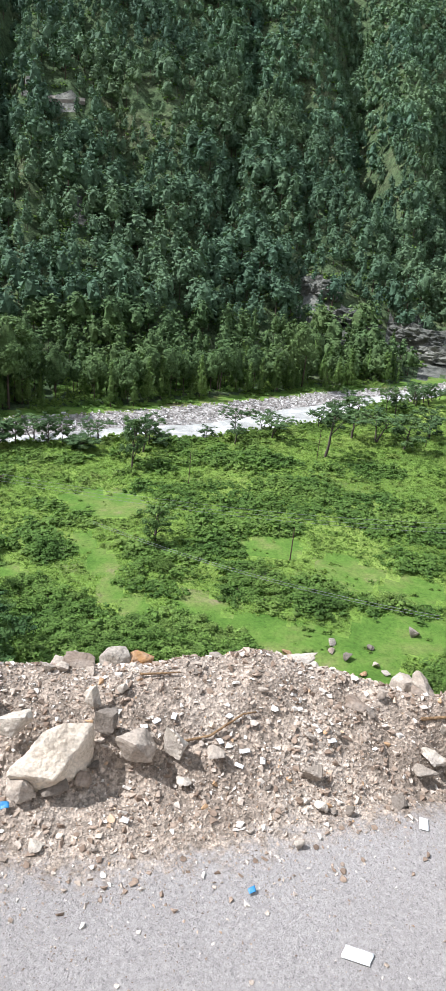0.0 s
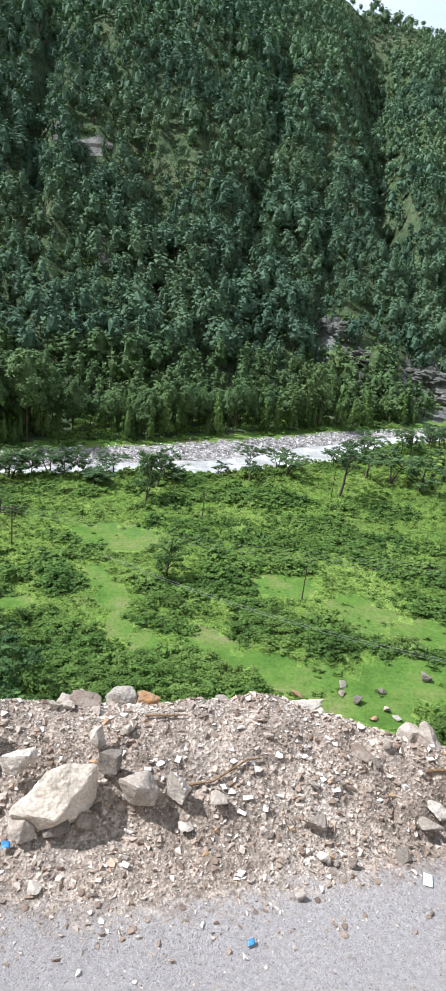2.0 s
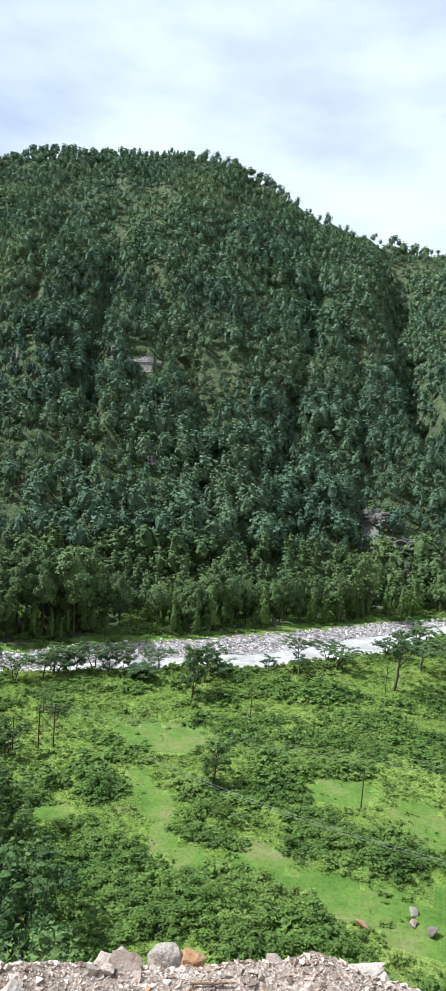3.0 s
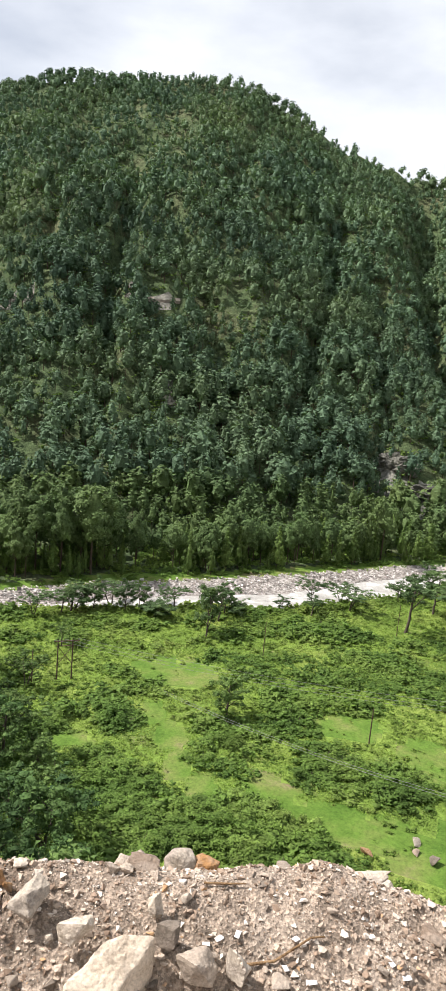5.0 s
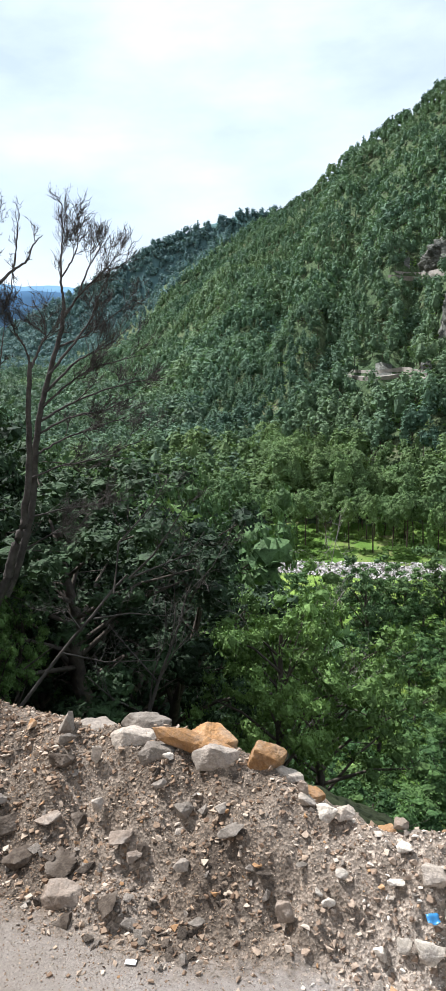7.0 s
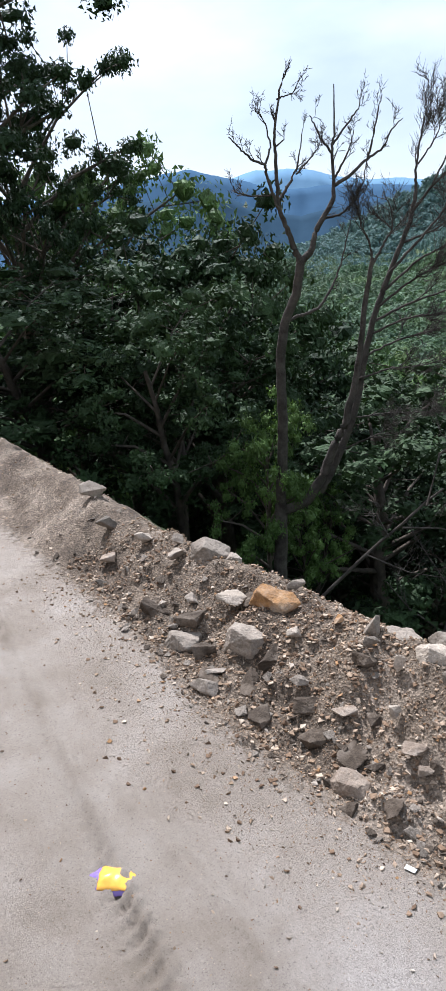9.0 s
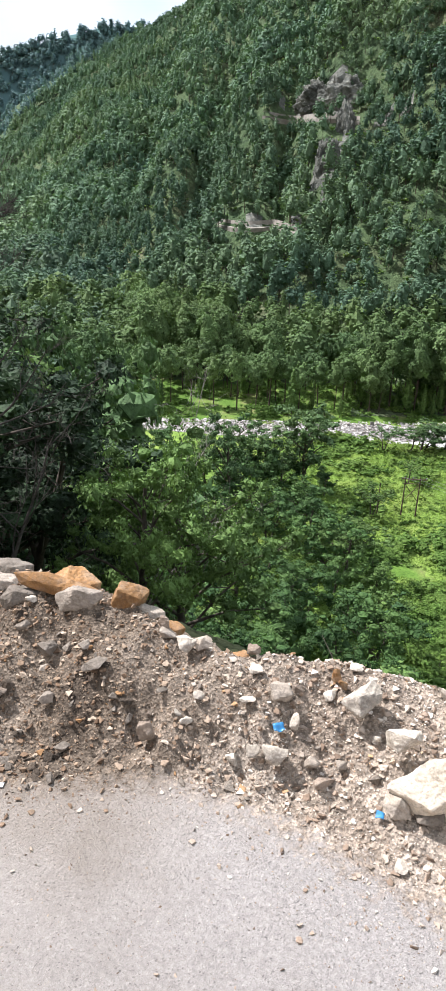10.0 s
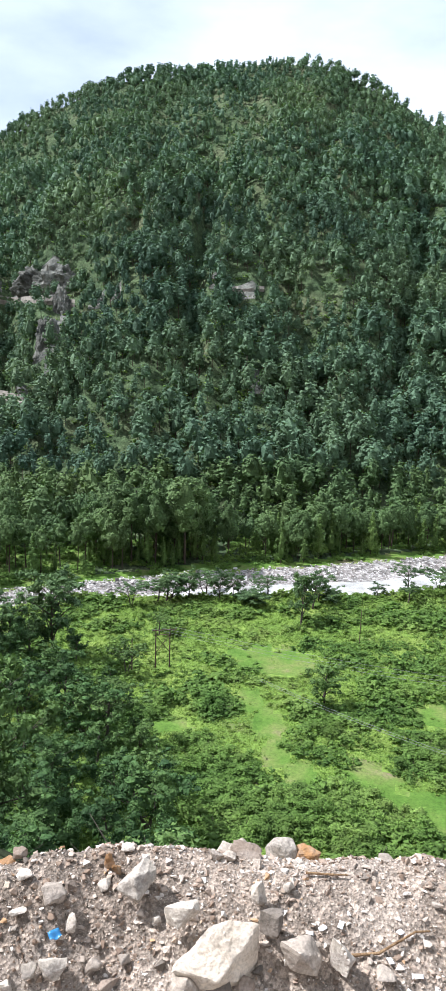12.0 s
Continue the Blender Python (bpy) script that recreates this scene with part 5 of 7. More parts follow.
# the muddy stretch: material, place, width, depth, height, turn, tilt, words
for i, (m, x, y, w, d, h, turn, tilt, word) in enumerate((
        (M_RUST, -2.39, 1.29, 0.23, 0.14, 0.085, 42, (4, 5), "flat rust-orange stone"), (M_PALE, -2.31, 1.11, 0.2, 0.15, 0.125, 55, (0, 4), "rounded dusty pale boulder"),
        (M_PALE, -1.96, 1.43, 0.06, 0.1, 0.14, 50, (12, 24), "upright pale grey slab"), (M_PALE, -1.87, 1.53, 0.19, 0.12, 0.09, 40, (6, -4), "long dusty pale slab"),
        (M_PALE, -1.67, 1.6, 0.18, 0.13, 0.1, 44, (-4, 3), "dusty pale grey slab"), (M_RUST, -1.44, 1.66, 0.2, 0.14, 0.13, 40, (6, 9), "rust-orange block"),
        (M_TAN, -1.66, 1.51, 0.17, 0.11, 0.075, 52, (-5, 6), "tan split stone"), (M_PALE, -1.53, 1.5, 0.13, 0.09, 0.075, 46, (-8, 5), "dusty pale split stone"))):
    lay_rock("boulder", m, x, y, (w, d, h), word + " in the muddy roadside bank", 500 + i, turn, tilt, 0.38, 3, crag((w * 0.95, d, h * 0.9), 520 + i), category="rock")
for i, (m, x, y, w, d, h, turn, tilt, word) in enumerate((
        (M_RUST, -1.2, 1.66, 0.13, 0.1, 0.105, 36, (5, 4), "rust-orange end block"), (M_PALE, -1.33, 1.57, 0.17, 0.08, 0.085, 38, (-10, 8), "pale grey speckled stone"),
        (M_TAN, -1.13, 1.66, 0.12, 0.08, 0.05, 30, (-8, 10), "tan flat stone"), (M_RUST, -1.06, 1.67, 0.12, 0.08, 0.06, 34, (-6, 12), "rust-stained flat stone"),
        (M_GREY, -2.55, 0.93, 0.22, 0.15, 0.11, 20, (-14, -12), "dark grey leaning slab"), (M_BROWN, -1.52, 1.06, 0.14, 0.1, 0.085, 48, (6, -8), "mud-covered brown boulder"),
        (M_TAN, -2.79, 1.3, 0.1, 0.08, 0.1, 60, (4, 8), "pinkish pale stone"), (M_GREY, -2.88, 1.23, 0.2, 0.13, 0.11, 50, (6, 14), "dark grey tilted stone"))):
    lay_rock("boulder", m, x, y, (w, d, h), word + " in the muddy roadside bank", 540 + i, turn, tilt, 0.38, 3, crag((w * 0.95, d, h * 0.9), 560 + i), category="rock")
for i, (m, x, y, w, h, word) in enumerate((
        (M_RUST, -2.06, 1.38, 0.06, 0.06, "small rust-orange"), (M_TAN, -2.56, 1.18, 0.18, 0.05, "flat tan"), (M_PALE, -1.35, 1.4, 0.095, 0.05, "dusty pale"), (M_PALE, -1.14, 1.4, 0.1, 0.03, "flat pale"), (M_WHITE, -1.48, 1.5, 0.05, 0.05, "small white"),
        (M_TAN, -1.71, 1.39, 0.045, 0.075, "upright tan"), (M_TAN, -1.6, 1.285, 0.045, 0.075, "upright tan"), (M_GREY, -1.95, 1.14, 0.085, 0.04, "dark wet"), (M_GREY, -2.2, 0.87, 0.14, 0.06, "dark wet"), (M_PALE, -1.45, 1.42, 0.06, 0.03, "flat pale"),
        (M_GREY, -1.85, 1.38, 0.075, 0.055, "dark grey"), (M_BROWN, -1.4, 1.24, 0.075, 0.04, "brown"), (M_GREY, -2.28, 0.95, 0.12, 0.05, "dark wet"), (M_BROWN, -1.74, 1.19, 0.1, 0.035, "flat brown"))):
    lay_rock("stone", m, x, y, (w, w * 0.7, h), word + " stone lying in the muddy roadside bank", 600 + i, 40 + 7 * (i % 5), (3 * (i % 4) - 5, 4 * (i % 3) - 4), 0.15, 2, category="rock")
for i, (m, x, y, w, h, word) in enumerate((
        (M_BROWN, -1.46, 1.25, 0.1, 0.035, "flat brown"), (M_TAN, -2.99, 1.1, 0.12, 0.07, "tan"), (M_GREY, -2.85, 1.36, 0.12, 0.05, "grey"), (M_PALE, -2.42, 1.42, 0.1, 0.05, "pale"), (M_TAN, -1.22, 1.45, 0.05, 0.03, "small tan"), (M_PALE, -3.1, 1.17, 0.11, 0.06, "pale"),
        (M_TAN, -3.3, 1.05, 0.12, 0.08, "tan"), (M_GREY, -3.62, 0.95, 0.16, 0.09, "grey"), (M_PALE, -4.0, 1.0, 0.19, 0.11, "large pale"), (M_BROWN, -3.4, 0.88, 0.11, 0.07, "brown"), (M_PALE, -1.25, 1.28, 0.06, 0.04, "small pale"), (M_GREY, -1.12, 1.2, 0.06, 0.03, "small grey"), (M_TAN, -2.15, 1.24, 0.08, 0.05, "tan"), (M_PALE, -2.7, 1.05, 0.09, 0.05, "pale"))):
    lay_rock("stone", m, x, y, (w, w * 0.7, h), word + " stone lying in the muddy roadside bank", 630 + i, 40 + 7 * (i % 5), (3 * (i % 4) - 5, 4 * (i % 3) - 4), 0.15, 2, category="rock")
# heaps of dark wet mud at the foot of the bank
for i, (x, y, w, h) in enumerate(((-2.09, 1.02, 0.18, 0.08), (-1.82, 1.33, 0.11, 0.07), (-1.39, 1.27, 0.06, 0.05), (-2.25, 0.92, 0.14, 0.06), (-1.95, 0.98, 0.13, 0.06), (-1.74, 1.06, 0.12, 0.055), (-1.6, 1.12, 0.14, 0.06), (-2.42, 0.98, 0.16, 0.08),
                                  (-2.62, 1.0, 0.17, 0.07), (-1.86, 1.12, 0.12, 0.06), (-2.16, 1.14, 0.15, 0.07), (-1.36, 1.1, 0.11, 0.045), (-2.82, 0.9, 0.18, 0.07), (-1.66, 1.24, 0.1, 0.05), (-1.46, 1.0, 0.09, 0.04), (-2.5, 1.24, 0.14, 0.06))):
    lay_rock("clod", M_MUD, x, y, (w, w * 0.75, h), "lumpy heap of dark wet mud at the road's edge", 660 + i, 47 * i, (4, -5), 0.44, 3, category="clod", group="mud heaps along the road edge")
# a long rust-coloured slab along the lip
lay_rock("boulder", M_RUST, -1.4, 1.59, (0.36, 0.09, 0.1), "long rust-orange stone slab along the bank's lip", 320, 20, (-6, 14), 0.05, 3, crag((0.4, 0.06, 0.065), 580), category="rock")
# fallen blocks on the short grass
for i, (x, y, sx, sz, m, word) in enumerate(((24.9, 85.9, 2.1, 1.5, M_RUST, "orange-topped"), (32.6, 89, 1.9, 1.3, M_WHITE, "pale white"), (32.0, 87, 1.7, 0.9, M_BROWN, "brown"), (34, 85, 1.9, 1.6, M_GREY, "dark grey"),
                                              (38.4, 88, 1.5, 0.9, M_GREY, "grey"), (38, 83.5, 1.5, 1.0, M_TAN, "tan"), (35.4, 81.5, 1.4, 1.0, M_RUST, "rust-orange"), (38.9, 81.8, 1.6, 1.0, M_WHITE, "pale white"), (20.6, 83.5, 2.0, 1.2, M_BROWN, "brown"), (22, 80.5, 1.1, 0.9, M_BROWN, "brown"), (47, 92, 2.6, 2.0, M_GREY, "dark grey"))):
    lay_rock("boulder", m, x, y, (sx, sx * 0.8, sz), word + " boulder lying on the short meadow grass", 340 + i, 40 * i, (4, -5), 0.15, 2, category="rock", group="boulders on the grass")


def chip_mesh(seed, n=8):
    rng = np.random.default_rng(seed)
    bm = rock_bm(seed, (1, rng.uniform(0.6, 0.95), rng.uniform(0.35, 0.7)), n)
    bmesh.ops.triangulate(bm, faces=bm.faces[:])
    bm.verts.index_update()
    v = np.array([q.co[:] for q in bm.verts])
    t = np.array([[q.index for q in f.verts] for f in bm.faces])
    bm.free()
    return v, t, np.zeros(len(t), int)


CHIPS = [chip_mesh(400 + k, 8 if k < 6 else 6) for k in range(14)]


def build_gravel():
    rng = np.random.default_rng(21)
    n = 330000
    x = np.where(rng.uniform(size=n) < 0.86, rng.uniform(-3.6, 1.6, n), rng.uniform(-9, 5, n))
    y = rng.uniform(-0.5, 2.2, n)
    lip, edge = np.interp(x, LIP_X, LIP_Y), np.interp(x, EDGE_X, EDGE_Y)
    t = (y - edge) / (lip - edge)
    clump = 0.6 + 0.7 * fbm(x, y, 0.35, 3, 23)
    p = np.where(t > 0, np.where(t < 1.25, 0.95 * np.clip(clump + 0.2, 0, 1), 0), 0.85 * np.exp(t * 3.2) * np.clip(clump, 0, 1))
    p = np.where((t < 0) & (p < 0.07), np.where(x > -0.9, 0.08, 0.07), p)
    ok = rng.uniform(size=n) < p
    x, y, t = x[ok], y[ok], t[ok]
    n = len(x)
    size = 0.005 * rng.uniform(0.008, 1, n) ** -0.46
    size = np.clip(size, 0.004, 0.03) * np.where(t < -0.7, 0.5, np.where(t < 0, 0.75, 1))
    z = land(x, y)[0]
    v, f, _ = spread(CHIPS, np.stack([x, y, z + size * 0.12], -1), np.stack([size, size], -1), rng.uniform(0, 6.28, n), np.where(size > 0.014, rng.integers(0, 6, n), rng.integers(6, 14, n)))
    tagged(new("gravel", mesh_of("gravel", v, f, [M_PEBBLE])), "loose gravel and broken stone chips on the roadside bank", "gravel", kind="stuff")
    # loose stones that stand out from the gravel
    meshes = [mesh_of("stone", c[0], c[1], [m]) for c in CHIPS[:6] for m in (M_PALE, M_TAN, M_GREY, M_BROWN)]
    made = 0
    while made < 150:
        x, y = rng.uniform(-4.0, 1.3), rng.uniform(0.6, 1.85)
        lip, edge = np.interp(x, LIP_X, LIP_Y), np.interp(x, EDGE_X, EDGE_Y)
        if not edge - 0.03 < y < lip + 0.05:
            continue
        s = rng.uniform(0.018, 0.036) * (1.7 if rng.uniform() < 0.15 else 1)
        k = int(rng.choice(24, p=np.tile([0.32, 0.3, 0.2, 0.18], 6) / 6))
        ob = new("stone", meshes[k])
        ob.matrix_world = pose(x, y, height(x, y) + s * 0.12, rng.uniform(-20, 20), rng.uniform(-20, 20), rng.uniform(0, 360)) @ Matrix.Diagonal((s, s, s, 1))
        word = ("pale grey", "tan", "grey", "brown")[k % 4]
        tagged(ob, word + " broken stone lying in the roadside gravel", "rock", "loose stones in the gravel")
        made += 1


build_gravel()


def build_clods():
    rng = np.random.default_rng(25)
    meshes = [mesh_of("clod", c[0], c[1], [m]) for c in CHIPS[4:10] for m in (M_MUD, M_GREY)]
    made = 0
    while made < 290:
        x = rng.uniform(-3.2, -1.0) if rng.uniform() < 0.8 else rng.uniform(-4.2, -0.7)
        lip, edge = np.interp(x, LIP_X, LIP_Y), np.interp(x, EDGE_X, EDGE_Y)
        y = edge + (lip - edge) * rng.beta(1.3, 2.4) * 1.1 - (lip - edge) * 0.12
        s = rng.uniform(0.014, 0.04) * (1.9 if rng.uniform() < 0.15 else 1)
        ob = new("clod", meshes[2 * int(rng.integers(6)) + int(rng.uniform() < 0.3)])
        ob.matrix_world = pose(x, y, height(x, y) + s * 0.1, rng.uniform(-20, 20), rng.uniform(-20, 20), rng.uniform(0, 360)) @ Matrix.Diagonal((s, s, s, 1))
        tagged(ob, "dark wet clod of earth and stone at the road's edge", "clod", "clods along the muddy road edge")
        made += 1


build_clods()

# stones of the river bed
def build_shingle():
    rng = np.random.default_rng(31)
    n = 12000
    x = rng.uniform(-130, 150, n)
    yn, yf = np.interp(x, BANK_X, NEAR_Y), np.interp(x, BANK_X, FAR_Y)
    s = rng.uniform(-0.06, 1.0, n) ** 1.0
    y = yn + (yf - yn) * s + 1.0
    size = 0.5 * rng.uniform(0.06, 1, n) ** -0.45 * np.where(s < 0.5, 0.75, 1)
    z = np.maximum(land(x, y)[0], -65.3)
    keep = (s > 0.4) | (s < 0.03) | (rng.uniform(size=n) < 0.4)
    v, f, _ = spread(CHIPS, np.stack([x, y, z + size * 0.1], -1)[keep], np.stack([size, size * 1.1], -1)[keep], rng.uniform(0, 6.28, keep.sum()), rng.integers(0, len(CHIPS), keep.sum()))
    k = Mat("river_stones", 0.85, 0.25)
    c = k.ramp(k.geo.outputs["Random Per Island"], (0.0, (0.2, 0.18, 0.16)), (0.4, (0.36, 0.33, 0.305)), (0.75, (0.5, 0.475, 0.45)), (1.0, (0.7, 0.69, 0.67)))
    k.color(k.mix(1.0, c, k.ramp(k.noise(1.5, 4), (0.3, grey(0.75)), (0.7, grey(1.15))), "MULTIPLY"))
    tagged(new("river_stones", mesh_of("river_stones", v, f, [k.m])), "grey and white boulders strewn along the river bed", "stones", kind="stuff")


build_shingle()

# ---- litter ----


def scrap(name, mat, x, y, w, d, turn, label, category, crumple=0.004, seed=0, lift=0.004):
    """A thin, slightly crumpled sheet with its own thickness."""
    bm = bmesh.new()
    bmesh.ops.create_grid(bm, x_segments=5, y_segments=5, size=0.5)
    for v in bm.verts:
        v.co.x, v.co.y = v.co.x * w, v.co.y * d
        v.co.z = crumple * (1 + noise.noise((v.co.x * 60 + seed, v.co.y * 60, 0)))
        v.co.x += 0.12 * w * noise.noise((seed, v.co.y * 40, 3))
    bmesh.ops.solidify(bm, geom=bm.faces[:], thickness=0.0012)
    ob = new(name, from_bm(name, bm, mat, True))
    ob.matrix_world = pose(x, y, height(x, y) + lift, 0, 0, turn)
    return tagged(ob, label, category)


scrap("paper_scrap", M_PAPER, 0.59, 1.006, 0.064, 0.032, -22, "white paper scrap lying on the asphalt", "litter", 0.001)
scrap("paper_scrap", M_PAPER, 0.875, 1.35, 0.024, 0.04, -20, "small white paper scrap at the asphalt's edge", "litter", 0.001, 3)
scrap("paper_scrap", M_PAPER, -1.2, 1.02, 0.03, 0.016, 30, "narrow white paper slip on the asphalt", "litter", 0.001, 4)
scrap("blue_wrapper", M_BLUE, 0.375, 1.17, 0.018, 0.013, 15, "small crumpled blue plastic wrapper on the asphalt", "litter", 0.006, 5)
scrap("blue_wrapper", M_BLUE, -0.564, 1.48, 0.032, 0.022, 40, "crumpled blue plastic wrapper in the gravel", "litter", 0.014, 6, 0.012)
scrap("blue_wrapper", M_BLUE, -0.235, 1.4, 0.022, 0.018, 10, "small blue plastic wrapper beside the boulder", "litter", 0.008, 7, 0.01)
for i, (x, y) in enumerate(((0.115, 1.585), (0.15, 1.6), (0.2, 1.615), (0.33, 1.56), (0.38, 1.5), (0.4, 1.54), (0.36, 1.62), (0.45, 1.52), (0.62, 1.6), (0.07, 1.37), (0.66, 1.57))):
    scrap("paper_scrap", M_PAPER, x, y, 0.02 + 0.005 * (i % 3), 0.014, 37 * i, "torn white paper scrap in the gravel", "litter", 0.003, 10 + i, 0.005)


def crisp_packet(x, y, turn):
    ob = new("crisp_packet")
    ob.matrix_world = pose(x, y, height(x, y) + 0.004, 0, 0, turn)
    tagged(ob, "crumpled violet and yellow foil crisp packet on asphalt", "litter")
    for name, mat, cx, w, d, lab in (("foil", M_VIOLET, 0.0, 0.16, 0.09, "violet foil"), ("panel", M_YELLOW, 0.012, 0.1, 0.075, "yellow and orange printed panel"), ("crimp", M_YELLOW, 0.075, 0.03, 0.09, "crimped golden end")):
        bm = bmesh.new()
        bmesh.ops.create_grid(bm, x_segments=12, y_segments=8, size=0.5)
        for v in bm.verts:
            u, s = v.co.x, v.co.y
            v.co.x, v.co.y = u * w + cx, s * d
            bulge = max(0.0, 1 - (v.co.x / 0.085) ** 2) * max(0.0, 1 - (v.co.y / 0.05) ** 2)
            v.co.z = 0.028 * bulge + 0.01 * noise.noise((v.co.x * 45, v.co.y * 45, 1)) + (0.004 if name != "foil" else 0)
        bmesh.ops.solidify(bm, geom=bm.faces[:], thickness=0.001)
        part(name, bm, mat, ob, lab, True)


crisp_packet(-1.56, 0.308, 60)


def twig(name, points, r, mat, label, category):
    v, q = tubes([np.array([(*p, r * (1 - 0.5 * i / (len(points) - 1))) for i, p in enumerate(points)])], 7)
    return tagged(new(name, mesh_of(name, v, q, [mat], None, True)), label, category)


def lie(x, y, up=0.012):
    return (x, y, height(x, y) + up)


twig("stick", [lie(0.22, 1.56), lie(0.3, 1.57), lie(0.4, 1.62), lie(0.44, 1.63)], 0.0045, M_STICK, "dry brown stick lying in the gravel", "stick")
twig("stick", [lie(0.1, 1.735), lie(0.17, 1.73), lie(0.22, 1.74)], 0.004, M_STICK, "dry brown stick near the bank's lip", "stick")
twig("stick", [lie(0.93, 1.6), lie(1.03, 1.6), lie(1.1, 1.62)], 0.0055, M_STICK, "thick dry stick lying among stones", "stick")

# ---- trees ----


def broadleaf(seed, n_leaf, leaf, low=0.3, wide=0.34, flat=0.0, stems=1, limbs=9, lump=0.05):
    """A unit broad-leaved tree: trunk, limbs, branchlets and leaves gathered in clumps."""
    rng = np.random.default_rng(seed)
    lines, tips = [], []
    for s in range(stems):
        a0 = rng.uniform(0, 6.28)
        lean = 0.1 * (stems - 1) + 0.04
        spine = []
        for h in np.linspace(0, 0.78, 7):
            k = h * lean * 2.2
            spine.append((k * math.cos(a0) + rng.normal(0, 0.008), k * math.sin(a0) + rng.normal(0, 0.008), h - 0.03, 0.026 * (1 - h) ** 0.9 / math.sqrt(stems) + 0.003))
        spine = np.array(spine)
        lines.append(spine)
        for i in range(limbs):
            h = low + (0.74 - low) * (i + rng.uniform(0, 0.8)) / limbs
            k = np.interp(h, spine[:, 2] + 0.03, np.arange(7))
            b = np.array([np.interp(k, np.arange(7), spine[:, c]) for c in range(3)])
            a = i * 2.4 + rng.normal(0, 0.5)
            u = (h - low) / (0.74 - low)
            reach = wide * (0.65 + 0.5 * math.sin(math.pi * (0.25 + 0.6 * u))) * rng.uniform(0.7, 1.15)
            rise = (1 - flat) * rng.uniform(0.12, 0.3) + flat * (0.9 - h) * 0.75
            e = b + (reach * math.cos(a), reach * math.sin(a), rise)
            m = (b + e) / 2 + (0, 0, 0.03)
            r0 = 0.011 * (1 - 0.5 * u)
            lines.append(np.array([[*b, r0], [*m, r0 * 0.65], [*e, r0 * 0.25]]))
            tips += [e, m + rng.normal(0, 0.03, 3)]
            for _ in range(4):
                o = m + (e - m) * rng.uniform(0, 1)
                q = o + rng.normal(0, 0.075, 3) * (1, 1, 0.6) + (0, 0, 0.03)
                lines.append(np.array([[*o, r0 * 0.3], [*q, 0.0012]]))
                tips.append(q)
        tips.append(spine[-1, :3] + (0, 0, 0.14))
        tips.append(spine[-1, :3] + (0.05, 0.02, 0.07))
    tips = np.array(tips)
    per = max(1, n_leaf // len(tips))
    hub = np.repeat(tips, per, 0)
    size = lump * rng.uniform(0.7, 1.3, (len(tips), 1)) * np.array([[1.15, 1.15, 0.7 - 0.25 * flat]])
    off = unit(rng.normal(size=hub.shape) + (0, 0, 0.15))
    c = hub + off * np.repeat(size, per, 0) * rng.uniform(0.45, 1.5, (len(hub), 1))
    out = unit(off * 0.7 + unit((hub - (0, 0, 0.5)) * (1, 1, 0.7)) * 0.6 + (0, 0, 0.3))
    tv, tq = tubes(lines, 4)
    crown = both(clumps(tips, size * 0.7, rng), shards(c, leaf, rng, out, 0.6, 1.25))
    return (tv, np.concatenate([tq[:, :3], tq[:, [0, 2, 3]]])), crown


TALL_TREE = broadleaf(504, 24000, 0.0052, 0.3, 0.36, 0.25, 1, 26, 0.026)
FINE_TREES = [broadleaf(500, 13000, 0.008, 0.18, 0.33, 0, 1, 20, 0.042), broadleaf(501, 13000, 0.008, 0.26, 0.36, 0.3, 1, 20, 0.042), broadleaf(502, 13000, 0.008, 0.2, 0.3, 0.0, 2, 13, 0.04), broadleaf(503, 14000, 0.008, 0.14, 0.38, 0, 1, 22, 0.042)]
SOFT_TREES = [broadleaf(510 + k, 4200, 0.0135, 0.12, 0.36, 0.2 * (k % 2), 1 + k % 2, 11 - 4 * (k % 2), 0.066) for k in range(5)]
FLAT_TREES = [broadleaf(520 + k, 2600, 0.0125, 0.42, 0.42, 0.8, 1 + k % 2, 8, 0.055) for k in range(3)]
FIR_LIKE = [broadleaf(530, 5000, 0.011, 0.1, 0.26, 0, 1, 16, 0.05)]
CACHE = {}


def at(heading, dist):
    a = radians(heading)
    return dist * math.sin(a), dist * math.cos(a)


def tree_at(kind, pieces, x, y, top, wide, label, mat, group="", spin=None):
    z = height(x, y) - 0.1
    tall = max(top - z, 1.2)
    return put_tree((kind, mat.name), pieces, x, y, z, wide, tall, x * 7.7 if spin is None else spin, label, "tree", group, CACHE, (M_BARK, mat))


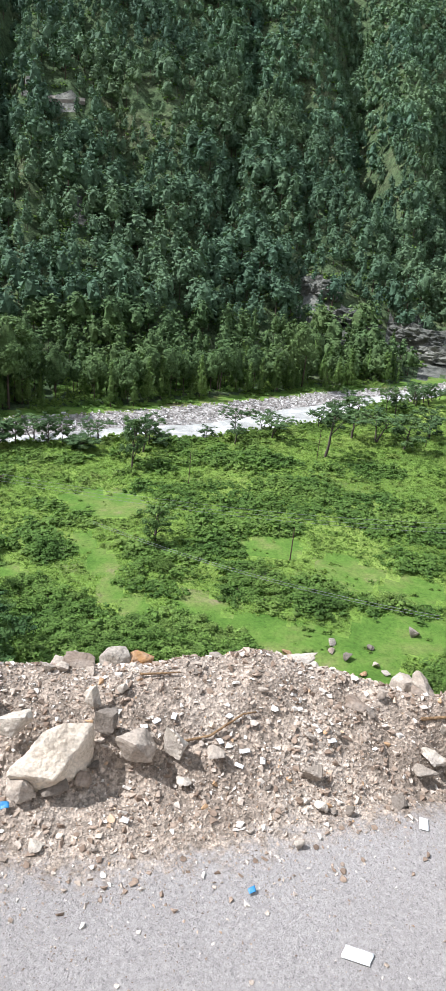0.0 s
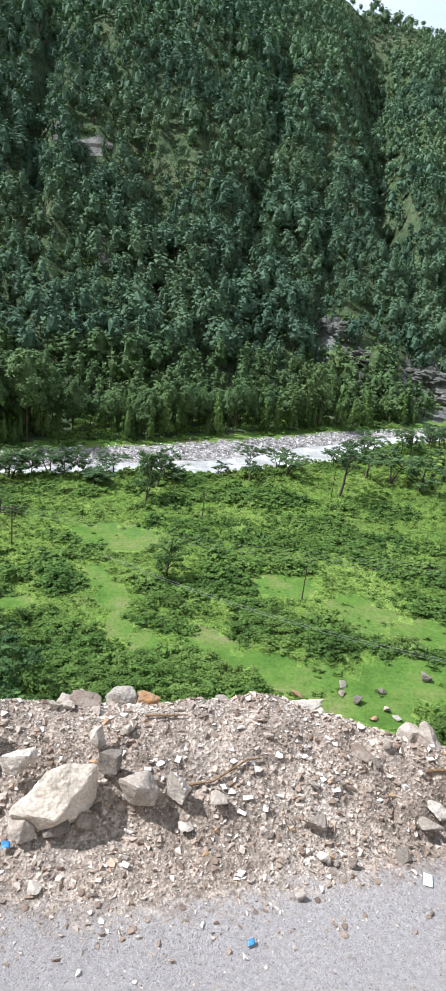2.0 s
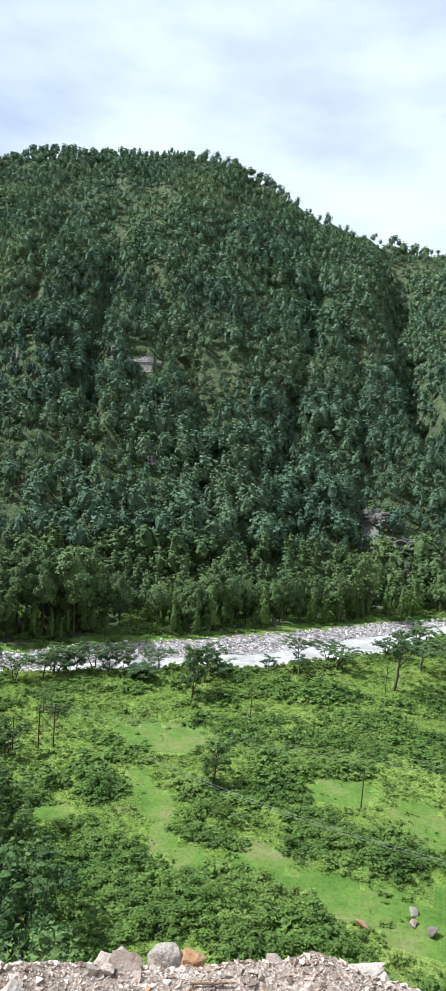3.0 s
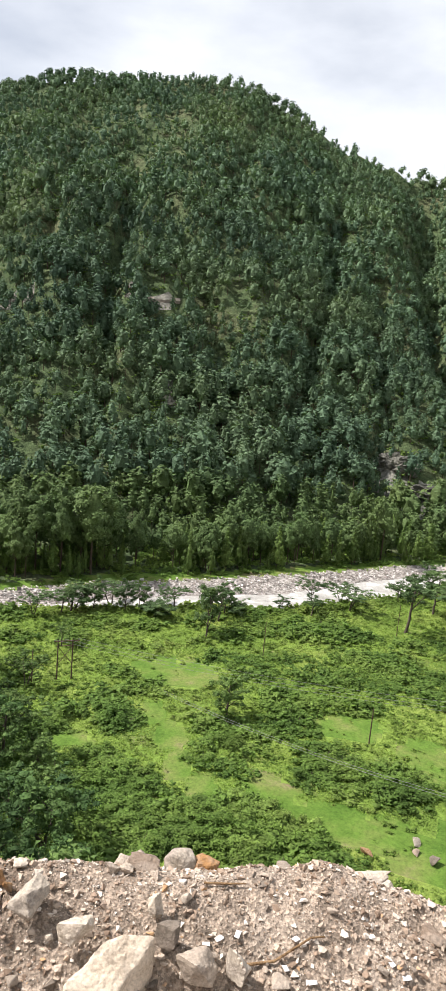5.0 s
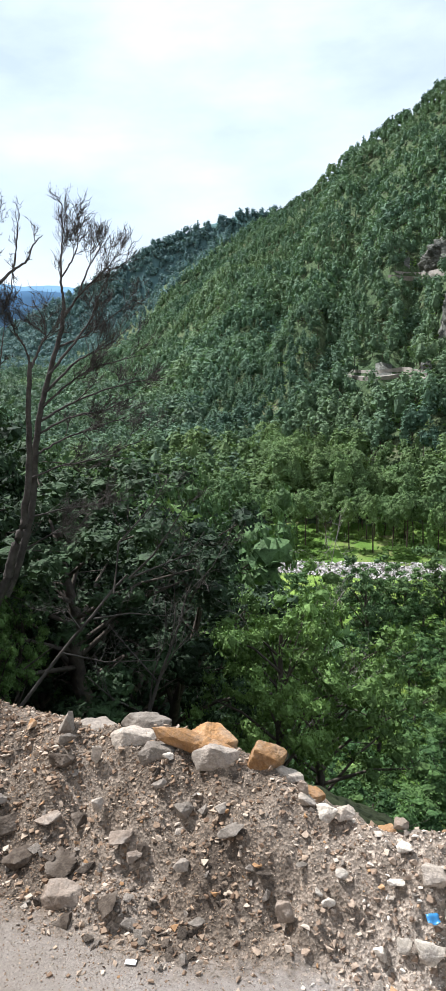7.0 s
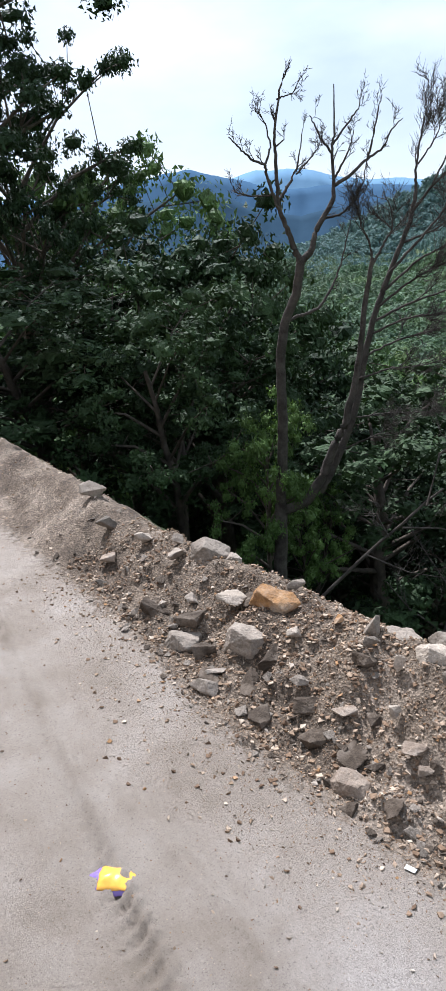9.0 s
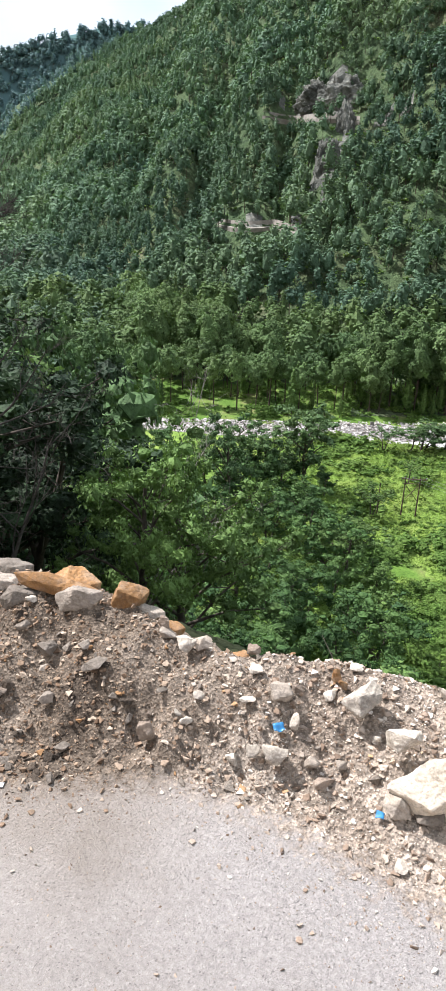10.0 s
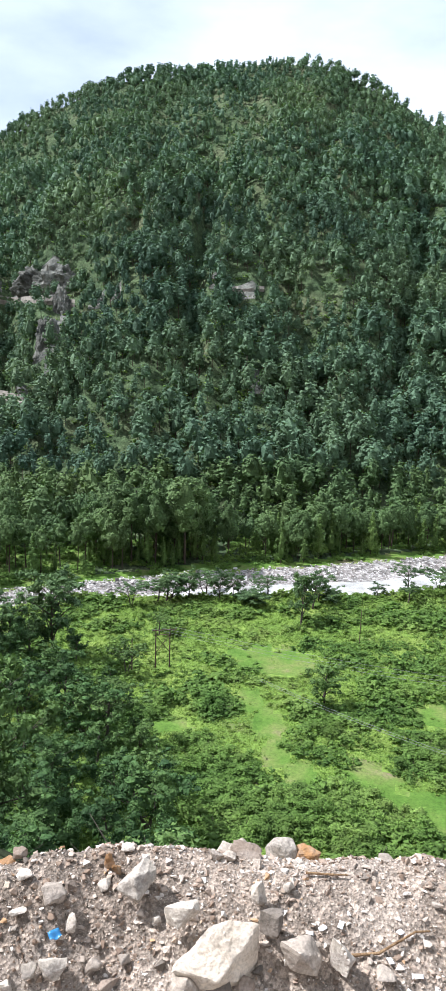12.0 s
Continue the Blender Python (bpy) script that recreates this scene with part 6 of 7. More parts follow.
# trees that stand out on the slope: heading, distance, elevation of the top, width, kind
for i, (a, d, e, w, k, mat, lab) in enumerate((
        (-72.0, 17.0, 7.6, 6.0, 3, M_LEAF, "large dark green leafy tree on the roadside slope"),
        (-64.5, 12.0, 3.2, 4.4, 1, M_LEAF, "dark green leafy tree with thin bent branches on slope"),
        (-68.5, 9.0, -3.0, 3.2, 2, M_LEAF, "dark leafy tree shading the roadside slope"),
        (-69.5, 10.5, 1.0, 5.0, 0, M_LEAF, "dark leafy tree shading the roadside slope"),
        (-79.0, 11.0, -1.0, 5.5, 2, M_LEAF, "dark leafy tree below the road's edge"),
        (-55.0, 16.0, -8.0, 6.0, 3, M_LEAF, "dark leafy tree behind the bare dead tree"),
        (-61.5, 7.6, -12.0, 1.4, 0, M_LEAF_LIGHT, "light green leafy tree behind the dead tree"),
        (-57.6, 8.6, -18.5, 1.2, 2, M_LEAF_LIGHT, "young light green tree beside the dead tree"),
        (-50.0, 22.0, -9.5, 7.0, 1, M_LEAF, "dark leafy tree on the valley slope"),
        (-46.5, 12.0, -15.5, 5.5, 2, M_LEAF, "dark leafy tree on the valley slope"),
        (-44.0, 26.0, -11.0, 8.0, 3, M_LEAF, "dark leafy tree on the valley slope"),
        (-35.2, 9.0, -20.0, 2.6, 0, M_LEAF_LIGHT, "light green leafy tree below the bank"),
        (-31.0, 10.5, -22.0, 3.4, 3, M_LEAF_LIGHT, "light green leafy tree below the bank"),
        (-38.3, 34.0, -11.9, 9.0, 1, M_LEAF, "flat-topped dark green tree on the valley slope"))):
    x, y = at(a, d)
    # near trees get leaves with shade put into their colour
    mat = M_LEAF_SHADED if mat is M_LEAF and d < 15.5 else mat
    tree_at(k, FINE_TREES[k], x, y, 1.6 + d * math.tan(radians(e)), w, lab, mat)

# tall trees over the slope by the bend; outer two unseen, added for shade
for i, (a, d, e, w) in enumerate(((-79.5, 15.0, 13.5, 5.6), (-88.0, 12.0, 21.0, 6.5), (-97.0, 11.0, 22.0, 6.5))):
    x, y = at(a, d)
    tree_at(40, TALL_TREE, x, y, 1.6 + d * math.tan(radians(e)), w, "tall dark green leafy tree at or beyond view's edge, shading slope", M_LEAF_SHADED, "trees by the bend", 1.3 * i)
for a, d, e, w, lab in ((-20.7, 145, -17.3, 19, "tall dark spreading tree above the meadow"), (-27.0, 128, -18.6, 15, "dark leafy tree near the river bend"), (-23.8, 138, -19.3, 15, "dark leafy tree near the river bend")):
    x, y = at(a, d)
    tree_at(9, FIR_LIKE[0], x, y, 1.6 + d * math.tan(radians(e)), w, lab, M_LEAF)
for i, (x, y, tall, w, flat, lab) in enumerate(((30.3, 192.5, 9, 9, 1, "dark flat-topped tree on the near river bank"), (41, 192.5, 7, 11, 1, "dark flat-topped tree on the near river bank"), (53.8, 179, 16, 15, 1, "tall dark spreading tree on the near river bank"),
                                                 (66, 196, 9, 14, 1, "dark flat-topped tree on the near river bank"), (73, 194, 10, 14, 1, "dark flat-topped tree on the near river bank"), (79.7, 188, 11, 12, 0, "dark leafy tree on the near river bank"), (92, 200, 10, 12, 0, "dark leafy tree on the near river bank"),
                                                 (-24.7, 181, 7, 11, 1, "dark flat-topped tree on the near river bank"), (-36, 172, 7, 10, 1, "dark flat-topped tree on the near river bank"), (-8, 184, 6, 9, 1, "dark flat-topped tree on the near river bank"), (1.0, 165, 13, 8.5, 0, "slender dark tree standing in the meadow"), (4, 176, 11, 10, 1, "dark flat-topped tree behind the slender tree"),
                                                 (5.9, 123, 9, 8.5, 0, "light green leafy tree standing in the meadow"), (76, 132, 15, 13, 0, "dark leafy tree on the meadow's edge"), (84, 140, 15, 14, 0, "dark leafy tree on the meadow's edge"), (-31, 150, 6, 6, 1, "small pale green tree beside the poles"), (-33, 128, 7, 7, 1, "small pale green tree beside the poles"), (-29.5, 102, 11, 12, 1, "umbrella-shaped green tree with forked dark stems"))):
    t = (FLAT_TREES if flat else SOFT_TREES)[i % 3]
    mat = M_LEAF_LIGHT if "green" in lab else M_LEAF
    z = height(x, y)
    tree_at(20 + 3 * flat + i % 3, t, x, y, z + tall, w, lab, mat)

rng_bank = np.random.default_rng(61)
for i in range(34):
    x = rng_bank.uniform(-62, 118)
    y = float(np.interp(x, BANK_X, NEAR_Y)) - rng_bank.uniform(-1, 9)
    if -6 < x < 26 and i % 3:
        continue
    flat = int(rng_bank.uniform() < 0.6)
    z = height(x, y)
    tree_at(20 + 3 * flat + i % 3, (FLAT_TREES if flat else SOFT_TREES)[i % 3], x, y, z + rng_bank.uniform(3.5, 8.5) * (1.25 if x > 60 else 1), rng_bank.uniform(5, 10), "dark green tree on the near river bank", M_LEAF, "trees on the near river bank")


def build_slope_wood():
    """Trees and undergrowth filling the slope below the road."""
    rng = np.random.default_rng(41)
    made = 0
    tops = ((-90, 2), (-75, 1), (-66, -2), (-60, -5), (-55, -8), (-48, -10), (-42, -12), (-37, -13.5), (-33, -18.5), (-27, -20), (-20, -21.5), (-16, -25.5), (-12, -31), (-8, -36.5))
    spots = []
    for _ in range(4000):
        a, d = rng.uniform(-88, -10), 9.5 + 140 * rng.uniform() ** 1.2
        x, y = at(a, d)
        if y < 5 or (d < 58 and a > -37) or (d < 40 and a > -45) or (d < 14 and a > -60 and rng.uniform() < 0.5):
            continue
        z, kind, *_ = land(np.array([x]), np.array([y]))
        low = math.degrees(math.atan2(1.6 - z[0], d))
        if kind[0] == 5 or a > -18.0 + 0.6 * (low - 20) or low < 19:
            continue
        if any((x - p) ** 2 + (y - q) ** 2 < (0.035 * d + 2.0) ** 2 for p, q in spots):
            continue
        limit = 1.6 + d * math.tan(radians(np.interp(a, [t[0] for t in tops], [t[1] for t in tops])))
        tall = min(rng.uniform(7, 13), limit - z[0] - rng.uniform(0, 1.0))
        if tall < 2.2:
            continue
        spots.append((x, y))
        fine = d < 17
        k = int(rng.integers(4 if fine else 5))
        light = rng.uniform() < (0.1 if a < -40 else 0.2)
        # shade and sunlight put into the leaf colour, chosen by heading
        mat = M_LEAF_LIGHT if light else M_LEAF_SHADED if a < -42 and d < 18 else M_LEAF_MID if a > -38 else M_LEAF
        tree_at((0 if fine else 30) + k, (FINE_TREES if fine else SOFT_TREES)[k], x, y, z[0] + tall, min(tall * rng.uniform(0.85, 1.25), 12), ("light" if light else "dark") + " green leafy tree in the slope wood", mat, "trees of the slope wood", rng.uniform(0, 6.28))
        made += 1
        if made > 300:
            break
    # undergrowth
    shrubs = []
    for k in range(4):
        r2 = np.random.default_rng(600 + k)
        c = []
        for _ in range(16):
            m = r2.normal(0, 0.3, 3)
            m[2] = abs(m[2]) * 0.7 + 0.1
            c.append(m + r2.normal(0, 0.11, (80, 3)))
        lines = [np.array([[0, 0, -0.08, 0.012], [*r2.normal(0, 0.15, 2), 0.3, 0.006], [*r2.normal(0, 0.3, 2), 0.55, 0.002]]) for _ in range(7)]
        tv, tq = tubes(lines, 4)
        shrubs.append(((tv, np.concatenate([tq[:, :3], tq[:, [0, 2, 3]]])), shards(np.concatenate(c), 0.022, r2, None, 1.0, 1.3)))
    n = 0
    for _ in range(3000):
        a, d = rng.uniform(-52, -12), 14 + 76 * rng.uniform() ** 1.3
        x, y = at(a, d)
        lip, low = np.interp(x, LIP_X, LIP_Y), math.degrees(math.atan2(1.6 - height(x, y), d))
        if y < lip + 2.2 or a > -18.0 + 0.6 * (low - 20):
            continue
        k = int(rng.integers(4))
        s = rng.uniform(1.2, 3.0)
        # shrubs: sunlit tint right of -40 degrees, shaded tint left of it
        mat = M_LEAF_LIGHT if rng.uniform() < (0.3 if a > -38 else 0.1) else (M_LEAF_MID if a > -40 else M_LEAF_SHADED)
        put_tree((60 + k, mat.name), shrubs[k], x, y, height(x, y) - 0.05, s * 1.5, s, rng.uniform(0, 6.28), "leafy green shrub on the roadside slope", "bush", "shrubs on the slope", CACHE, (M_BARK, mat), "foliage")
        n += 1
        if n >= 168:
            break


build_slope_wood()

# ---- bare trees ----


def twiggy(lines, rng, depth, spread_by=0.75, per=5, length=0.45):
    """Adds ever finer twigs along given limbs of (x, y, z, radius)."""
    out, last = list(lines), list(lines)
    for level in range(depth):
        fresh = []
        for line in last:
            line = np.asarray(line)
            for _ in range(per):
                k = rng.uniform(0.3, 1.0) * (len(line) - 1)
                i = min(int(k), len(line) - 2)
                b = line[i] + (line[i + 1] - line[i]) * (k - i)
                d = line[i + 1, :3] - line[i, :3]
                d = d / (np.linalg.norm(d) + 1e-9) + rng.normal(0, spread_by, 3) * 0.7 + (0, 0, 0.12)
                d /= np.linalg.norm(d)
                s = length * rng.uniform(0.5, 1.2) * 0.62 ** level
                r = max(min(b[3] * 0.55, 0.011 * 0.6 ** level), 0.0022)
                bend = rng.normal(0, 0.13, 3) * s
                fresh.append(np.array([[*b[:3], r], [*(b[:3] + d * s * 0.5 + bend), r * 0.75], [*(b[:3] + d * s + (0, 0, 0.12 * s)), r * 0.45]]))
        out += fresh
        last = fresh
    return out


def dead_tree():
    """The bare two-stemmed tree below the lip: limbs shaped to fit the camera's view, twigs grown on them."""
    rng = np.random.default_rng(77)
    a = radians(-59.4)
    foot = Vector((-6.37, 3.77))
    side, away = (math.cos(a), -math.sin(a)), (math.sin(a), math.cos(a))

    def limb(points, r0, r1, deep):
        n = len(points)
        out = []
        for i, (u, z) in enumerate(points):
            s = i / (n - 1)
            w = deep[0] + (deep[1] - deep[0]) * s
            # scaled about the eye, so limbs keep their outline from the camera
            k = 1 + w / 7.4
            out.append((foot.x + side[0] * u * k + away[0] * w, foot.y + side[1] * u * k + away[1] * w, 1.62 + (z - 1.62) * k, r0 + (r1 - r0) * s))
        p = np.array(out)
        k = np.linspace(0, n - 1, 5 * n)
        q = np.stack([np.interp(k, np.arange(n), p[:, c]) for c in range(4)], -1)
        for c in range(3):
            q[1:-1, c] = (q[:-2, c] + 2 * q[1:-1, c] + q[2:, c]) / 4
        q[1:-1, :3] += rng.normal(0, 0.0035, (len(q) - 2, 3))
        return q

    stems = [limb(((-0.17, -3.2), (-0.15, -1.99), (-0.13, -1.6), (-0.12, -1.15)), 0.085, 0.07, (0, 0)),
             limb(((-0.13, -1.2), (-0.09, -0.57), (-0.08, -0.17), (-0.09, 0.35), (-0.05, 0.75), (0.09, 1.07), (0.13, 1.36)), 0.058, 0.042, (0, -0.2)),
             limb(((-0.1, -1.24), (0.18, -1.13), (0.35, -0.81), (0.46, -0.5), (0.57, -0.27), (0.66, 0.1), (0.71, 0.45), (0.77, 1.06), (0.82, 1.36)), 0.06, 0.02, (0, -0.1)),
             limb(((0.3, -1.02), (0.45, -0.75), (0.59, -0.37), (0.69, -0.07), (0.76, 0.42), (0.85, 0.82), (0.99, 1.22), (1.18, 1.71), (1.21, 1.93)), 0.05, 0.018, (0.02, 0.3))]
    left = [limb(((0.13, 1.35), (0.06, 1.5), (0.0, 1.67), (-0.07, 1.84), (-0.09, 2.29), (-0.1, 2.49), (-0.03, 2.88), (0.06, 3.06)), 0.034, 0.005, (-0.2, -0.4)),
            limb(((-0.07, 1.84), (-0.18, 2.14), (-0.19, 2.24), (-0.3, 2.28), (-0.41, 2.37), (-0.52, 2.49)), 0.017, 0.005, (-0.3, -0.6)),
            limb(((-0.19, 2.23), (-0.13, 2.39), (-0.17, 2.57), (-0.25, 2.69)), 0.011, 0.004, (-0.4, -0.3)),
            limb(((-0.07, 2.77), (0.05, 2.8), (0.14, 2.86)), 0.008, 0.004, (-0.35, -0.3)),
            limb(((-0.07, 1.91), (0.01, 2.02), (0.1, 2.17), (0.14, 2.34), (0.17, 2.52)), 0.016, 0.004, (-0.25, 0.0)),
            limb(((0.1, 2.14), (0.2, 2.23), (0.29, 2.33), (0.34, 2.44)), 0.009, 0.004, (-0.1, 0.2)),
            limb(((-0.14, 1.97), (-0.31, 1.97), (-0.47, 2.01), (-0.5, 2.07)), 0.009, 0.004, (-0.3, -0.5))]
    middle = [limb(((0.13, 1.35), (0.24, 1.45), (0.28, 1.64), (0.45, 1.89), (0.45, 2.02), (0.43, 2.33), (0.46, 2.48), (0.45, 2.86)), 0.036, 0.005, (-0.2, 0.1)),
              limb(((0.45, 2.02), (0.59, 2.09), (0.75, 2.23), (0.89, 2.3), (0.98, 2.47), (1.07, 2.55)), 0.02, 0.004, (0.0, 0.3)),
              limb(((0.76, 2.23), (0.81, 2.42), (0.84, 2.6), (0.88, 2.75)), 0.012, 0.004, (0.15, 0.0)),
              limb(((0.44, 2.37), (0.56, 2.52), (0.67, 2.64), (0.7, 2.8)), 0.012, 0.004, (0.1, 0.3)),
              limb(((0.43, 2.3), (0.33, 2.42), (0.27, 2.56), (0.23, 2.62)), 0.012, 0.004, (0.0, -0.2)),
              limb(((0.37, 1.74), (0.52, 1.77), (0.65, 1.88), (0.72, 2.02), (0.76, 2.3)), 0.014, 0.004, (0.0, -0.3)),
              limb(((0.46, 2.09), (0.54, 2.22), (0.6, 2.34), (0.63, 2.48)), 0.012, 0.004, (0.0, -0.3)),
              limb(((-0.02, 0.8), (0.3, 0.9), (0.42, 1.08), (0.51, 1.28), (0.58, 1.57), (0.64, 1.81)), 0.018, 0.004, (-0.1, 0.4))]
    right = [limb(((0.82, 1.35), (0.78, 1.53), (0.71, 1.64), (0.66, 1.84)), 0.013, 0.004, (-0.1, -0.3)),
             limb(((0.81, 1.28), (0.92, 1.47), (1.0, 1.6), (1.0, 1.75), (0.91, 1.95)), 0.014, 0.004, (-0.1, 0.1)),
             limb(((1.21, 1.92), (1.2, 2.08), (1.22, 2.27), (1.25, 2.47), (1.3, 2.68)), 0.016, 0.004, (0.3, 0.4)),
             limb(((1.18, 1.75), (1.34, 1.95), (1.52, 2.11), (1.69, 2.24), (1.78, 2.35)), 0.015, 0.004, (0.27, 0.1)),
             limb(((1.36, 1.98), (1.48, 2.22), (1.57, 2.35), (1.63, 2.45)), 0.01, 0.004, (0.2, 0.4)),
             limb(((1.22, 2.16), (1.33, 2.31), (1.39, 2.42), (1.42, 2.51)), 0.01, 0.004, (0.3, 0.2)),
             limb(((0.99, 1.22), (1.28, 1.52), (1.46, 1.73), (1.58, 1.99), (1.67, 2.14)), 0.016, 0.004, (0.2, 0.5)),
             limb(((1.1, 1.48), (1.39, 1.58), (1.82, 1.84)), 0.013, 0.004, (0.24, 0.5))]
    fan = [limb(((0.87, 0.88), (1.16, 1.11), (1.46, 1.27), (1.97, 1.35)), 0.015, 0.004, (0.2, -0.1)),
           limb(((0.93, 1.04), (1.28, 1.34), (1.6, 1.46), (1.89, 1.67)), 0.015, 0.004, (0.2, 0.5)),
           limb(((0.83, 0.75), (1.21, 0.93), (1.6, 1.04), (2.14, 1.11)), 0.016, 0.004, (0.2, 0.3)),
           limb(((0.81, 0.63), (1.15, 0.78), (1.53, 0.81), (1.87, 0.94)), 0.014, 0.004, (0.18, -0.2)),
           limb(((0.76, 0.42), (1.07, 0.56), (1.47, 0.66), (1.74, 0.72)), 0.013, 0.004, (0.15, 0.4)),
           limb(((0.7, 0.19), (0.98, 0.28), (1.35, 0.3), (1.93, 0.47)), 0.013, 0.004, (0.1, -0.1)),
           limb(((0.64, -0.22), (0.94, -0.18), (1.69, -0.18)), 0.012, 0.004, (0.1, 0.4)),
           limb(((0.52, -0.57), (0.86, -0.42), (1.3, -0.2)), 0.012, 0.004, (0.05, -0.2))]
    tops = left + middle + right + fan
    crown = left + middle
    twigs = twiggy(crown, rng, 3, 0.75, 4, 0.13)[len(crown):] + twiggy(right + fan, rng, 3, 0.55, 7, 0.26)[len(right) + len(fan):]
    ob = new("dead_tree")
    ob.location = (foot.x, foot.y, height(foot.x, foot.y))
    tagged(ob, "bare grey-brown dead tree with forked stems on the slope", "tree")
    bpy.context.view_layer.update()
    for name, lines, sides in [("trunk", stems[:1], 8)] + [("stem", [k], 8) for k in stems[1:]] + [("limb", [k], 6) for k in tops] + [("fine_twig", twigs, 4)]:
        v, q = tubes(lines, sides)
        p = attach(name, mesh_of(name, v - np.array(ob.location), q, [M_DEAD], None, True), ob)
        if name == "fine_twig":
            tagged(p, kind="stuff")


dead_tree()


def bare_tree(name, heading, dist, lean, tall, mat, label, seed, limbs=6, r=0.05):
    rng = np.random.default_rng(seed)
    x, y = at(heading, dist)
    z = height(x, y)
    a = radians(heading)
    side = np.array([math.cos(a), -math.sin(a), 0])
    stem = np.array([[*(side * lean * h * tall + rng.normal(0, 0.02, 3) + (0, 0, h * tall - 0.1)), r * (1 - h) + 0.007] for h in np.linspace(0, 1, 8)])
    first = []
    for i in range(limbs):
        k = 2 + i % 5
        b = stem[k]
        d = side * rng.uniform(-0.6, 0.9) + rng.normal(0, 0.3, 3) + (0, 0, 0.8)
        d /= np.linalg.norm(d)
        s = tall * rng.uniform(0.3, 0.5)
        first.append(np.array([[*b[:3], b[3] * 0.6], [*(b[:3] + d * s * 0.5 + rng.normal(0, 0.05, 3)), b[3] * 0.4], [*(b[:3] + d * s), 0.006]]))
    twigs = twiggy(first, rng, 2, 0.8, 5, tall * 0.16)[len(first):]
    ob = new(name)
    ob.location = (x, y, z)
    tagged(ob, label, "tree")
    for nm, lines, sides in [("trunk", [stem], 7)] + [("limb", [k], 5) for k in first] + [("fine_twig", twigs, 4)]:
        v, q = tubes(lines, sides)
        p = attach(nm, mesh_of(nm, v, q, [mat], None, True), ob)
        if nm == "fine_twig":
            tagged(p, kind="stuff")


bare_tree("bare_tree", -36.0, 10.0, 0.28, 3.6, M_GREYWOOD, "pale grey leafless tree among green shrubs on slope", 81, 7, 0.035)


def leaning_branch():
    """A dead branch that leans up out of the slope, forked, with tangled twigs."""
    rng = np.random.default_rng(82)
    a = radians(-54)
    foot = Vector((-5.34, 3.88))

    def limb(points, r0, r1, deep):
        p = np.array([(foot.x + math.cos(a) * u + math.sin(a) * deep * i, foot.y - math.sin(a) * u + math.cos(a) * deep * i, z, r0 + (r1 - r0) * i / (len(points) - 1)) for i, (u, z) in enumerate(points)])
        return p

    stem = limb(((-0.9, -2.5), (-0.34, -1.89), (-0.02, -1.54), (0.21, -1.3), (0.43, -1.1), (0.65, -0.87), (0.81, -0.74)), 0.021, 0.011, 0.02)
    forks = [limb(((0.31, -1.21), (0.18, -0.99)), 0.009, 0.004, 0.1), limb(((0.65, -0.87), (0.75, -0.39), (0.98, -0.21), (1.18, -0.03), (1.35, 0.18)), 0.013, 0.004, 0.08),
             limb(((0.81, -0.74), (1.05, -0.52), (1.22, -0.28), (1.42, 0.03)), 0.013, 0.004, -0.06), limb(((0.81, -0.74), (1.18, -0.66), (1.45, -0.6), (1.63, -0.41)), 0.012, 0.004, 0.05),
             limb(((0.43, -1.1), (0.8, -1.15), (1.2, -1.3)), 0.011, 0.004, 0.12), limb(((0.1, -1.4), (0.5, -1.55), (1.0, -1.6)), 0.011, 0.004, -0.05)]
    twigs = twiggy(forks, rng, 2, 0.9, 7, 0.3)[len(forks):]
    ob = new("dead_branch")
    ob.location = (foot.x, foot.y, height(foot.x, foot.y))
    tagged(ob, "leaning leafless dead branch with tangled twigs on slope", "branch")
    for nm, lines, sides in [("stem", [stem], 7)] + [("limb", [k], 5) for k in forks] + [("fine_twig", twigs, 4)]:
        v, q = tubes(lines, sides)
        p = attach(nm, mesh_of(nm, v - np.array(ob.location), q, [M_DEAD], None, True), ob)
        if nm == "fine_twig":
            tagged(p, kind="stuff")


leaning_branch()
bare_tree("bare_tree", -48.5, 8.0, 0.4, 2.6, M_DEAD, "small leafless tree with tangled twigs on slope", 83, 7, 0.025)
bare_tree("bare_tree", -42.0, 17.0, -0.2, 6.5, M_BARK, "dark leafless tree standing in the slope wood", 84, 7)

# ---- poles and wires ----


def pole(name, x, y, tall, label, r=0.13):
    z = height(x, y)
    ob = new(name)
    ob.location = (x, y, z)
    tagged(ob, label, "utility pole")
    v, q = tubes([np.array([[0, 0, -0.3, r], [0, 0, tall * 0.5, r * 0.85], [0, 0, tall, r * 0.7]])], 8)
    attach("post", mesh_of("post", v, q, [M_POLE], None, True), ob)
    return ob, z


def beam(a, b, r):
    v, q = tubes([np.array([[*a, r], [*b, r]])], 4)
    return v, q


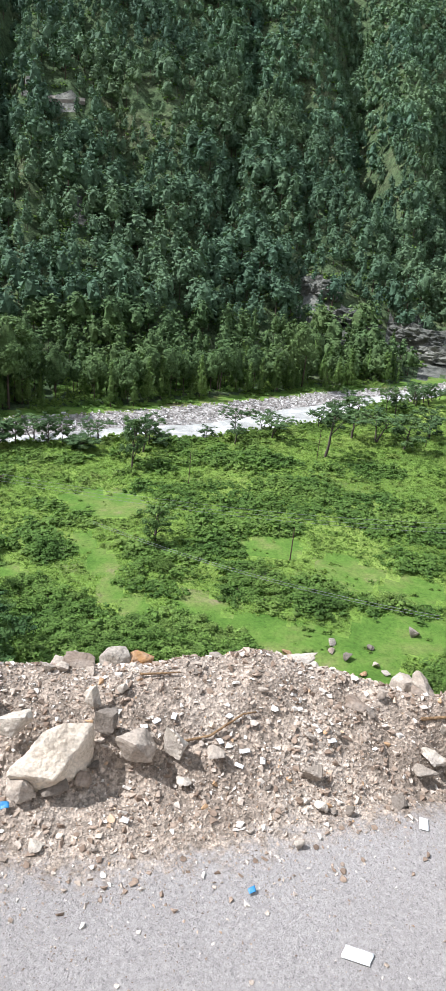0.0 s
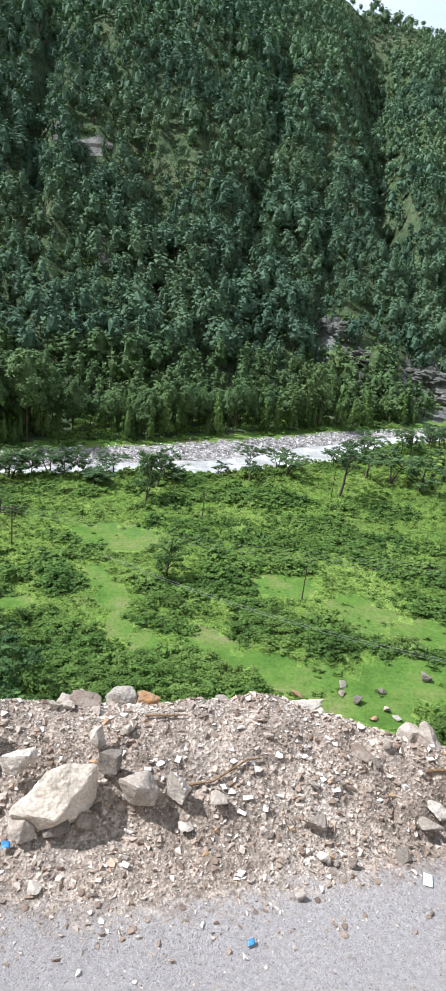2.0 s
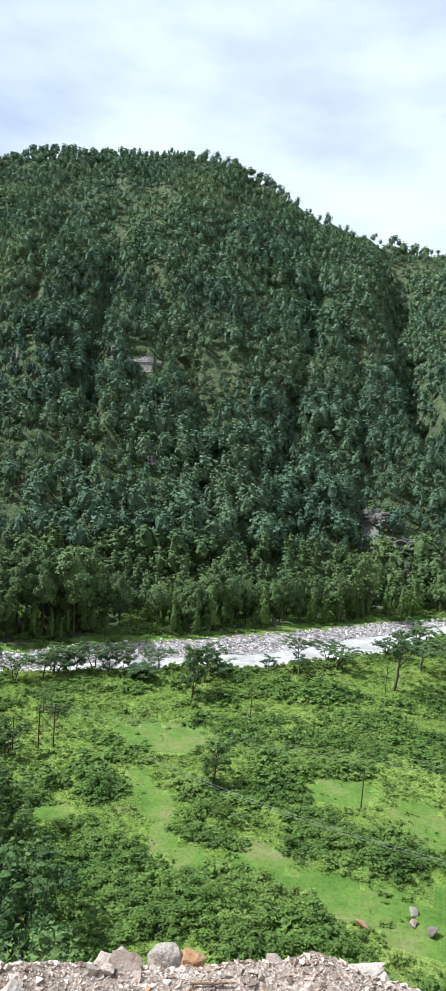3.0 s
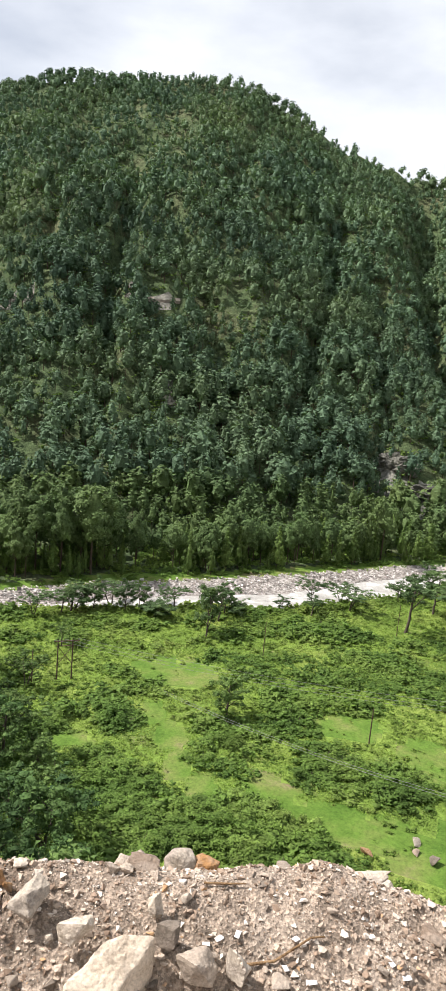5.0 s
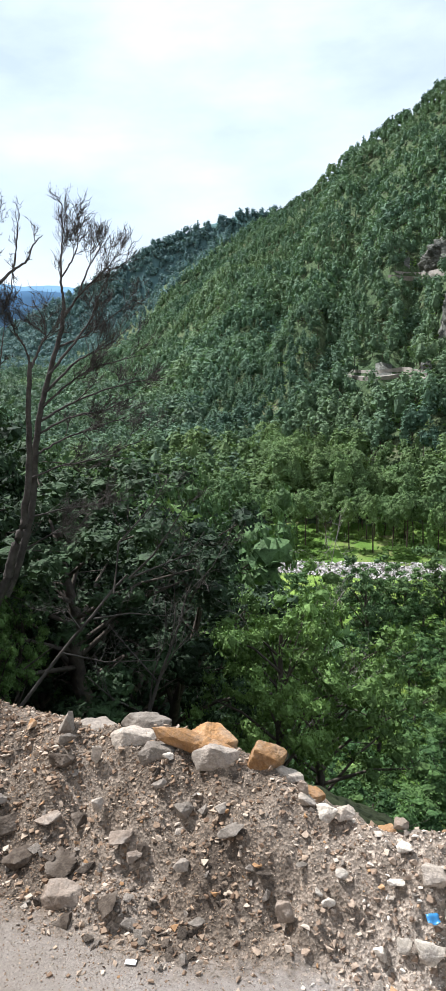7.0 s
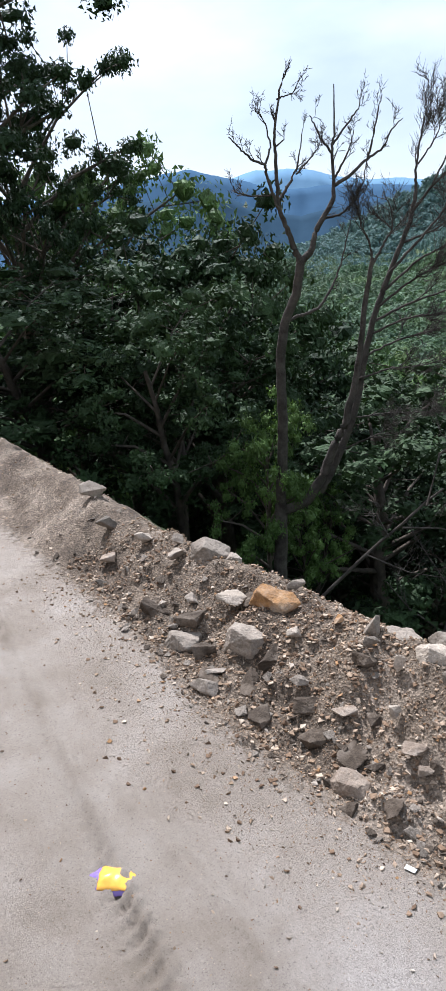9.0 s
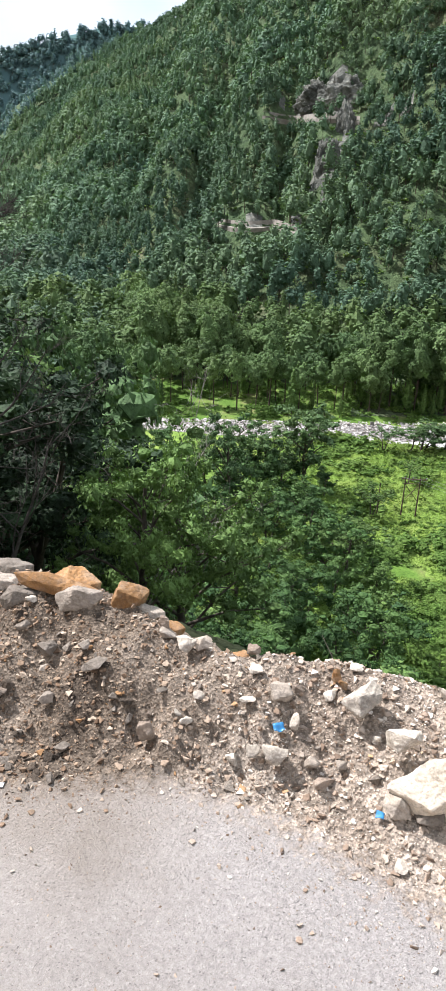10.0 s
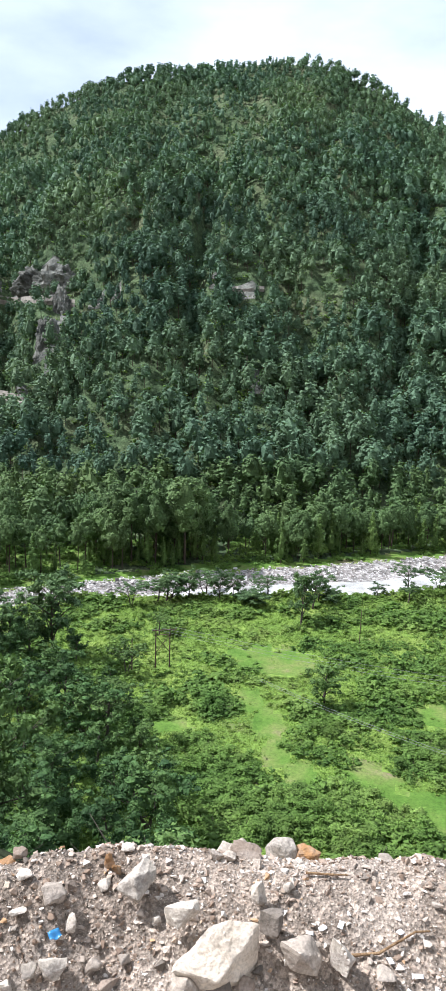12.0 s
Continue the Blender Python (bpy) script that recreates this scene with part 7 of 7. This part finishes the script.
def h_frame():
    """Two poles with a cross-arm, braces and insulators."""
    ob, z = pole("power_pole", -28.2, 133.0, 8.8, "dark wooden double power pole with cross-braces in meadow", 0.15)
    dx, dy = 2.7, 1.1
    v, q = tubes([np.array([[dx, dy, -0.3, 0.15], [dx, dy, 8.8, 0.11]])], 8)
    attach("post", mesh_of("post", v, q, [M_POLE], None, True), ob)
    for name, a, b, r in (("cross_arm", (-0.7, -0.3, 8.3), (dx + 1.3, dy + 0.5, 8.3), 0.12), ("cross_arm", (-0.3, -0.12, 7.3), (dx + 0.3, dy + 0.12, 7.3), 0.09),
                          ("brace", (0, 0, 3.4), (dx, dy, 7.2), 0.06), ("brace", (0, 0, 7.2), (dx, dy, 3.4), 0.06)):
        v, q = beam(a, b, r)
        attach(name, mesh_of(name, v, q, [M_POLE]), ob)
    for k in (-0.6, 1.35, 3.8):
        v, q = tubes([np.array([[k, k * dy / dx, 8.3, 0.05], [k, k * dy / dx, 8.55, 0.11], [k, k * dy / dx, 8.75, 0.05]])], 6)
        attach("insulator", mesh_of("insulator", v, q, [M_WIRE], None, True), ob)
    return z


Z_H = h_frame()
pole("power_pole", -32.3, 129.7, 7.6, "single dark wooden power pole standing in the meadow")
pole("power_pole", 31.5, 117.0, 6.8, "reddish-brown wooden power pole standing among bushes")
pole("power_pole", 14.3, 152.9, 9.0, "thin grey power pole standing in the meadow", 0.09)
pole("power_pole", 50.3, 174.8, 9.0, "thin grey power pole near the river bank", 0.09)
pole("power_pole", 87.7, 192.0, 7.0, "thin grey power pole near the river bank", 0.09)


def wire(a, b, sag, label):
    a, b = np.array(a), np.array(b)
    s = np.linspace(0, 1, 24)[:, None]
    p = a + (b - a) * s
    p[:, 2] -= sag * 4 * s[:, 0] * (1 - s[:, 0])
    v, q = tubes([np.concatenate([p, np.full((24, 1), 0.022)], 1)], 4)
    tagged(new("power_wire", mesh_of("power_wire", v, q, [M_WIRE], None, True)), label, "wire", "power wires")


for k in (-0.6, 1.35, 3.8):
    wire((-28.2 + k, 133.0 + 0.4 * k, Z_H + 8.7), (72 + k, 119 + k, -56.5), 2.2, "thin sagging power wire strung over the meadow")
for k in (0.0, 0.8):
    wire((-5.5, 112 + k, -54.0), (44, 79 + k, -50.5), 1.6, "thin sagging power wire strung over the bushes")
